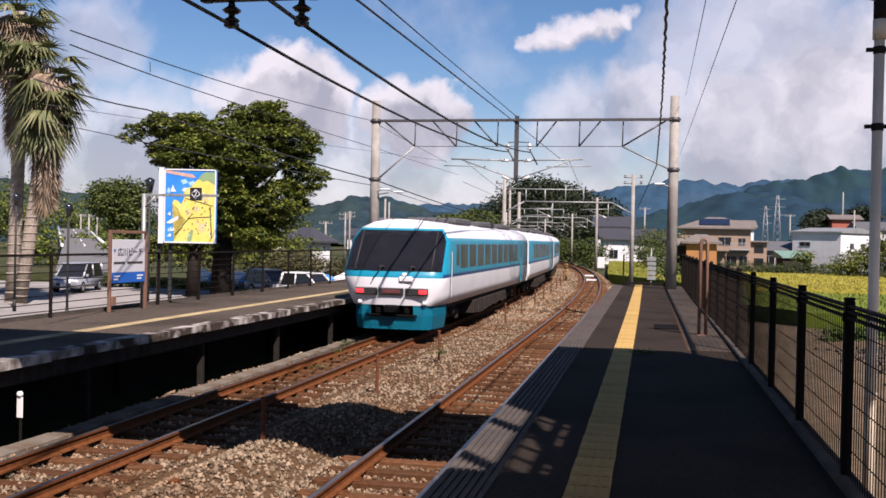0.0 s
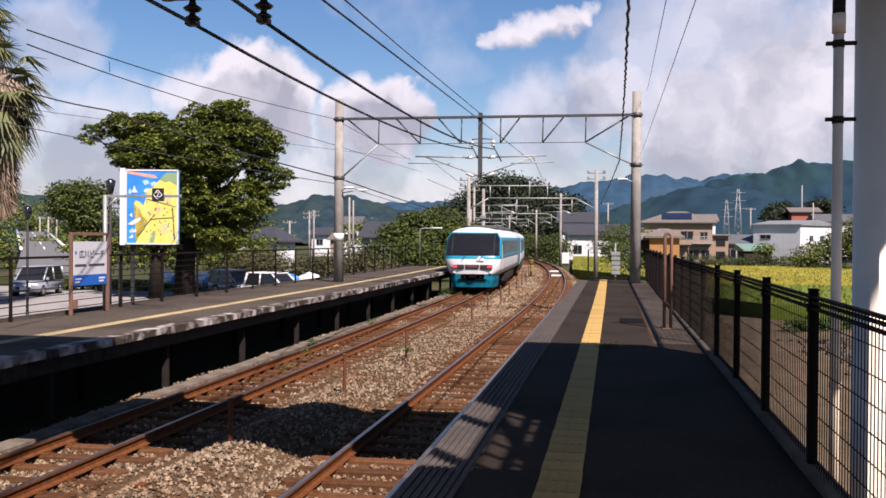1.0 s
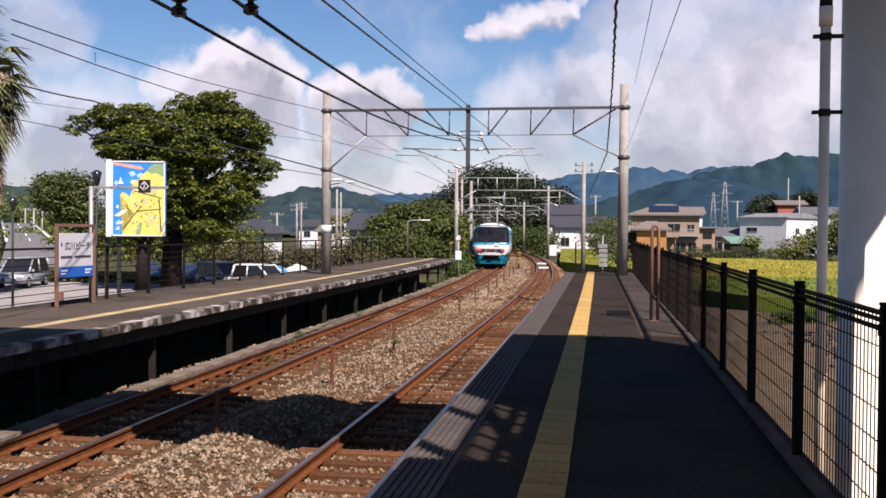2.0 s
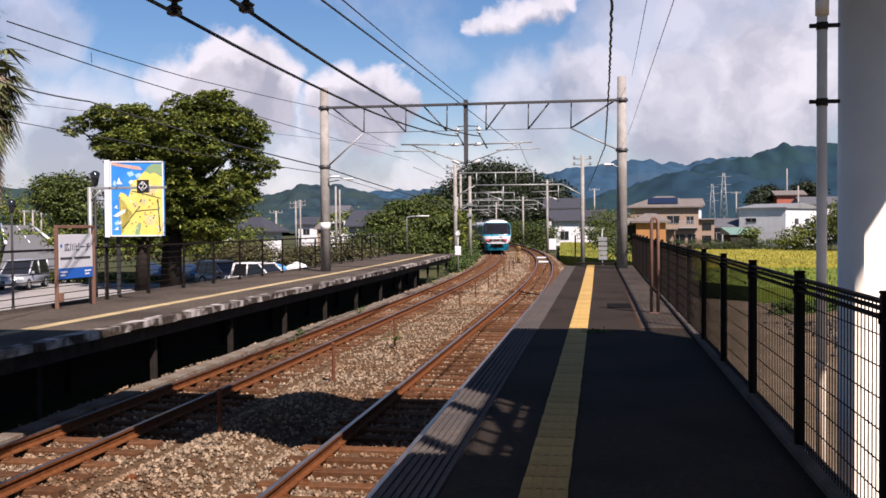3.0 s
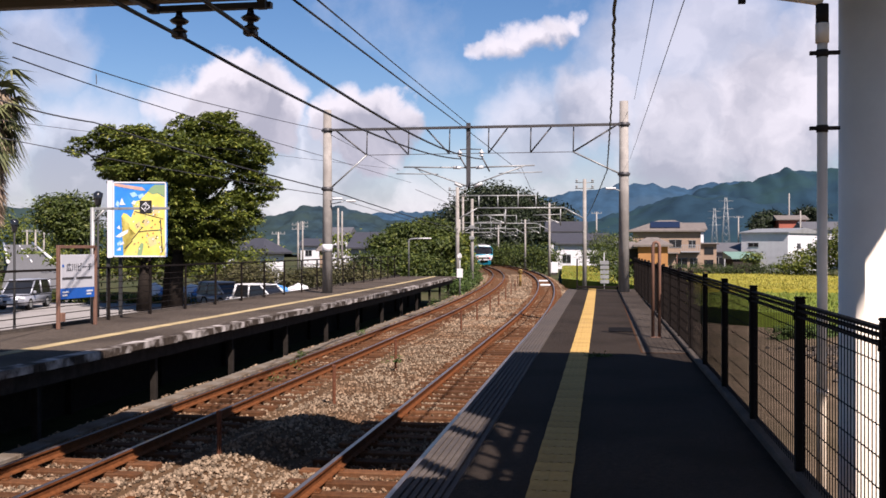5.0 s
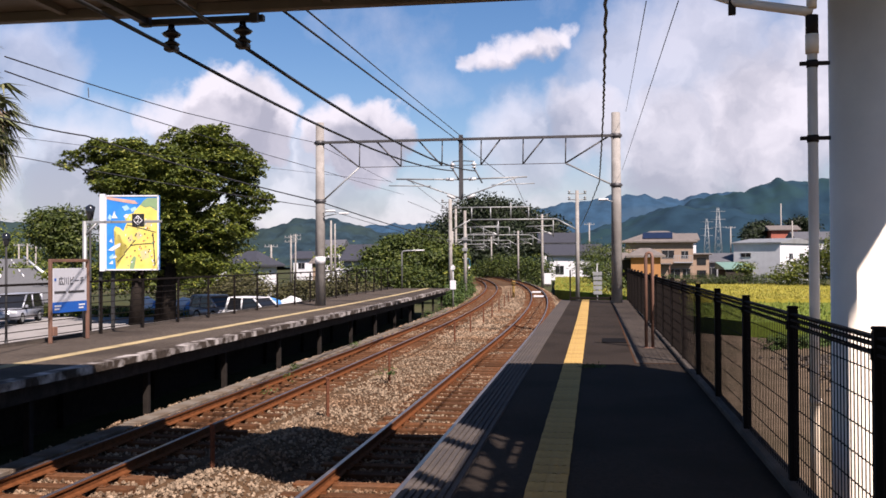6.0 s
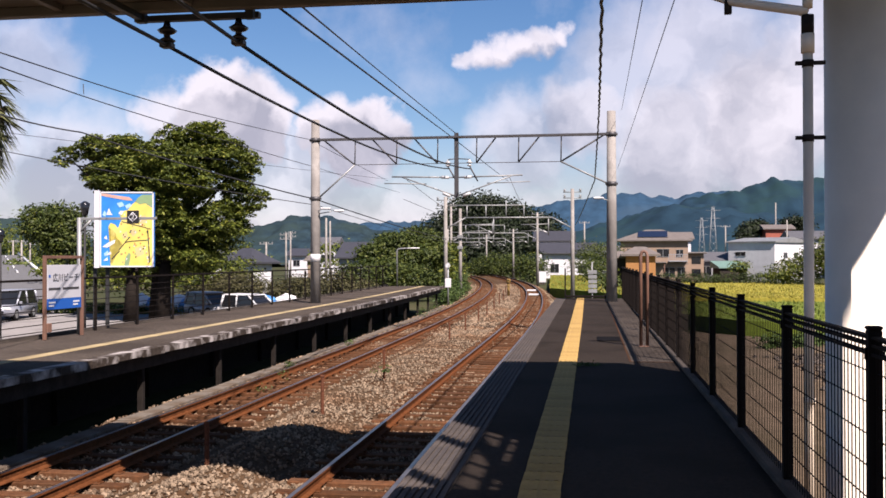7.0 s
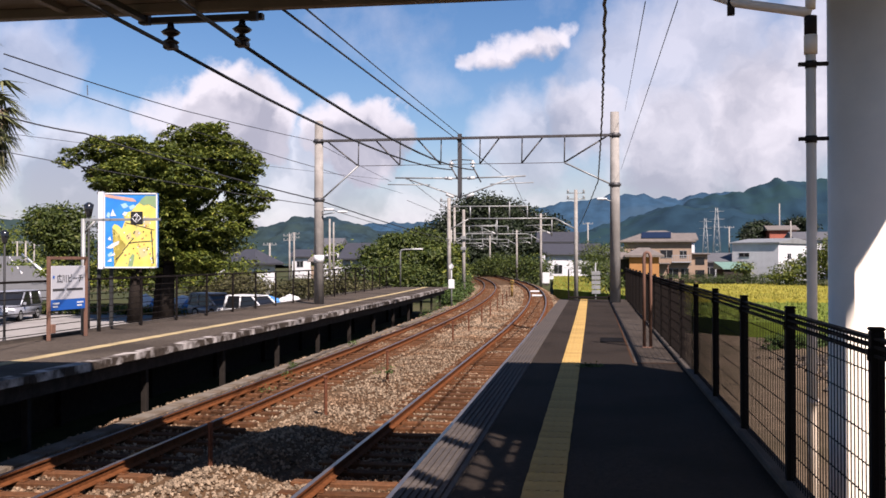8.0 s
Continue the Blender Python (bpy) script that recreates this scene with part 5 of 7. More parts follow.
# ---------------------------------------------------------------- buildings
def building(name, label, x, y, w, d, h, material, roof="hip", roof_h=1.4, roof_mat=None, rz=0.0, windows=(), eave=0.5, category="house", z=-1.75, solar=False):
    """Walls, roof and windows; the front faces -y. windows: (x, z, width, height, 'f' front, 'l' or 'r' side)."""
    b = thing(name, label, category, x, y, z, rz)
    bm = bmesh.new()
    box(bm, -w / 2, 0, 0, w / 2, d, h, 0.02)
    part("wall", bm, material, b)
    bm = bmesh.new()
    x0, x1, y0, y1 = -w / 2 - eave, w / 2 + eave, -eave, d + eave
    if roof == "flat":
        box(bm, x0, y0, h, x1, y1, h + 0.25, 0.05)
    else:
        base = [bm.verts.new(p) for p in ((x0, y0, h), (x1, y0, h), (x1, y1, h), (x0, y1, h))]
        rim = [bm.verts.new(p) for p in ((x0, y0, h + 0.18), (x1, y0, h + 0.18), (x1, y1, h + 0.18), (x0, y1, h + 0.18))]
        ins = min(w, d) * 0.5 if roof == "hip" else 0.0
        if roof == "lean":
            top = [bm.verts.new(p) for p in ((x0, y1, h + roof_h), (x1, y1, h + roof_h))]
        else:
            top = [bm.verts.new(p) for p in ((x0 + ins, d / 2, h + 0.18 + roof_h), (x1 - ins, d / 2, h + 0.18 + roof_h))]
        bm.faces.new(base[::-1])
        for k in range(4):
            bm.faces.new((base[k], base[(k + 1) % 4], rim[(k + 1) % 4], rim[k]))
        bm.faces.new((rim[0], rim[1], top[1], top[0]))
        bm.faces.new((rim[2], rim[3], top[0], top[1]))
        bm.faces.new((rim[1], rim[2], top[1]))
        bm.faces.new((rim[3], rim[0], top[0]))
        bmesh.ops.recalc_face_normals(bm, faces=bm.faces[:])
    cover = part("roof", bm, roof_mat or ROOF_GREY, b)
    if solar:
        bm = bmesh.new()
        tilt = math.degrees(math.atan2(roof_h, d / 2 + eave))
        box(bm, -w * 0.24, 0.9, 0, w * 0.20, d / 2 - 0.3, 0.06, m=pose(0, -eave, h + 0.25, tilt, 0, 0))
        part("solar_panel", bm, SOLAR, cover, "dark solar panels on the roof")
    for wx, wz, ww, wh, side in windows:
        bm = bmesh.new()
        if side == "f":
            m = pose(wx, 0, wz)
        elif side == "l":
            m = pose(-w / 2, wx, wz, 0, 0, -90)
        else:
            m = pose(w / 2, wx, wz, 0, 0, 90)
        box(bm, -ww / 2, -0.03, 0, ww / 2, 0.05, wh, m=m)
        win = part("window", bm, GLASS_DARK, b)
        bm = bmesh.new()
        for a, c in (((-ww / 2 - 0.06, -0.05), (ww / 2 + 0.06, 0.0)), ((-ww / 2 - 0.06, wh), (ww / 2 + 0.06, wh + 0.05))):
            box(bm, a[0], -0.06, a[1], c[0], 0.02, c[1], m=m)
        box(bm, -0.03, -0.05, 0, 0.03, 0.0, wh, m=m)
        part("frame", bm, GALV, win)
    return b


def utility_pole(p, top, arms=1, r=0.14, label="concrete utility pole with cross-arms"):
    t = thing("utility_pole", label, "utility pole", group="distant poles")
    bm = bmesh.new()
    rod(bm, (p[0], p[1], -1.75), (p[0], p[1], top), r * 1.2, r * 0.8, 8)
    part("pole", bm, POLE_CONCRETE, t)
    for k in range(arms):
        z = top - 0.3 - 0.6 * k
        bm = bmesh.new()
        box(bm, p[0] - 0.9, p[1] - 0.06, z, p[0] + 0.9, p[1] + 0.06, z + 0.1)
        for dx in (-0.8, -0.3, 0.3, 0.8):
            box(bm, p[0] + dx - 0.06, p[1] - 0.06, z + 0.1, p[0] + dx + 0.06, p[1] + 0.06, z + 0.32, 0.02)
        part("cross_arm", bm, GALV, t)
    return t


def pylon(p, top, w):
    t = thing("pylon", "distant lattice power pylon", "pylon", group="distant pylons")
    bm = bmesh.new()
    for sx in (-1, 1):
        for sy in (-1, 1):
            rod(bm, (p[0] + sx * w, p[1] + sy * w, -1.75), (p[0] + sx * w * 0.2, p[1] + sy * w * 0.2, top), 0.08, n=4)
    n = 9
    for k in range(n):
        u, v = k / n, (k + 1) / n
        a, b = w * (1 - 0.8 * u), w * (1 - 0.8 * v)
        za, zb = -1.75 + (top + 1.75) * u, -1.75 + (top + 1.75) * v
        rod(bm, (p[0] - a, p[1] - a, za), (p[0] + b, p[1] - b, zb), 0.05, n=4)
        rod(bm, (p[0] + a, p[1] - a, za), (p[0] - b, p[1] - b, zb), 0.05, n=4)
    part("mast", bm, GALV, t)
    for k in range(3):
        z = top - 1.2 - 2.6 * k
        bm = bmesh.new()
        rod(bm, (p[0] - 2.4, p[1], z), (p[0] + 2.4, p[1], z), 0.08, n=4)
        part("cross_arm", bm, GALV, t)
    return t


# ---------------------------------------------------------------- signs, lamps, street furniture
def text_bar(bm, x, z, w, h):
    box(bm, x, -0.008, z, x + w, -0.002, z + h)


def flat_shape(name, outline, material, parent, y, label=""):
    bm = bmesh.new()
    front = [bm.verts.new((x, y, z)) for x, z in outline]
    back = [bm.verts.new((x, y + 0.004, z)) for x, z in outline]
    bm.faces.new(front)
    for k in range(len(outline)):
        j = (k + 1) % len(outline)
        bm.faces.new((front[k], front[j], back[j], back[k]))
    bmesh.ops.triangulate(bm, faces=bm.faces[:])
    bmesh.ops.recalc_face_normals(bm, faces=bm.faces[:])
    return part(name, bm, material, parent, label)


def map_sign():
    """The large painted map on two black posts behind the platform, sized and placed to fit the camera's view."""
    w, h = 1.56, 2.22
    s = thing("map_sign", "large blue and yellow painted map board on black posts", "sign", -13.50, 27.0, 0, 12)
    bm = bmesh.new()
    box(bm, -w / 2, 0.0, 1.43, w / 2, 0.16, 1.43 + h, 0.01)
    part("board", bm, MAP_BLUE, s)
    bm = bmesh.new()
    for a in ((-w / 2, 1.43, -w / 2 + 0.04, 1.43 + h), (w / 2 - 0.04, 1.43, w / 2, 1.43 + h), (-w / 2, 1.43, w / 2, 1.47), (-w / 2, 1.39 + h, w / 2, 1.43 + h)):
        box(bm, a[0], -0.02, a[1], a[2], -0.001, a[3])
    box(bm, -w / 2 - 0.17, 0.02, 1.41, -w / 2 - 0.02, 0.14, 1.47 + h)
    part("frame", bm, SIGN_WHITE, s, "pale frame with a broad side")

    def at(u, v):
        return (-w / 2 + 0.04 + (w - 0.08) * u, 1.43 + h - 0.04 - (h - 0.08) * v)

    land = [(0.18, 1), (0.24, 0.93), (0.31, 0.83), (0.36, 0.76), (0.42, 0.70), (0.37, 0.66), (0.30, 0.62), (0.28, 0.55), (0.20, 0.50), (0.14, 0.46), (0.18, 0.41),
            (0.26, 0.43), (0.33, 0.48), (0.36, 0.42), (0.40, 0.36), (0.36, 0.30), (0.42, 0.25), (0.52, 0.23), (0.58, 0.17), (0.66, 0.12), (0.76, 0.16), (0.86, 0.14),
            (1, 0.20), (1, 1)]
    flat_shape("land", [at(u, v) for u, v in land], MAP_YELLOW, s, -0.006, "yellow land area")
    flat_shape("band", [at(u, v) for u, v in ((0.0, 0.035), (0.10, 0.05), (0.5, 0.10), (0.62, 0.10), (0.55, 0.055), (0.2, 0.02), (0.0, 0.0))], mat("map_pink", (0.75, 0.45, 0.36), 0.5), s, -0.006)
    flat_shape("hills", [at(u, v) for u, v in ((0.66, 0.115), (0.72, 0.06), (0.8, 0.02), (1, 0.02), (1, 0.19), (0.86, 0.135), (0.76, 0.155))], MAP_GREEN, s, -0.008)
    flat_shape("valley", [at(u, v) for u, v in ((0.45, 1), (0.48, 0.88), (0.54, 0.82), (0.58, 0.84), (0.56, 0.93), (0.54, 1))], MAP_GREEN, s, -0.010)
    for pts in (((0.10, 0.30), (0.15, 0.20), (0.18, 0.26), (0.22, 0.30)), ((0.02, 0.74), (0.14, 0.68), (0.28, 0.64), (0.26, 0.69), (0.12, 0.75)), ((0.05, 0.62), (0.1, 0.58), (0.12, 0.64)),
                ((0.1, 0.86), (0.18, 0.80), (0.2, 0.84)), ((0.04, 0.93), (0.12, 0.88), (0.13, 0.93)), ((0.33, 0.28), (0.38, 0.24), (0.44, 0.25), (0.4, 0.30))):
        flat_shape("wave", [at(u, v) for u, v in pts], SIGN_WHITE, s, -0.010)
    for pts in (((0.40, 0.385), (0.6, 0.42), (0.97, 0.49), (0.97, 0.50), (0.6, 0.432), (0.40, 0.397)), ((0.34, 0.78), (0.47, 0.67), (0.6, 0.655), (0.93, 0.64), (0.93, 0.652), (0.6, 0.667), (0.48, 0.682), (0.35, 0.79)),
                ((0.46, 0.67), (0.56, 0.60), (0.575, 0.605), (0.47, 0.68)), ((0.90, 0.50), (0.92, 0.5), (0.96, 0.95), (0.94, 0.95)), ((0.2, 0.9), (0.36, 0.79), (0.365, 0.80), (0.21, 0.915))):
        flat_shape("road", [at(u, v) for u, v in pts], INK, s, -0.012)
    rng = random.Random(12)
    # outlying shores and the pale shallows round them
    for pts in (((0.02, 0.30), (0.06, 0.24), (0.10, 0.27), (0.08, 0.33)), ((0.30, 0.14), (0.40, 0.12), (0.46, 0.17), (0.36, 0.20)), ((0.05, 0.83), (0.13, 0.79), (0.15, 0.83), (0.07, 0.87)),
                ((0.46, 0.17), (0.56, 0.14), (0.60, 0.17), (0.50, 0.22))):
        flat_shape("shallow", [at(u, v) for u, v in pts], MAP_PALE, s, -0.008)
    for pts in (((0.55, 0.52), (0.64, 0.48), (0.72, 0.54), (0.62, 0.60)), ((0.72, 0.34), (0.86, 0.30), (0.90, 0.40), (0.76, 0.43)), ((0.66, 0.76), (0.80, 0.72), (0.84, 0.84), (0.70, 0.88)),
                ((0.40, 0.58), (0.50, 0.52), (0.52, 0.60), (0.44, 0.64))):
        flat_shape("district", [at(u, v) for u, v in pts], MAP_SAND, s, -0.008)
    for k in range(70):
        u, v = rng.uniform(0.36, 0.93), rng.uniform(0.28, 0.95)
        flat_shape("mark", [at(u, v), at(u + 0.026, v), at(u + 0.022, v + 0.018), at(u + 0.004, v + 0.022)], rng.choice([MAP_RED, INK, SIGN_WHITE, MAP_GREEN]), s, -0.014)
    for x in (-0.62, -0.98):
        bm = bmesh.new()
        box(bm, x - 0.05, 0.17, -1.75, x + 0.05, 0.27, 3.6 if x > -0.7 else 2.2, 0.01)
        part("post", bm, BLACK, s)
    return s


def name_board():
    """The station's name board stands along the back of the platform, facing the line."""
    s = thing("name_board", "station name board in a brown steel frame", "sign", -11.87, 20.70, L_TOP, 86)
    half, top = 0.71, 1.87
    for x in (-half, half):
        bm = bmesh.new()
        box(bm, x - 0.035, -0.035, 0, x + 0.035, 0.035, top, 0.006)
        part("post", bm, BROWN_STEEL, s)
    bm = bmesh.new()
    box(bm, -half + 0.035, -0.03, top - 0.07, half - 0.035, 0.03, top, 0.006)
    part("top_bar", bm, BROWN_STEEL, s)
    bm = bmesh.new()
    box(bm, -0.64, -0.025, 0.90, 0.64, 0.025, 1.66, 0.005)
    board = part("board", bm, BOARD_WHITE_DIM, s, "white board with dark lettering")
    bm = bmesh.new()
    box(bm, -0.64, -0.027, 0.66, 0.64, 0.027, 0.897, 0.004)
    strip = part("blue_strip", bm, SIGN_BLUE, s, "blue strip with small white lettering")
    curve = bpy.data.curves.new("lettering", "FONT")
    curve.body, curve.size, curve.extrude, curve.align_x, curve.align_y = "\u5e83\u5ddd\u30d3\u30fc\u30c1", 0.20, 0.003, "CENTER", "CENTER"
    name = new("lettering", curve)
    name.data.materials.append(INK)
    name.parent = board
    name.matrix_local = pose(0.04, -0.03, 1.36, 90, 0, 0)
    bm = bmesh.new()
    text_bar(bm, -0.60, 1.38, 0.06, 0.06)
    m = Matrix.Translation((0, -0.024, 0))
    bmesh.ops.transform(bm, matrix=m, verts=bm.verts[:])
    part("mark", bm, SIGN_BLUE, board)
    for x, w in ((-0.60, 0.42), (-0.08, 0.62)):
        bm = bmesh.new()
        text_bar(bm, x, 1.10, w, 0.05)
        bmesh.ops.transform(bm, matrix=m, verts=bm.verts[:])
        part("text_line", bm, DULL_STEEL, board)
    for x, z, w in ((-0.60, 0.80, 0.24), (-0.60, 0.73, 0.18), (0.32, 0.80, 0.24), (0.32, 0.73, 0.18)):
        bm = bmesh.new()
        text_bar(bm, x, z, w, 0.035)
        bmesh.ops.transform(bm, matrix=Matrix.Translation((0, -0.026, 0)), verts=bm.verts[:])
        part("text_line", bm, SIGN_WHITE, strip)
    bm = bmesh.new()
    box(bm, -half + 0.04, -0.05, 0.16, -half + 0.20, 0.05, 0.36, 0.01)
    part("junction_box", bm, BROWN_STEEL, s)
    return s


def stop_marker():
    """A grey pole with a long arm that carries the black stop plate with a 2."""
    s = thing("stop_marker", "grey steel pole with an arm and a black plate", "sign")
    x, y = -12.05, 21.7
    bm = bmesh.new()
    rod(bm, (x, y, L_TOP), (x, y, 2.66), 0.055, n=10)
    part("pole", bm, GALV, s)
    bm = bmesh.new()
    box(bm, x, y - 0.03, 2.60, x + 1.95, y + 0.03, 2.66, 0.005)
    tube(bm, [(x, y, 2.30), (x + 0.30, y, 2.60)], 0.03, 6)
    part("arm", bm, GALV, s)
    px, pz = x + 1.38, 2.66
    bm = bmesh.new()
    box(bm, px - 0.15, y - 0.055, pz - 0.155, px + 0.15, y - 0.032, pz + 0.155, 0.004)
    plate = part("plate", bm, BLACK, s, "black plate with a white diamond")
    bm = bmesh.new()
    for k in range(4):
        a, b = math.pi / 2 * k, math.pi / 2 * (k + 1)
        rod(bm, (px + 0.11 * math.cos(a), y - 0.06, pz + 0.11 * math.sin(a)), (px + 0.11 * math.cos(b), y - 0.06, pz + 0.11 * math.sin(b)), 0.010, n=4)
    part("diamond", bm, SIGN_WHITE, plate)
    curve = bpy.data.curves.new("digit", "FONT")
    curve.body, curve.size, curve.extrude, curve.align_x, curve.align_y = "2", 0.17, 0.003, "CENTER", "CENTER"
    digit = new("digit", curve)
    digit.data.materials.append(SIGN_WHITE)
    digit.parent = plate
    digit.matrix_local = pose(px, y - 0.062, pz, 90, 0, 0)
    return s


def street_lamp(x, y, z, top, label="black street lamp with a square lantern"):
    s = thing("street_lamp", label, "street lamp", group="street lamps")
    bm = bmesh.new()
    rod(bm, (x, y, z), (x, y, top - 0.4), 0.05, 0.04, 8)
    rod(bm, (x, y, z), (x, y, z + 0.5), 0.08, 0.06, 8)
    part("pole", bm, BLACK, s)
    bm = bmesh.new()
    lathe(bm, x, y, [(0.10, top - 0.4), (0.19, top), (0.05, top + 0.08)], 4)
    part("lantern", bm, GLASS_DARK, s)
    bm = bmesh.new()
    lathe(bm, x, y, [(0.08, top - 0.36), (0.12, top - 0.1)], 6)
    part("bulb", bm, LAMP_WHITE, s)
    return s


def platform_lamp():
    s = thing("platform_lamp", "slim grey lamp post with a long arm", "lamp")
    p = on_line(-11.6, 61.0)
    bm = bmesh.new()
    tube(bm, [(p.x, p.y, L_TOP), (p.x, p.y, 2.15), (p.x + 0.08, p.y, 2.27), (p.x + 0.3, p.y, 2.3), (p.x + 1.25, p.y, 2.33)], 0.05, 8)
    part("post", bm, GALV, s)
    bm = bmesh.new()
    box(bm, p.x + 0.9, p.y - 0.08, 2.28, p.x + 1.45, p.y + 0.08, 2.36, 0.02)
    part("head", bm, LAMP_WHITE, s)
    return s


def hoop_post():
    s = thing("hoop_post", "rusty brown steel hoop standing on the platform", "post")
    bm = bmesh.new()
    tube(bm, [(0.95, 18.75, 0), (0.95, 18.75, 1.72), (0.97, 18.75, 1.78), (1.01, 18.75, 1.80), (1.05, 18.75, 1.78), (1.07, 18.75, 1.72), (1.07, 18.75, 0)], 0.032, 8)
    part("hoop", bm, BROWN_STEEL, s, smooth=True)
    bm = bmesh.new()
    box(bm, 0.90, 18.70, 0, 1.12, 18.80, 0.02, 0.004)
    part("base_plate", bm, BROWN_STEEL, s)
    return s


def track_posts():
    for s, lat in ([(12.95, -5.27), (18.42, -5.15), (23.9, -5.10), (35.5, -5.12), (40.5, -5.15), (46.5, -5.2), (51.5, -5.2), (57, -5.2), (63, -5.2), (70, -5.2), (78, -5.2)]):
        p = on_line(lat, s)
        t = thing("track_post", "thin rusty iron stake between the tracks", "post", p.x, p.y, -1.56, group="stakes between the tracks")
        bm = bmesh.new()
        box(bm, -0.032, -0.010, 0, 0.032, 0.010, 0.96)
        box(bm, -0.010, -0.032, 0, 0.010, 0.032, 0.96)
        part("stake", bm, RUST_POST, t)
        bm = bmesh.new()
        box(bm, -0.036, -0.034, 0.93, 0.036, 0.034, 0.97, 0.006)
        part("cap", bm, RUST_POST, t)
    p = on_line(-5.3, 10.4)
    t = thing("stump", "short dark iron stump in the ballast", "post", p.x, p.y, -1.35)
    bm = bmesh.new()
    box(bm, -0.05, -0.05, 0, 0.05, 0.05, 0.2, 0.01)
    part("block", bm, RUST, t)


def end_rail():
    s = thing("end_rail", "dark steel rail closing the platform's end", "railing")
    for x, h in ((-1.02, 1.25), (0.62, 0.2)):
        bm = bmesh.new()
        box(bm, x - 0.03, P_END - 0.18, 0, x + 0.03, P_END - 0.12, h, 0.005)
        part("post", bm, FENCE, s)
    bm = bmesh.new()
    box(bm, -1.02, P_END - 0.18, 0.04, 0.95, P_END - 0.12, 0.12, 0.005)
    part("bar", bm, FENCE, s)
    w = thing("notice_rack", "small white louvred board on a thin post", "sign")
    bm = bmesh.new()
    rod(bm, (0.10, 46.0, -1.5), (0.10, 46.0, 1.5), 0.03, n=6)
    part("post", bm, GALV, w)
    for k in range(5):
        bm = bmesh.new()
        box(bm, -0.08, 45.94, 0.05 + 0.22 * k, 0.32, 45.97, 0.22 + 0.22 * k, 0.005)
        part("slat", bm, GALV, w)


def trackside():
    for s, lat, w, h in ((124.0, 0.45, 0.9, 1.25),):
        p = on_line(lat, s)
        b = thing("relay_box", "white trackside equipment box", "box", p.x, p.y, -1.7)
        bm = bmesh.new()
        box(bm, -w / 2, -0.3, 0.25, w / 2, 0.3, h + 0.4, 0.04)
        part("cabinet", bm, LAMP_WHITE, b)
        bm = bmesh.new()
        box(bm, -w / 2 + 0.1, -0.2, 0, w / 2 - 0.1, 0.2, 0.25)
        part("plinth", bm, CONCRETE, b)
    for s in (78.0, 88.0):
        p = on_line(RIGHT_TRACK, s)
        b = thing("white_slab", "white-painted slab between the rails", "slab", p.x, p.y, RAIL - 0.15, group="slabs between the rails")
        bm = bmesh.new()
        box(bm, -0.4, -0.5, 0, 0.4, 0.5, 0.12, 0.02)
        part("plate", bm, LAMP_WHITE, b)
    for k in range(3):
        p = on_line(-5.0, 78.0 + 1.5 * k)
        b = thing("bollard", "yellow-brown marker stake between the tracks", "post", p.x, p.y, -1.4, group="marker stakes")
        bm = bmesh.new()
        rod(bm, (0, 0, 0), (0, 0, 1.1), 0.09, n=8)
        rod(bm, (0, 0, 1.1), (0, 0, 1.35), 0.2, 0.12, n=8)
        part("stake", bm, mat("marker_ochre", (0.40, 0.25, 0.08), 0.8), b)
    p = on_line(L_EDGE + 0.1, L_END + 1.2)
    b = thing("white_board", "white board at the end of the far platform", "sign", p.x, p.y, -1.6)
    bm = bmesh.new()
    box(bm, -0.20, -0.03, 1.35, 0.20, 0.03, 1.95, 0.02)
    part("board", bm, LAMP_WHITE, b)
    bm = bmesh.new()
    rod(bm, (0, 0.06, 0), (0, 0.06, 3.0), 0.05, n=8)
    part("post", bm, GALV, b)
    bm = bmesh.new()
    rod(bm, (0, -0.02, 2.8), (0, -0.06, 2.8), 0.16, n=14)
    part("disc", bm, LAMP_WHITE, b)


def cable_trough():
    """A low row of concrete covers along the far track, on the platform's side."""
    t = thing("cable_trough", "pale concrete cable trough covers beside the track", "cable trough")
    bm = bmesh.new()
    box(bm, -0.17, -0.485, 0, 0.17, 0.485, 0.16, 0.012)
    cover = mesh_of("cover", bm, CONCRETE_PALE)
    rng = random.Random(61)
    for k in range(52):
        s = 8.5 + k
        p = on_line(-8.52, s, -1.47 + rng.uniform(-0.012, 0.012))
        ob = new("cover", cover)
        ob.parent = t
        ob.matrix_local = pose(p.x + rng.uniform(-0.01, 0.01), p.y, p.z, 0, rng.uniform(-1.5, 1.5), math.degrees(heading(s)) + rng.uniform(-0.8, 0.8))
    return t


def edge_marker():
    """A small white marker on a post under the far platform's edge."""
    m = thing("marker_plate", "small white marker plate under the platform edge", "sign", -8.70, 12.32, -1.75)
    bm = bmesh.new()
    box(bm, -0.015, 0.012, 0, 0.015, 0.04, 0.95)
    part("post", bm, FENCE, m)
    bm = bmesh.new()
    box(bm, -0.05, -0.01, 0.77, 0.05, 0.009, 1.07, 0.01)
    lathe(bm, 0, 0, [(0.03, 1.07), (0.05, 1.11), (0.03, 1.15)], 8)
    part("plate", bm, LAMP_WHITE, m)
    return m


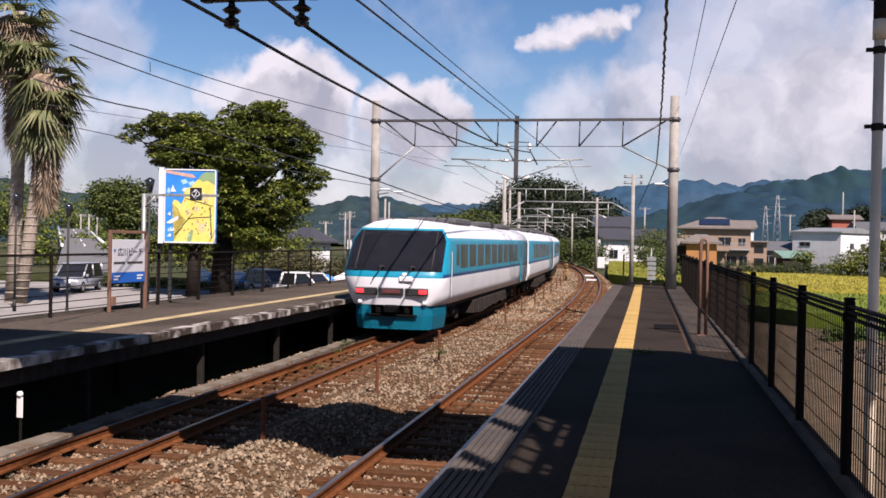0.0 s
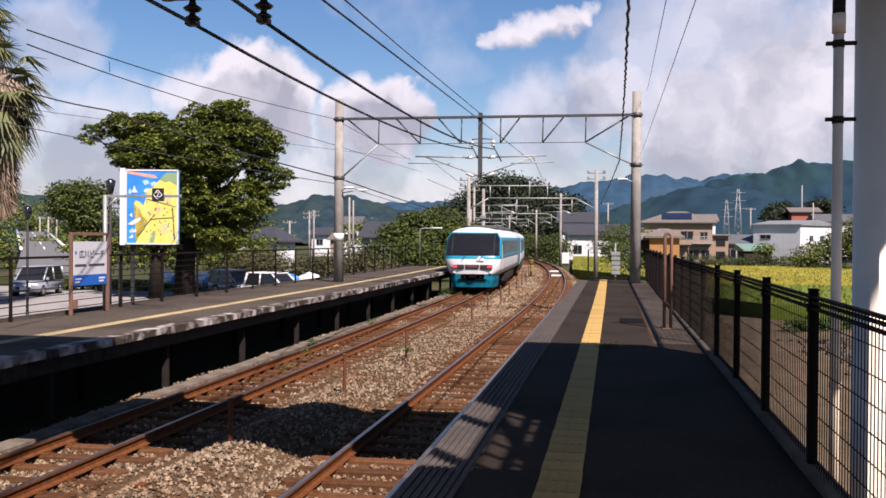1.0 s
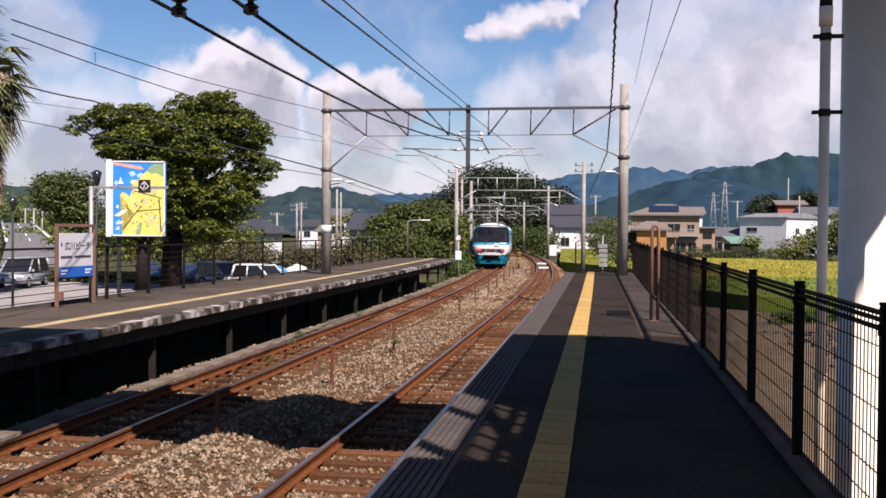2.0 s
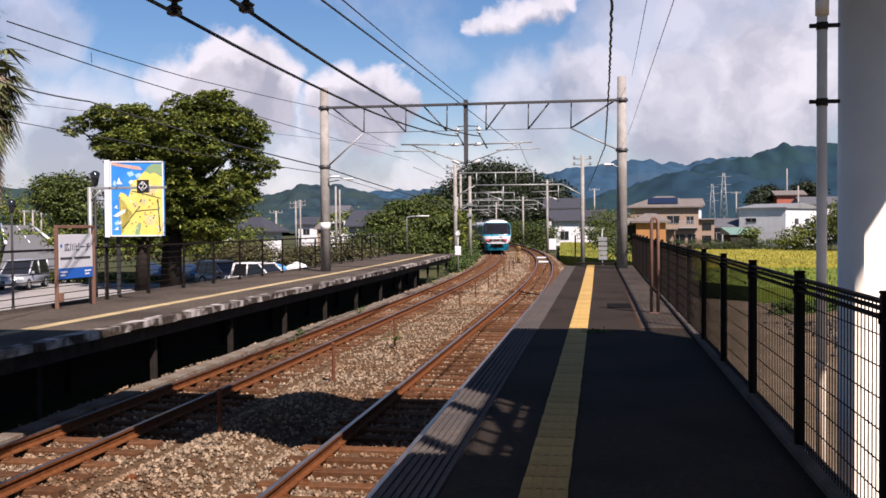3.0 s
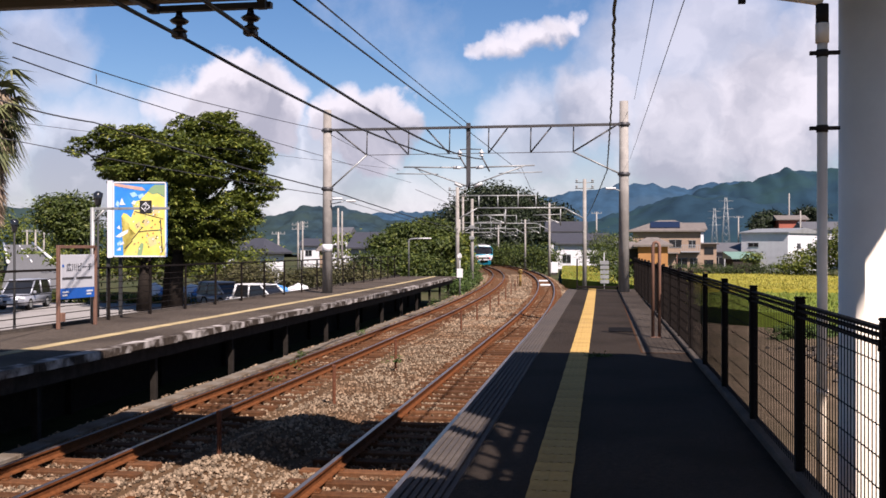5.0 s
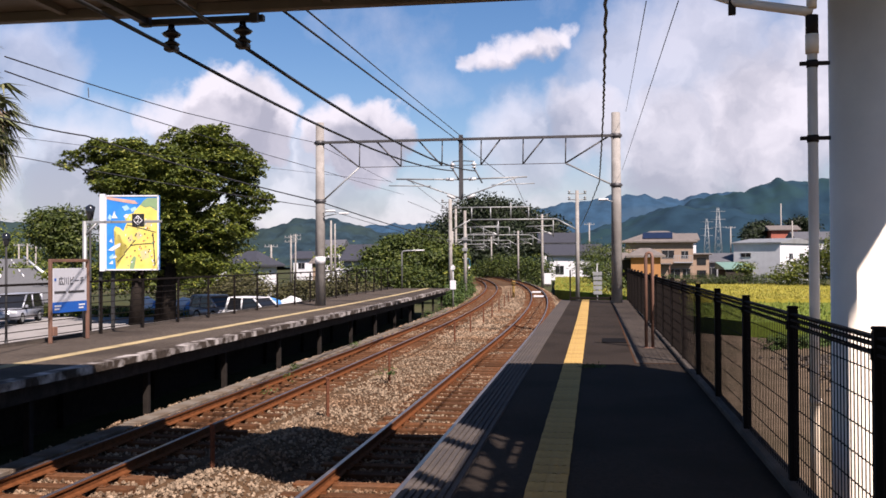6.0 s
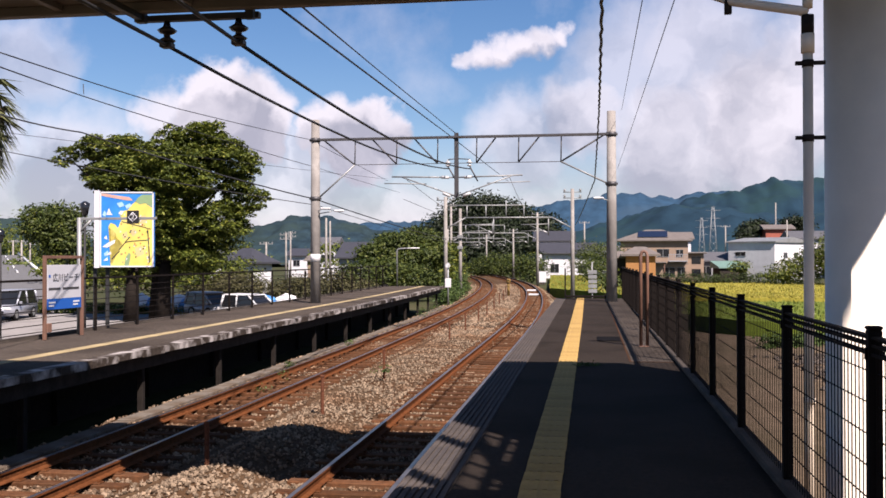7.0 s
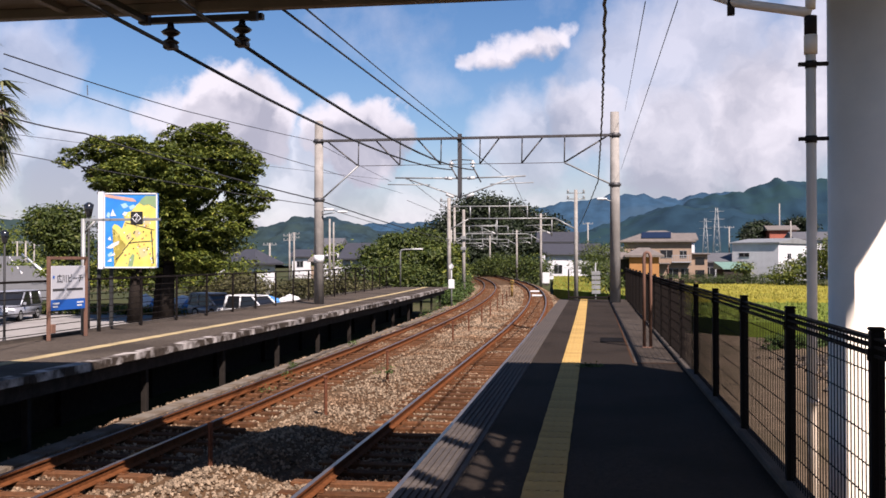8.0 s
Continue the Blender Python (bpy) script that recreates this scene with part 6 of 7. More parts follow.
# ---------------------------------------------------------------- vehicles
def car(name, label, x, y, rz, paint, length, width, height, hood, van=True):
    """A parked car, its nose towards -x: body, glasshouse, wheels, lamps."""
    c = thing(name, label, "car", x, y, -1.66, rz)
    w = width / 2
    low, waist = 0.25, height * 0.53
    side = [(0.0, low), (0.02, waist * 0.82), (hood * 0.2, waist * 0.92), (hood, waist), (length - 0.05, waist), (length, waist * 0.7), (length - 0.04, low)]
    bm = bmesh.new()
    a = [bm.verts.new((px, -w, pz)) for px, pz in side]
    b = [bm.verts.new((px, w, pz)) for px, pz in side]
    bm.faces.new(a)
    bm.faces.new(b[::-1])
    for k in range(len(side)):
        j = (k + 1) % len(side)
        bm.faces.new((a[j], a[k], b[k], b[j]))
    bmesh.ops.recalc_face_normals(bm, faces=bm.faces[:])
    bmesh.ops.bevel(bm, geom=bm.edges[:], offset=0.06, segments=2, affect="EDGES", clamp_overlap=True)
    part("body", bm, paint, c, smooth=True)
    bm = bmesh.new()
    glass = [(hood * 0.95, waist - 0.02), (hood + 0.75, height - 0.06), (length - (0.25 if van else 0.7), height - 0.06), (length - 0.06, waist - 0.02)]
    ga = [bm.verts.new((px, -w * (0.97 if pz < height * 0.8 else 0.86), pz)) for px, pz in glass]
    gb = [bm.verts.new((px, w * (0.97 if pz < height * 0.8 else 0.86), pz)) for px, pz in glass]
    bm.faces.new(ga)
    bm.faces.new(gb[::-1])
    for k in range(4):
        j = (k + 1) % 4
        bm.faces.new((ga[j], ga[k], gb[k], gb[j]))
    bmesh.ops.recalc_face_normals(bm, faces=bm.faces[:])
    part("glasshouse", bm, GLASS_DARK, c, "dark car glazing")
    bm = bmesh.new()
    r0, r1 = hood + 0.62, length - (0.22 if van else 0.66)
    box(bm, r0, -w * 0.88, height - 0.09, r1, w * 0.88, height, 0.04)
    part("roof", bm, paint, c)
    pillars = [(px, px, 0.98, 0.045) for px in (hood + 1.55, hood + 2.7) if px < length - 0.5]
    pillars += [(hood * 0.95, hood + 0.75, 0.97, 0.05), (length - 0.08, length - (0.26 if van else 0.7), 0.97, 0.07)]
    for lo, hi, wide, r in pillars:
        for s in (-1, 1):
            bm = bmesh.new()
            rod(bm, (lo, s * w * wide, waist), (hi, s * w * 0.872, height - 0.06), r, n=6)
            part("pillar", bm, paint, c)
    for px in (0.78, length - 0.75):
        for s in (-1, 1):
            bm = bmesh.new()
            rod(bm, (px, s * (w - 0.2), 0.31), (px, s * (w + 0.01), 0.31), 0.31, n=18)
            wheel = part("wheel", bm, TYRE, c)
            bm = bmesh.new()
            rod(bm, (px, s * (w - 0.02), 0.31), (px, s * (w + 0.025), 0.31), 0.20, n=14)
            part("rim", bm, GALV, wheel)
    for s in (-1, 1):
        bm = bmesh.new()
        box(bm, -0.02, s * w * 0.72 - 0.18, waist * 0.66, 0.14, s * w * 0.72 + 0.18, waist * 0.84, 0.03)
        part("headlight", bm, LAMP_WHITE, c)
    bm = bmesh.new()
    box(bm, -0.03, -0.4, waist * 0.5, 0.05, 0.4, waist * 0.62, 0.01)
    part("grille", bm, BLACK, c)
    bm = bmesh.new()
    box(bm, -0.04, -0.17, 0.36, 0.0, 0.17, 0.52)
    part("plate", bm, LAMP_WHITE, c)
    for s in (-1, 1):
        bm = bmesh.new()
        box(bm, hood + 0.2, min(s * w, s * (w + 0.16)), waist, hood + 0.32, max(s * w, s * (w + 0.16)), waist + 0.16, 0.03)
        part("mirror", bm, paint, c)
    return c

# ---------------------------------------------------------------- build
ground()
ballast()
right = right_platform()
left_platform()
right_fence()
left_fence()
footbridge()
drain_pipe()
bridge_hanger()
gantry_one()
far_gantry(74.3, -9.75, -0.05, 4.78, 6.40, 6.95, True)
far_gantry(117.5, -11.2, -0.75, 4.72, 8.2, 7.2)
far_gantry(153.5, -11.0, -0.6, 4.8, 6.3, 6.3)
far_gantry(190.0, -11.0, -0.6, 4.8, 6.3, 6.3)

TRAIN = [coach(True)]
middle = coach(False)
TRAIN.append(middle)
for k in range(4):
    TRAIN.append(copy_thing(middle, pose(0, 0, 0)))

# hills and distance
hill("mountain_far", "mountain range tinted blue for haze on the skyline", MOUNTAIN_FAR, 4300.0,
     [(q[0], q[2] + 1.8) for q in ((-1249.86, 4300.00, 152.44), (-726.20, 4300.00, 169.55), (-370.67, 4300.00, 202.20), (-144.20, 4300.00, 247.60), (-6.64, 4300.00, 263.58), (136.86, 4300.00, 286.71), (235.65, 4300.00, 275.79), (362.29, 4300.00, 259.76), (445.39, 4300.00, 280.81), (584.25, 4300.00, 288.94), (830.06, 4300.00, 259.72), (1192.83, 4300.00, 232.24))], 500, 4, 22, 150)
hill("mountain_range", "wooded mountains tinted blue-green for haze", MOUNTAIN, 2900.0,
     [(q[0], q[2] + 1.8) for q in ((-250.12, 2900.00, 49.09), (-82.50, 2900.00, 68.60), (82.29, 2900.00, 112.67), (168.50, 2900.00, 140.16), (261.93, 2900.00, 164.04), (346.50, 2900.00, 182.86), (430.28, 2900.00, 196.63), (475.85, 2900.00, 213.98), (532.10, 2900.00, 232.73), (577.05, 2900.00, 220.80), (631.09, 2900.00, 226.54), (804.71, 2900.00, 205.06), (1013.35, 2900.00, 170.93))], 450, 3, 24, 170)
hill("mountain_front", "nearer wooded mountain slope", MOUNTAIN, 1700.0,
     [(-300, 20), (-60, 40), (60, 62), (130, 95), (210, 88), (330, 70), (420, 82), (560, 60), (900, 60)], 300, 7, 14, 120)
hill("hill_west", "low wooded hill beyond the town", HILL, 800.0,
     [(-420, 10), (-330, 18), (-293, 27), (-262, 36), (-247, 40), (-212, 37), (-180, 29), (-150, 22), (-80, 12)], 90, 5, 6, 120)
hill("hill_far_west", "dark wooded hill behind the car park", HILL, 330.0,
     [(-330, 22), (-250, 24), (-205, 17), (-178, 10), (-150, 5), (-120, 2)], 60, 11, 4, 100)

# car park, road, path, fields
bm = bmesh.new()
slab(bm, [(-60, 20), (-12.6, 20), (-12.6, 62), (-30, 66), (-60, 66)], -1.76, -1.66)
tagged(part("car_park", bm, PAVING), "pale sunlit paving of the station car park", "paving", kind="structure")
bm = bmesh.new()
slab(bm, [(-60, 58), (-14, 58), (-14, 62), (-60, 63)], -1.658, -1.1)
verge = part("verge", bm, EARTH)
tagged(verge, "low grassy verge behind the car park", "verge", kind="structure")
bm = bmesh.new()
pts = [(-44.20, 66.00, -1.92), (-38.34, 66.00, -1.88), (-52.93, 88.00, 0.12), (-88.14, 140.00, 2.28), (-93.05, 140.00, 2.29), (-57.98, 88.00, 0.11)]
top = [bm.verts.new(p) for p in pts]
low = [bm.verts.new((p[0], p[1], -1.9)) for p in pts]
bm.faces.new((top[0], top[1], top[2], top[5]))
bm.faces.new(top[2:])
for k in range(6):
    j = (k + 1) % 6
    bm.faces.new((top[k], low[k], low[j], top[j]))
bmesh.ops.recalc_face_normals(bm, faces=bm.faces[:])
ramp = part("ramp_road", bm, ROAD)
tagged(ramp, "grey road ramp climbing away", "road", kind="structure")
bm = bmesh.new()
rod(bm, (-52.93, 88.00, 0.34), (-88.14, 140.00, 2.55), 0.16, n=6)
rod(bm, (-57.98, 88.00, 0.34), (-93.05, 140.00, 2.56), 0.16, n=6)
part("guard_rail", bm, LAMP_WHITE, ramp)
bm = bmesh.new()
for k in range(5):
    a, b = Vector((-55.64, 88.50, 0.22)), Vector((-89.89, 139.00, 2.37))
    rod(bm, a.lerp(b, 0.05 + 0.19 * k), a.lerp(b, 0.14 + 0.19 * k), 0.09, n=4)
part("centre_line", bm, LAMP_WHITE, ramp)
bm = bmesh.new()
slab(bm, [(P_FENCE + 0.1, -10), (16, -10), (16, 30), (11, 38), (5, 44), (P_FENCE + 0.1, 47)], -1.76, -1.62)
tagged(part("dirt_path", bm, DIRT), "dry dirt and gravel strip beside the platform", "path", kind="structure")
rice("rice_field", "green rice standing in a paddy", [(6.5, 43), (60, 30), (60, 62), (3.0, 62), (3.6, 50)], -1.02, (RICE, BLADE), 3, 24000)
rice("rice_field", "ripening yellow rice in a paddy", [(3.4, 66), (70, 66), (70, 104), (4.0, 104)], -0.95, (RICE_RIPE, BLADE_RIPE), 4, 20000)
rice("rice_field", "yellow-green rice field beyond the platform's end", [(-3.5, 86), (2.8, 70), (2.8, 150), (-6.0, 150)], -0.95, (RICE, BLADE_RIPE), 5, 6000)

# plants
LOBES = [(-20.7, 8.0, 1.4), (-22.3, 7.9, 1.15), (-18.95, 7.0, 1.3), (-21.16, 6.0, 1.9), (-23.0, 6.2, 1.6), (-18.9, 5.2, 1.3), (-19.5, 3.5, 1.4),
         (-21.49, 3.4, 1.7), (-23.51, 3.7, 1.4), (-26.5, 7.8, 1.0), (-27.9, 7.2, 0.55), (-25.2, 7.6, 1.15), (-26.7, 6.4, 1.05), (-24.6, 6.0, 1.5), (-25.4, 3.7, 1.2),
         (-22.79, 1.7, 1.2), (-20.51, 1.9, 1.2), (-24.77, 1.8, 1.1)]
layered_tree("broad dark green tree with several stems by the car park", [(-24.1, 48.6), (-23.15, 49.6), (-22.4, 48.8)], LOBES, 49.6, 1750, 64, 21, LEAF)
tree("light green young tree beside the lamp", (-33.2, 60.0, -1.65), [(-35.48, 60.00, 3.89) + (1.7,), (-36.90, 61.00, 4.31) + (1.0,), (-34.47, 60.00, 2.76) + (1.5,), (-34.47, 60.00, 4.45) + (1.2,)], 9000, 0.15, 22, LEAF_LIGHT, 0.12)
palm("tall fan palm with dead brown fronds", (-29.2, 40.4, -1.66), (-29.0, 40.4, 11.9), 31)
palm("fan palm with a thick trunk", (-28.2, 39.6, -1.66), (-26.9, 39.6, 9.2), 32)
tree("light green bushy trees past the platform fence", (-16.0, 84, -1.7), [(-15.94, 84.00, 2.98) + (1.5,), (-17.20, 84.00, 2.34) + (1.5,), (-18.73, 84.00, 1.99) + (1.5,), (-14.60, 85.00, 3.19) + (1.4,), (-13.76, 83.00, 1.83) + (1.5,), (-15.25, 83.00, 1.34) + (1.5,), (-16.79, 82.00, 0.72) + (1.5,), (-15.54, 86.00, 3.87) + (0.9,), (-18.13, 86.00, 3.37) + (0.9,)],
     26000, 0.17, 23, LEAF_LIGHT, 0.2, flat=0.65)
tree("dark tree beside the line", (-13.5, 92, -1.7), [(-14.43, 92.00, 2.12) + (1.7,), (-13.88, 92.00, 0.50) + (1.5,), (-14.06, 88.00, 0.29) + (1.5,)], 9000, 0.2, 24, LEAF, 0.2)
bushes("shrubs", "green shrubs along the back of the far platform", [(-17.37, 72.00, 0.32) + (1.5,), (-15.60, 74.00, 0.28) + (1.5,), (-13.73, 76.00, 0.03) + (1.5,)], 9000, 0.14, 25, LEAF_LIGHT)
bushes("weeds", "tall weeds at the end of the far platform", [on_line(-8.9, 64.5, -1.1)[:] + (0.6,), on_line(-9.0, 67, -1.0)[:] + (0.7,), on_line(-9.1, 70, -0.9)[:] + (0.8,), on_line(-9.4, 75, -0.8)[:] + (0.9,),
                                                                 on_line(-9.6, 82, -0.8)[:] + (1.0,), on_line(-9.9, 90, -0.7)[:] + (1.1,), on_line(-10.2, 100, -0.6)[:] + (1.2,)], 9000, 0.11, 26, WEED, 1.0)
bushes("thicket", "dark thicket inside the curve of the line", [on_line(-13.2, 112 + 9 * k, 0.8 + 0.10 * k)[:] + (2.5 + 0.12 * k,) for k in range(12)], 22000, 0.26, 27, LEAF, 0.9)
tree("wooded knoll of dark old trees behind the curve", (-26, 262, -1.7),
     [(-28.27, 258.00, 14.21) + (6.2,), (-37.41, 258.00, 11.25) + (5.0,), (-34.11, 262.00, 15.21) + (4.5,), (-22.58, 262.00, 13.59) + (5.2,), (-16.99, 258.00, 11.12) + (5.0,), (-11.68, 256.00, 10.27) + (4.0,), (-41.70, 256.00, 8.19) + (3.8,), (-9.44, 255.00, 8.01) + (3.0,),
      (-30.34, 250.00, 7.26) + (6.0,), (-21.55, 250.00, 6.49) + (6.0,), (-37.44, 248.00, 4.33) + (4.5,), (-12.86, 250.00, 5.01) + (4.5,), (-23.99, 245.00, 2.83) + (5.5,), (-32.50, 244.00, 2.13) + (4.5,)],
     34000, 0.5, 28, LEAF_WOOD, 0.5, category="wood")
bushes("hedge", "long clipped dark hedge across the fields", [(x, 112 + 0.5 * math.sin(x), -0.95) + (1.05,) for x in np.arange(7.0, 25.0, 0.9)], 15000, 0.11, 29, LEAF_HEDGE, 0.9)
bushes("shrubs", "tall green shrubs at the field's corner", [(18.84, 100.00, 0.21) + (1.2,), (20.34, 100.00, 0.65) + (1.6,), (22.04, 100.00, 1.32) + (1.9,), (18.14, 104.00, -0.32) + (0.7,), (18.44, 125.00, 0.53) + (1.0,), (24.08, 98.00, 2.08) + (2.5,), (27.16, 98.00, 2.35) + (2.8,)], 12000, 0.18, 30, LEAF)
bushes("shrubs", "low green shrubs by the platform's end", [(0.43, 75.00, 0.73) + (1.1,), (0.88, 62.00, 0.18) + (0.8,), (-0.53, 95.00, 1.02) + (1.5,), (1.36, 60.00, 0.23) + (0.7,), (1.88, 110.00, 1.86) + (2.0,), (0.34, 118.00, 2.21) + (2.0,)], 6000, 0.13, 33, LEAF_LIGHT)
bushes("shrubs", "bushes beside the outer track", [(-8.58, 150.00, 0.64) + (2.4,), (-11.94, 160.00, 0.57) + (2.4,), (-16.15, 170.00, 0.50) + (2.6,), (-19.18, 175.00, -0.05) + (2.2,), (-7.70, 128.00, -0.69) + (0.9,), (-23.63, 190.00, -0.75) + (2.0,)], 9000, 0.22, 34, LEAF_LIGHT)
bushes("hedge", "low dark hedge behind the parked cars", [(x, 55.6, -1.45, 0.42) for x in np.arange(-36.0, -17.0, 0.55)], 9000, 0.09, 39, LEAF, 0.8)
bushes("scrub", "olive-brown weedy bank behind the platform fence", [(x, 70.0 + 2.0 * math.sin(x * 1.3), -0.75 + 0.45 * math.sin(x * 0.9), 1.25) for x in np.arange(-29.0, -15.5, 0.8)], 26000, 0.12, 44, SCRUB, 0.85)
bushes("thicket", "dark undergrowth behind the car park", [(-35.88, 68.00, 0.78) + (1.8,), (-34.62, 70.00, 0.75) + (2.0,), (-32.33, 70.00, 0.76) + (2.0,), (-30.06, 70.00, 0.84) + (2.0,), (-28.61, 72.00, 0.73) + (1.8,), (-26.78, 72.00, 0.52) + (1.4,), (-37.69, 68.00, 0.78) + (1.6,)], 9000, 0.17, 41, LEAF, 0.8)
bushes("weeds", "dry grass and weeds on the dirt strip", [(6.5 + 0.5 * k, 37 + 0.4 * k, -1.5) + (0.45,) for k in range(8)], 3500, 0.08, 35, WEED, 0.8)
def rubble():
    """Broken stone and clods lying at the edge of the dirt strip."""
    rng = np.random.default_rng(51)
    base = np.array([(1, 0, 0), (-1, 0, 0), (0, 1, 0), (0, -1, 0), (0, 0, 1), (0, 0, -1)], float)
    tri = np.array([(0, 2, 4), (2, 1, 4), (1, 3, 4), (3, 0, 4), (2, 0, 5), (1, 2, 5), (3, 1, 5), (0, 3, 5)])
    verts, faces = [], []
    for i in range(900):
        u = rng.random()
        x, y = 6.2 + 5.0 * u + rng.normal() * 0.5, 24.5 + 9.0 * rng.random() + 2.5 * u
        turn = np.array(Euler(rng.uniform(0, 6.28, 3)).to_matrix())
        shape = base * rng.uniform(0.6, 1.25, (6, 1)) * rng.uniform(0.04, 0.13)
        verts.append(shape @ turn.T + np.array((x, y, -1.6)))
        faces.append(tri + 6 * i)
    return tagged(raw("rubble", np.concatenate(verts).tolist(), np.concatenate(faces).tolist(), CONCRETE), "grey broken stones beside the field", "stones", kind="stuff")


rubble()
tree("dark round trees behind the white building", (27.0, 190, -1.7), [(29.91, 190.00, 6.97) + (1.8,), (31.68, 192.00, 7.45) + (1.8,), (38.66, 195.00, 8.15) + (1.9,), (28.78, 188.00, 5.86) + (1.5,), (40.11, 195.00, 7.71) + (1.8,)], 9000, 0.32, 36, LEAF_WOOD, 0.3)
bushes("tree_line", "line of trees at the edge of the town", [(-109.26, 170.00, 4.78) + (4,), (-56.27, 84.00, -0.24) + (1.3,), (-48.49, 82.00, 0.07) + (1.2,), (-61.85, 90.00, 0.47) + (2.0,), (-69.17, 110.00, 0.35) + (1.6,), (-62.81, 105.00, 0.94) + (1.5,), (-64.69, 110.00, 1.94) + (1.8,), (-118.66, 170.00, 5.35) + (7,), (-98.45, 160.00, 2.57) + (4,), (-53.91, 150.00, 2.45) + (2.5,), (-38.08, 140.00, 1.96) + (3,), (10.95, 150.00, 2.34) + (2,), (-128.22, 170.00, 5.93) + (8,), (-54.76, 140.00, 2.83) + (3,), (-61.06, 140.00, 3.27) + (3,)], 16000, 0.32, 37, LEAF)
bushes("weeds", "small weeds in the ballast", [(-7.3, 22.6, -1.15, 0.16), (-7.0, 20.3, -1.15, 0.14), (-5.05, 23.7, -1.05, 0.15), (-5.4, 24.6, -1.2, 0.12), (-8.2, 26, -1.2, 0.15), (-8.3, 33, -1.2, 0.2), (-8.6, 50, -1.1, 0.35), (-8.8, 55, -1.1, 0.4)], 900, 0.035, 38, WEED)

bushes("moss", "tuft of moss beside the yellow tiles", [(-0.12, 15.3, 0.0, 0.12), (0.05, 15.4, 0.0, 0.10)], 300, 0.025, 42, WEED, 0.3, "stuff")

# buildings
W2 = [(-2.9, 3.6, 1.3, 1.0, "f"), (-1.1, 3.6, 1.3, 1.0, "f"), (1.2, 3.6, 1.6, 1.0, "f"), (3.4, 3.6, 0.9, 0.9, "f"), (2.0, 0.9, 1.5, 1.2, "f"), (3.6, 0.9, 1.0, 1.2, "f"), (-2.6, 0.8, 1.8, 1.6, "f"), (3, 3.6, 1.2, 1.0, "l")]
home = building("house", "beige two-storey house with a brown hipped roof", 8.6, 135, 9.0, 8.0, 5.7, BEIGE_WALL, "hip", 1.5, ROOF_BROWN, -4, W2, 0.6, solar=True)
bm = bmesh.new()
box(bm, -4.6, -1.1, 2.72, 1.6, 0.0, 2.90, 0.03)
part("awning", bm, ROOF_BROWN, home, "brown awning over the ground floor")
for px in (-4.4, -2.4, -0.4, 1.4):
    bm = bmesh.new()
    box(bm, px - 0.06, -1.0, 0.0, px + 0.06, -0.88, 2.72)
    part("porch_post", bm, BROWN_STEEL, home)
bm = bmesh.new()
box(bm, 1.9, -0.9, 2.9, 4.4, -0.003, 3.05, 0.02)
for k in range(9):
    box(bm, 1.92 + 0.3 * k, -0.9, 3.05, 1.98 + 0.3 * k, -0.84, 3.85)
box(bm, 1.9, -0.92, 3.85, 4.4, -0.82, 3.93)
part("balcony", bm, GREY_WALL, home, "grey balcony with an upright railing")
bm = bmesh.new()
box(bm, 4.503, 1.2, 0.0, 6.6, 7.0, 4.0, 0.02)
part("wing", bm, BEIGE_WALL, home)
bm = bmesh.new()
box(bm, 4.4, 0.7, 4.0, 7.0, 7.4, 4.18, 0.04)
part("wing_roof", bm, ROOF_BROWN, home)
for wz in (0.9, 2.6):
    bm = bmesh.new()
    box(bm, 5.0, 1.16, wz, 6.2, 1.22, wz + 1.0)
    part("window", bm, GLASS_DARK, home)
bm = bmesh.new()
box(bm, -4.505, -0.012, 2.55, 4.505, -0.003, 2.70)
part("belt", bm, ROOF_BROWN, home, "dark belt between the storeys")
building("house", "white house with a pale flat roof behind the beige house", 12.0, 150, 6.0, 6.0, 6.2, WHITE_WALL, "gable", 1.0, ROOF_BROWN, 0, [(1.5, 3.6, 1.2, 1.0, "f")])
building("hut", "orange rendered hut with a grey roof", 4.65, 92, 2.7, 2.6, 3.6, ORANGE_WALL, "hip", 0.7, ROOF_BROWN, 0, (), 0.45, "hut")
building("shed", "dark timber lean-to beside the orange hut", 2.75, 93, 1.2, 2.0, 3.4, T_UNDER, "hip", 0.5, ROOF_BROWN, 0, (), 0.3, "shed")
building("warehouse", "white warehouse with a shallow metal roof", 22.0, 139.2, 7.0, 9.4, 5.5, WHITE_WALL, "gable", 0.6, GALV, -38, [(-1.6, 3.7, 1.5, 0.5, "f"), (3, 3.4, 1.0, 0.7, "r"), (6, 3.4, 1.0, 0.7, "r")], 0.25, "warehouse")
building("house", "red-walled house behind the warehouse", 34.2, 185, 4.7, 6.0, 8.6, RED_WALL, "gable", 0.8, ROOF_BROWN, 0, [(-1.5, 6.2, 1.4, 0.9, "f"), (1.2, 6.2, 1.4, 0.9, "f")])
building("house", "low farmhouse with a grey tiled roof", 17.2, 142, 5.5, 5.0, 2.9, GREY_WALL, "gable", 1.2, ROOF_GREY, 12, [(-1, 1.0, 1.6, 1.2, "f")], 0.6)
building("shed", "shed with a green sheet roof", 19.2, 136, 3.6, 3.4, 2.0, T_UNDER, "lean", 1.0, mat("green_sheet", (0.20, 0.34, 0.28), 0.6), 10, (), 0.3, "shed")
building("house", "house with dark tiled roof and white wall by the car park", -34.6, 92, 3.4, 3.6, 2.9, WHITE_WALL, "hip", 1.4, ROOF_DARK, -18, [(-0.6, 1.2, 0.8, 1.0, "f"), (0.7, 1.2, 0.7, 1.0, "f")], 0.6)
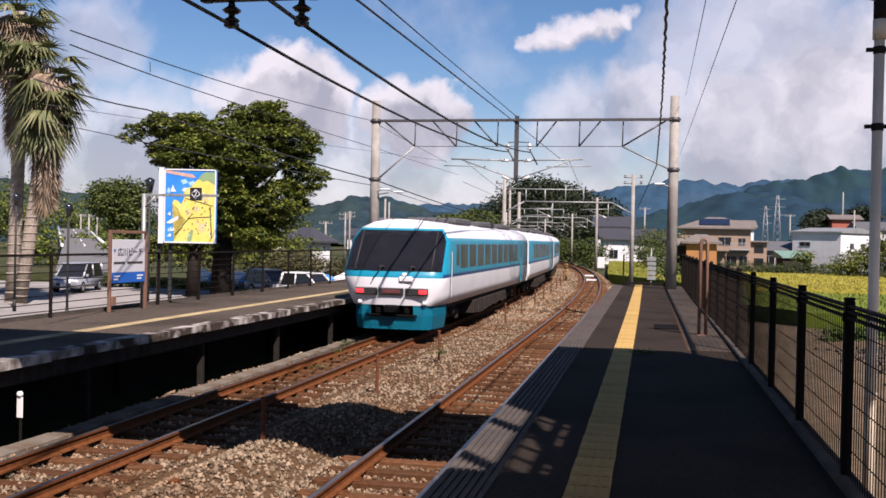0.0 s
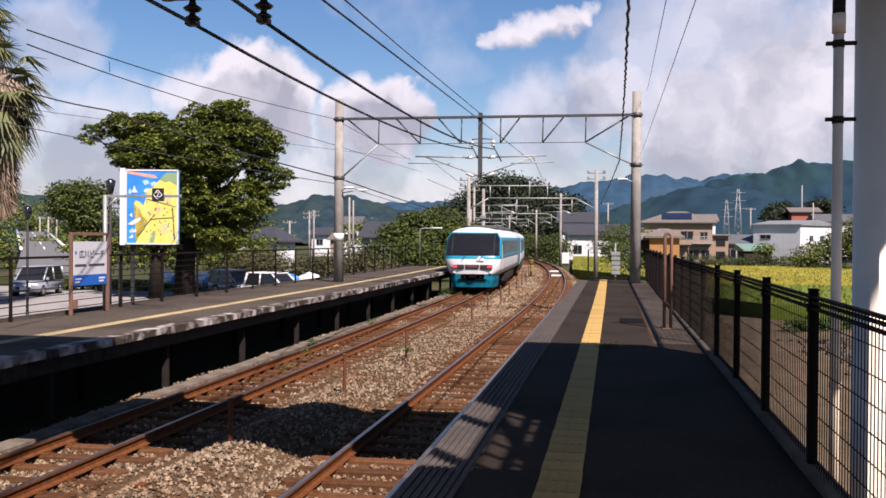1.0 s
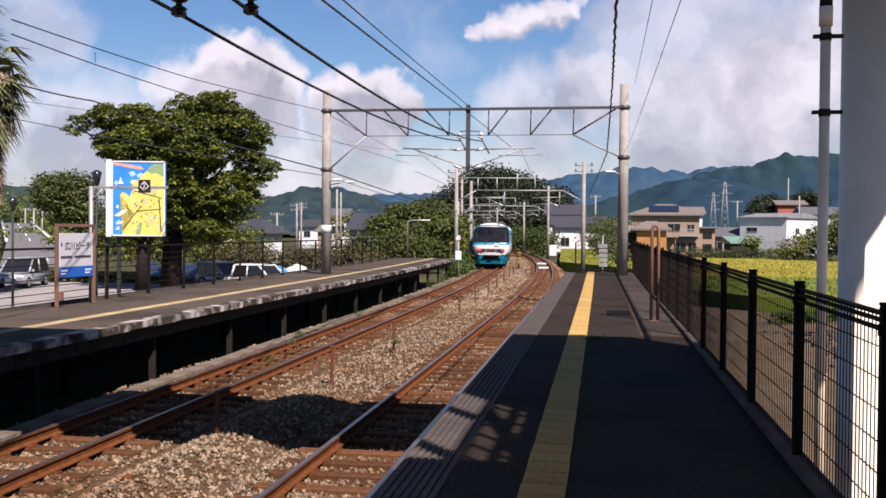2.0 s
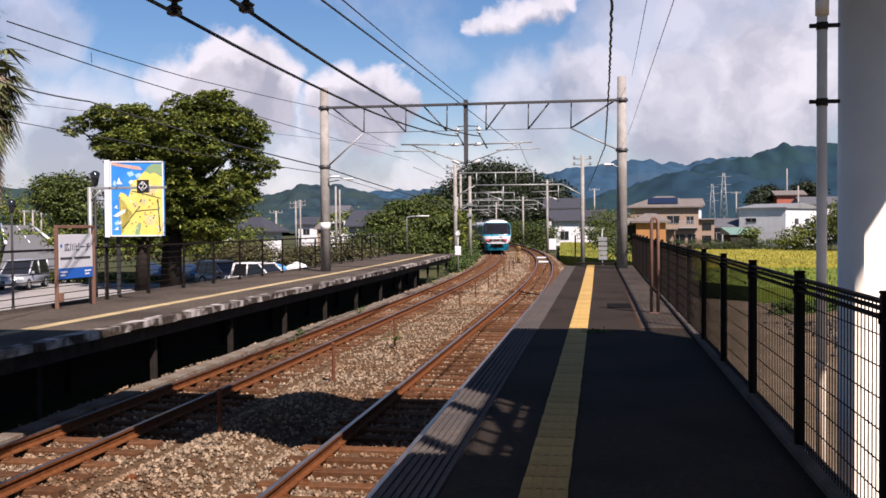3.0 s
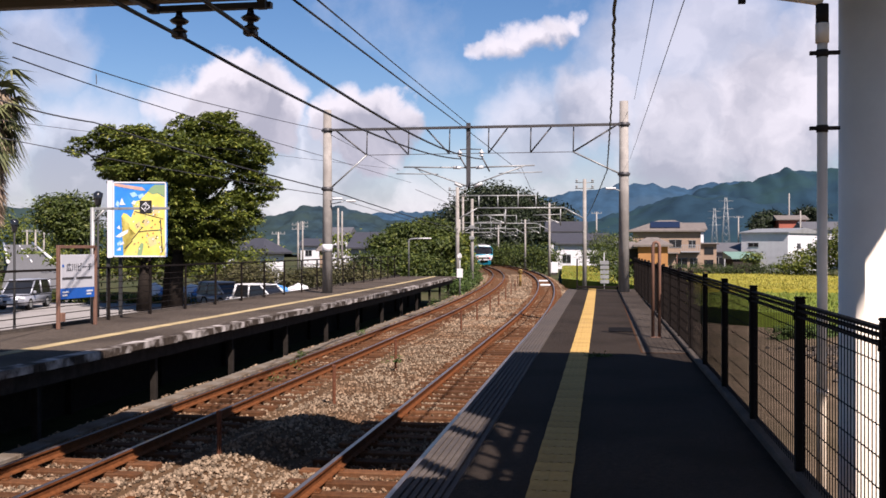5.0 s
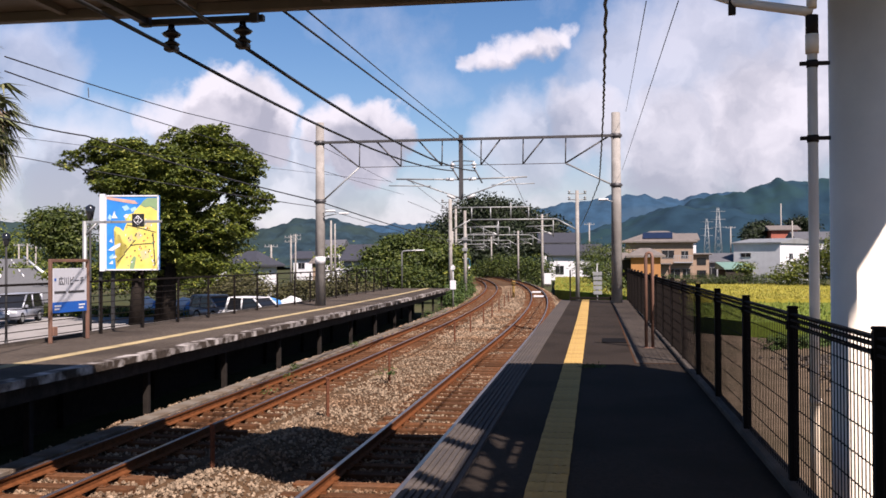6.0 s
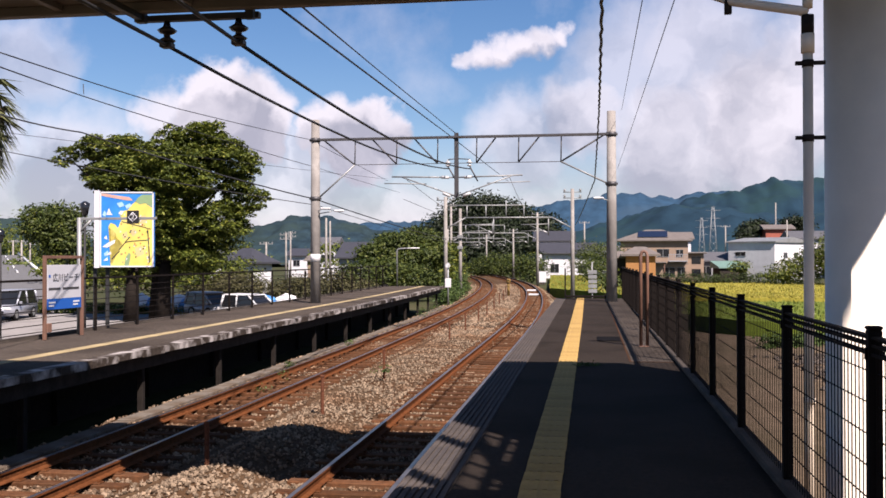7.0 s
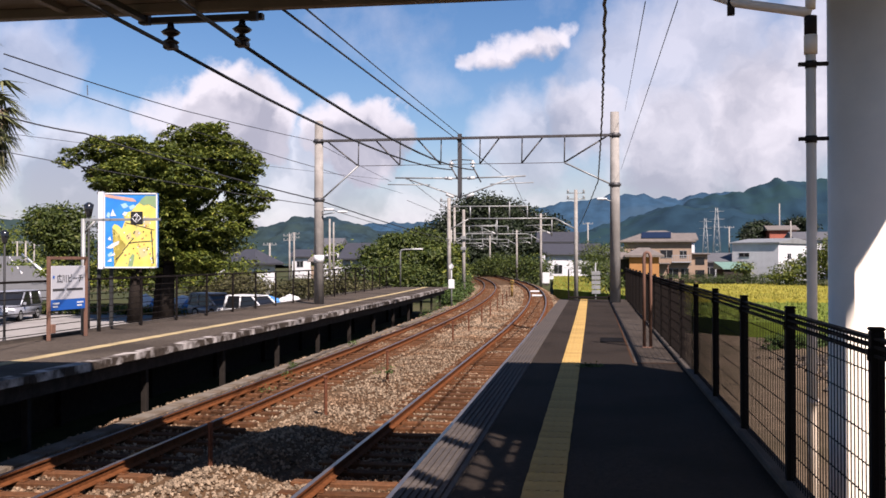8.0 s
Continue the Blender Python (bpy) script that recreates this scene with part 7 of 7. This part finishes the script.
building("house", "dark-roofed house with white plaster wall across the fields", -3.4, 165, 8.6, 7.0, 4.1, WHITE_WALL, "gable", 1.8, ROOF_DARK, 6, [(-2.5, 1.0, 1.4, 1.4, "f"), (2.2, 1.0, 1.6, 1.2, "f")], 0.7)
building("house", "two-storey house with grey tiled roofs", -6.4, 176, 6.0, 6.0, 6.4, WHITE_WALL, "gable", 1.8, ROOF_DARK, 0, [(0, 4.6, 2.2, 1.0, "f"), (1.5, 2.0, 1.4, 1.2, "f")], 0.8)
building("house", "grey-roofed low house among trees", 3.2, 190, 9.0, 6.0, 3.6, GREY_WALL, "gable", 2.0, ROOF_GREY, 0, (), 0.6)
building("storehouse", "long low building with a dark grey roof", -29.5, 125, 6.5, 9.0, 3.4, GREY_WALL, "gable", 2.1, ROOF_DARK, 0, [(-1.5, 1.4, 1.6, 1.0, "f")], 0.6, "storehouse")
for k, (px, py, w, h, m, r) in enumerate([(-60, 150, 7, 3.6, WHITE_WALL, ROOF_GREY), (-51, 170, 6, 3.8, WHITE_WALL, ROOF_DARK), (-45, 160, 5, 3.0, BEIGE_WALL, ROOF_BROWN), (-41.5, 150, 3, 5.4, WHITE_WALL, ROOF_GREY),
                                          (-68, 140, 8, 4.2, WHITE_WALL, ROOF_BROWN), (38, 170, 9, 6.5, WHITE_WALL, ROOF_GREY), (46, 160, 9, 6.5, BEIGE_WALL, ROOF_GREY), (-36, 175, 5, 4.5, WHITE_WALL, ROOF_GREY)]):
    building("house", "small pale house at the edge of the town", px, py, w, 6.0, h, m, "gable", 1.3, r, 8 * math.sin(k * 3), [(-w * 0.25, h * 0.55, 1.2, 1.0, "f"), (w * 0.2, h * 0.55, 1.4, 1.0, "f")], 0.5)
for q, top, arms in (((-41.65, 130.00, 4.69), 5.2, 2), ((-47.31, 150.00, 5.15), 6.0, 2), ((-30.39, 110.00, 6.18), 6.4, 0), ((-36.72, 135.00, 7.20), 7.0, 0), ((-41.08, 120.00, 3.02), 3.8, 1), ((34.53, 190.00, 9.91), 12.0, 0), ((32.70, 170.00, 5.24), 8.0, 0),
                     ((-75.06, 120.00, 4.61), 4.2, 1), ((-89.01, 140.00, 4.67), 4.6, 1), ((-86.14, 140.00, 4.22), 4.2, 1), ((25.38, 190.00, 7.31), 7.8, 1), ((-0.94, 170.00, 7.34), 8.0, 1), ((-36.20, 150.00, 3.31), 4.0, 1)):
    utility_pole(q, top, arms)
pylon((40.09, 330.00, 4.98), 18.5, 1.5)
pylon((42.00, 380.00, 5.49), 17.0, 1.4)

# signs, lamps and small things
map_sign()
name_board()
stop_marker()
street_lamp(*(-16.48, 30.00, 2.77)[:2], -1.66, 3.5)
street_lamp(*(-21.46, 33.00, 2.49)[:2], -1.66, 2.7)
street_lamp(*(-25.86, 36.00, 2.34)[:2], -1.66, 3.2)
platform_lamp()
hoop_post()
track_posts()
end_rail()
trackside()
cable_trough()
edge_marker()
car("minivan", "silver minivan parked behind the platform", -31.48, 47.99, 102, SILVER, 4.1, 1.6, 1.62, 0.9)
car("small_van", "white boxy van parked by the fence", *(-16.79, 50.00, -0.78)[:2], 158, CAR_WHITE, 3.1, 1.45, 1.42, 0.35)
car("kei_car", "grey small car parked beside the white van", *(-20.06, 52.00, -0.90)[:2], 150, SILVER, 3.0, 1.45, 1.45, 0.5)
rng = random.Random(40)
for k in range(9):
    t = thing("tarpaulin_heap", "heap under a " + ("blue" if k % 2 else "white") + " tarpaulin", "heap", -27.5 + 1.15 * k, 57.0 + rng.uniform(-0.4, 0.4), -1.66, group="covered heaps")
    bm = bmesh.new()
    bmesh.ops.create_icosphere(bm, subdivisions=2, radius=1.05)
    for v in bm.verts:
        v.co.z = max(0, v.co.z) * rng.uniform(0.9, 1.1) * 1.1
        v.co.x *= rng.uniform(0.9, 1.15)
    part("sheet", bm, TARP if k % 2 else LAMP_WHITE, t)

# wires
HEAVY = "heavy black feeder wire from the footbridge to the gantry"
wire([(-4.55, 5.2, 4.05), (-5.02, 11.10, 4.24)], 0.024, WIRE, 0.0, HEAVY)
wire([(-5.02, 11.10, 4.24), (-5.50, 38.00, 5.21)], 0.024, WIRE, 0.32, HEAVY)
wire([(-3.62, 5.2, 4.08), (-4.12, 11.10, 4.24)], 0.024, WIRE, 0.0, HEAVY)
wire([(-4.12, 11.10, 4.24), (-4.64, 38.00, 5.19)], 0.024, WIRE, 0.32, HEAVY)
wire([(-3.80, 11.20, 4.78), (-5.50, 38.00, 6.55), (-6.15, 74.00, 7.54)], 0.017, WIRE, 0.0)
wire([(-3.48, 11.20, 4.76), (-5.19, 24.00, 6.36), (-5.00, 38.00, 6.42)], 0.013, WIRE, 0.0)
wire([(-8.84, 13.60, 4.81), (-10.63, 24.00, 5.59), (-11.19, 38.00, 6.48), (-15.52, 74.00, 7.71)], 0.012, WIRE, 0.02)
wire([(-8.84, 13.60, 4.59), (-10.66, 22.00, 5.14), (-11.19, 38.00, 5.43), (-14.58, 74.00, 6.78)], 0.012, WIRE, 0.02)
wire([(-9.36, 17.00, 4.95), (-9.35, 17.00, 4.76)], 0.008, COPPER)
wire([(-18.84, 27.00, 6.44), (-16.62, 30.00, 5.86), (-10.97, 38.20, 4.07), (-10.94, 74.00, 3.16)], 0.026, WIRE, 0.10, "thick black cable along the poles", True)
wire([(-19.82, 29.00, 5.38), (-10.97, 38.20, 3.84), (-10.94, 74.00, 2.90)], 0.014, WIRE, 0.08)
wire([(-19.83, 29.00, 5.93), (-12.64, 60.00, 6.67)], 0.009, WIRE, 0.05)
wire([(0.15, 11.00, 4.69), (0.23, 24.00, 5.23), (0.19, 38.00, 4.68), (-1.08, 74.00, 4.14)], 0.022, WIRE, 0.1, "twisted black cable sagging to the next pole", True)
wire([(0.64, 12.00, 4.79), (1.22, 38.00, 7.37)], 0.006, WIRE, 0.02)
wire([(1.02, 12.00, 4.78), (1.06, 38.00, 5.11)], 0.006, WIRE, 0.02)
for lat in (LEFT_TRACK, RIGHT_TRACK):
    for h, r in ((4.02, 0.010), (4.9, 0.010)):
        wire([on_line(lat + (0.15 if k % 2 else -0.15), s, h - (0.75 if s > 60 and h > 4.5 else 0.0) - (0.3 if s > 60 and h < 4.5 else 0))[:] for k, s in enumerate((38.0, 74.3, 117.5, 153.5, 190.0))], r, COPPER, 0.0 if h < 4.5 else 0.3)

track("track_left", LEFT_TRACK)
track("track_right", RIGHT_TRACK)
stones()
tactile_tiles(right)


def motions():
    """The train draws away along the left track, gathering a little speed."""
    for k, car in enumerate(TRAIN):
        walk(car, [(t / 2, car_pose(TRAIN_S + TRAIN_V * t / 2 + TRAIN_A * t * t / 4 + k * CAR_L)) for t in range(17)])


motions()
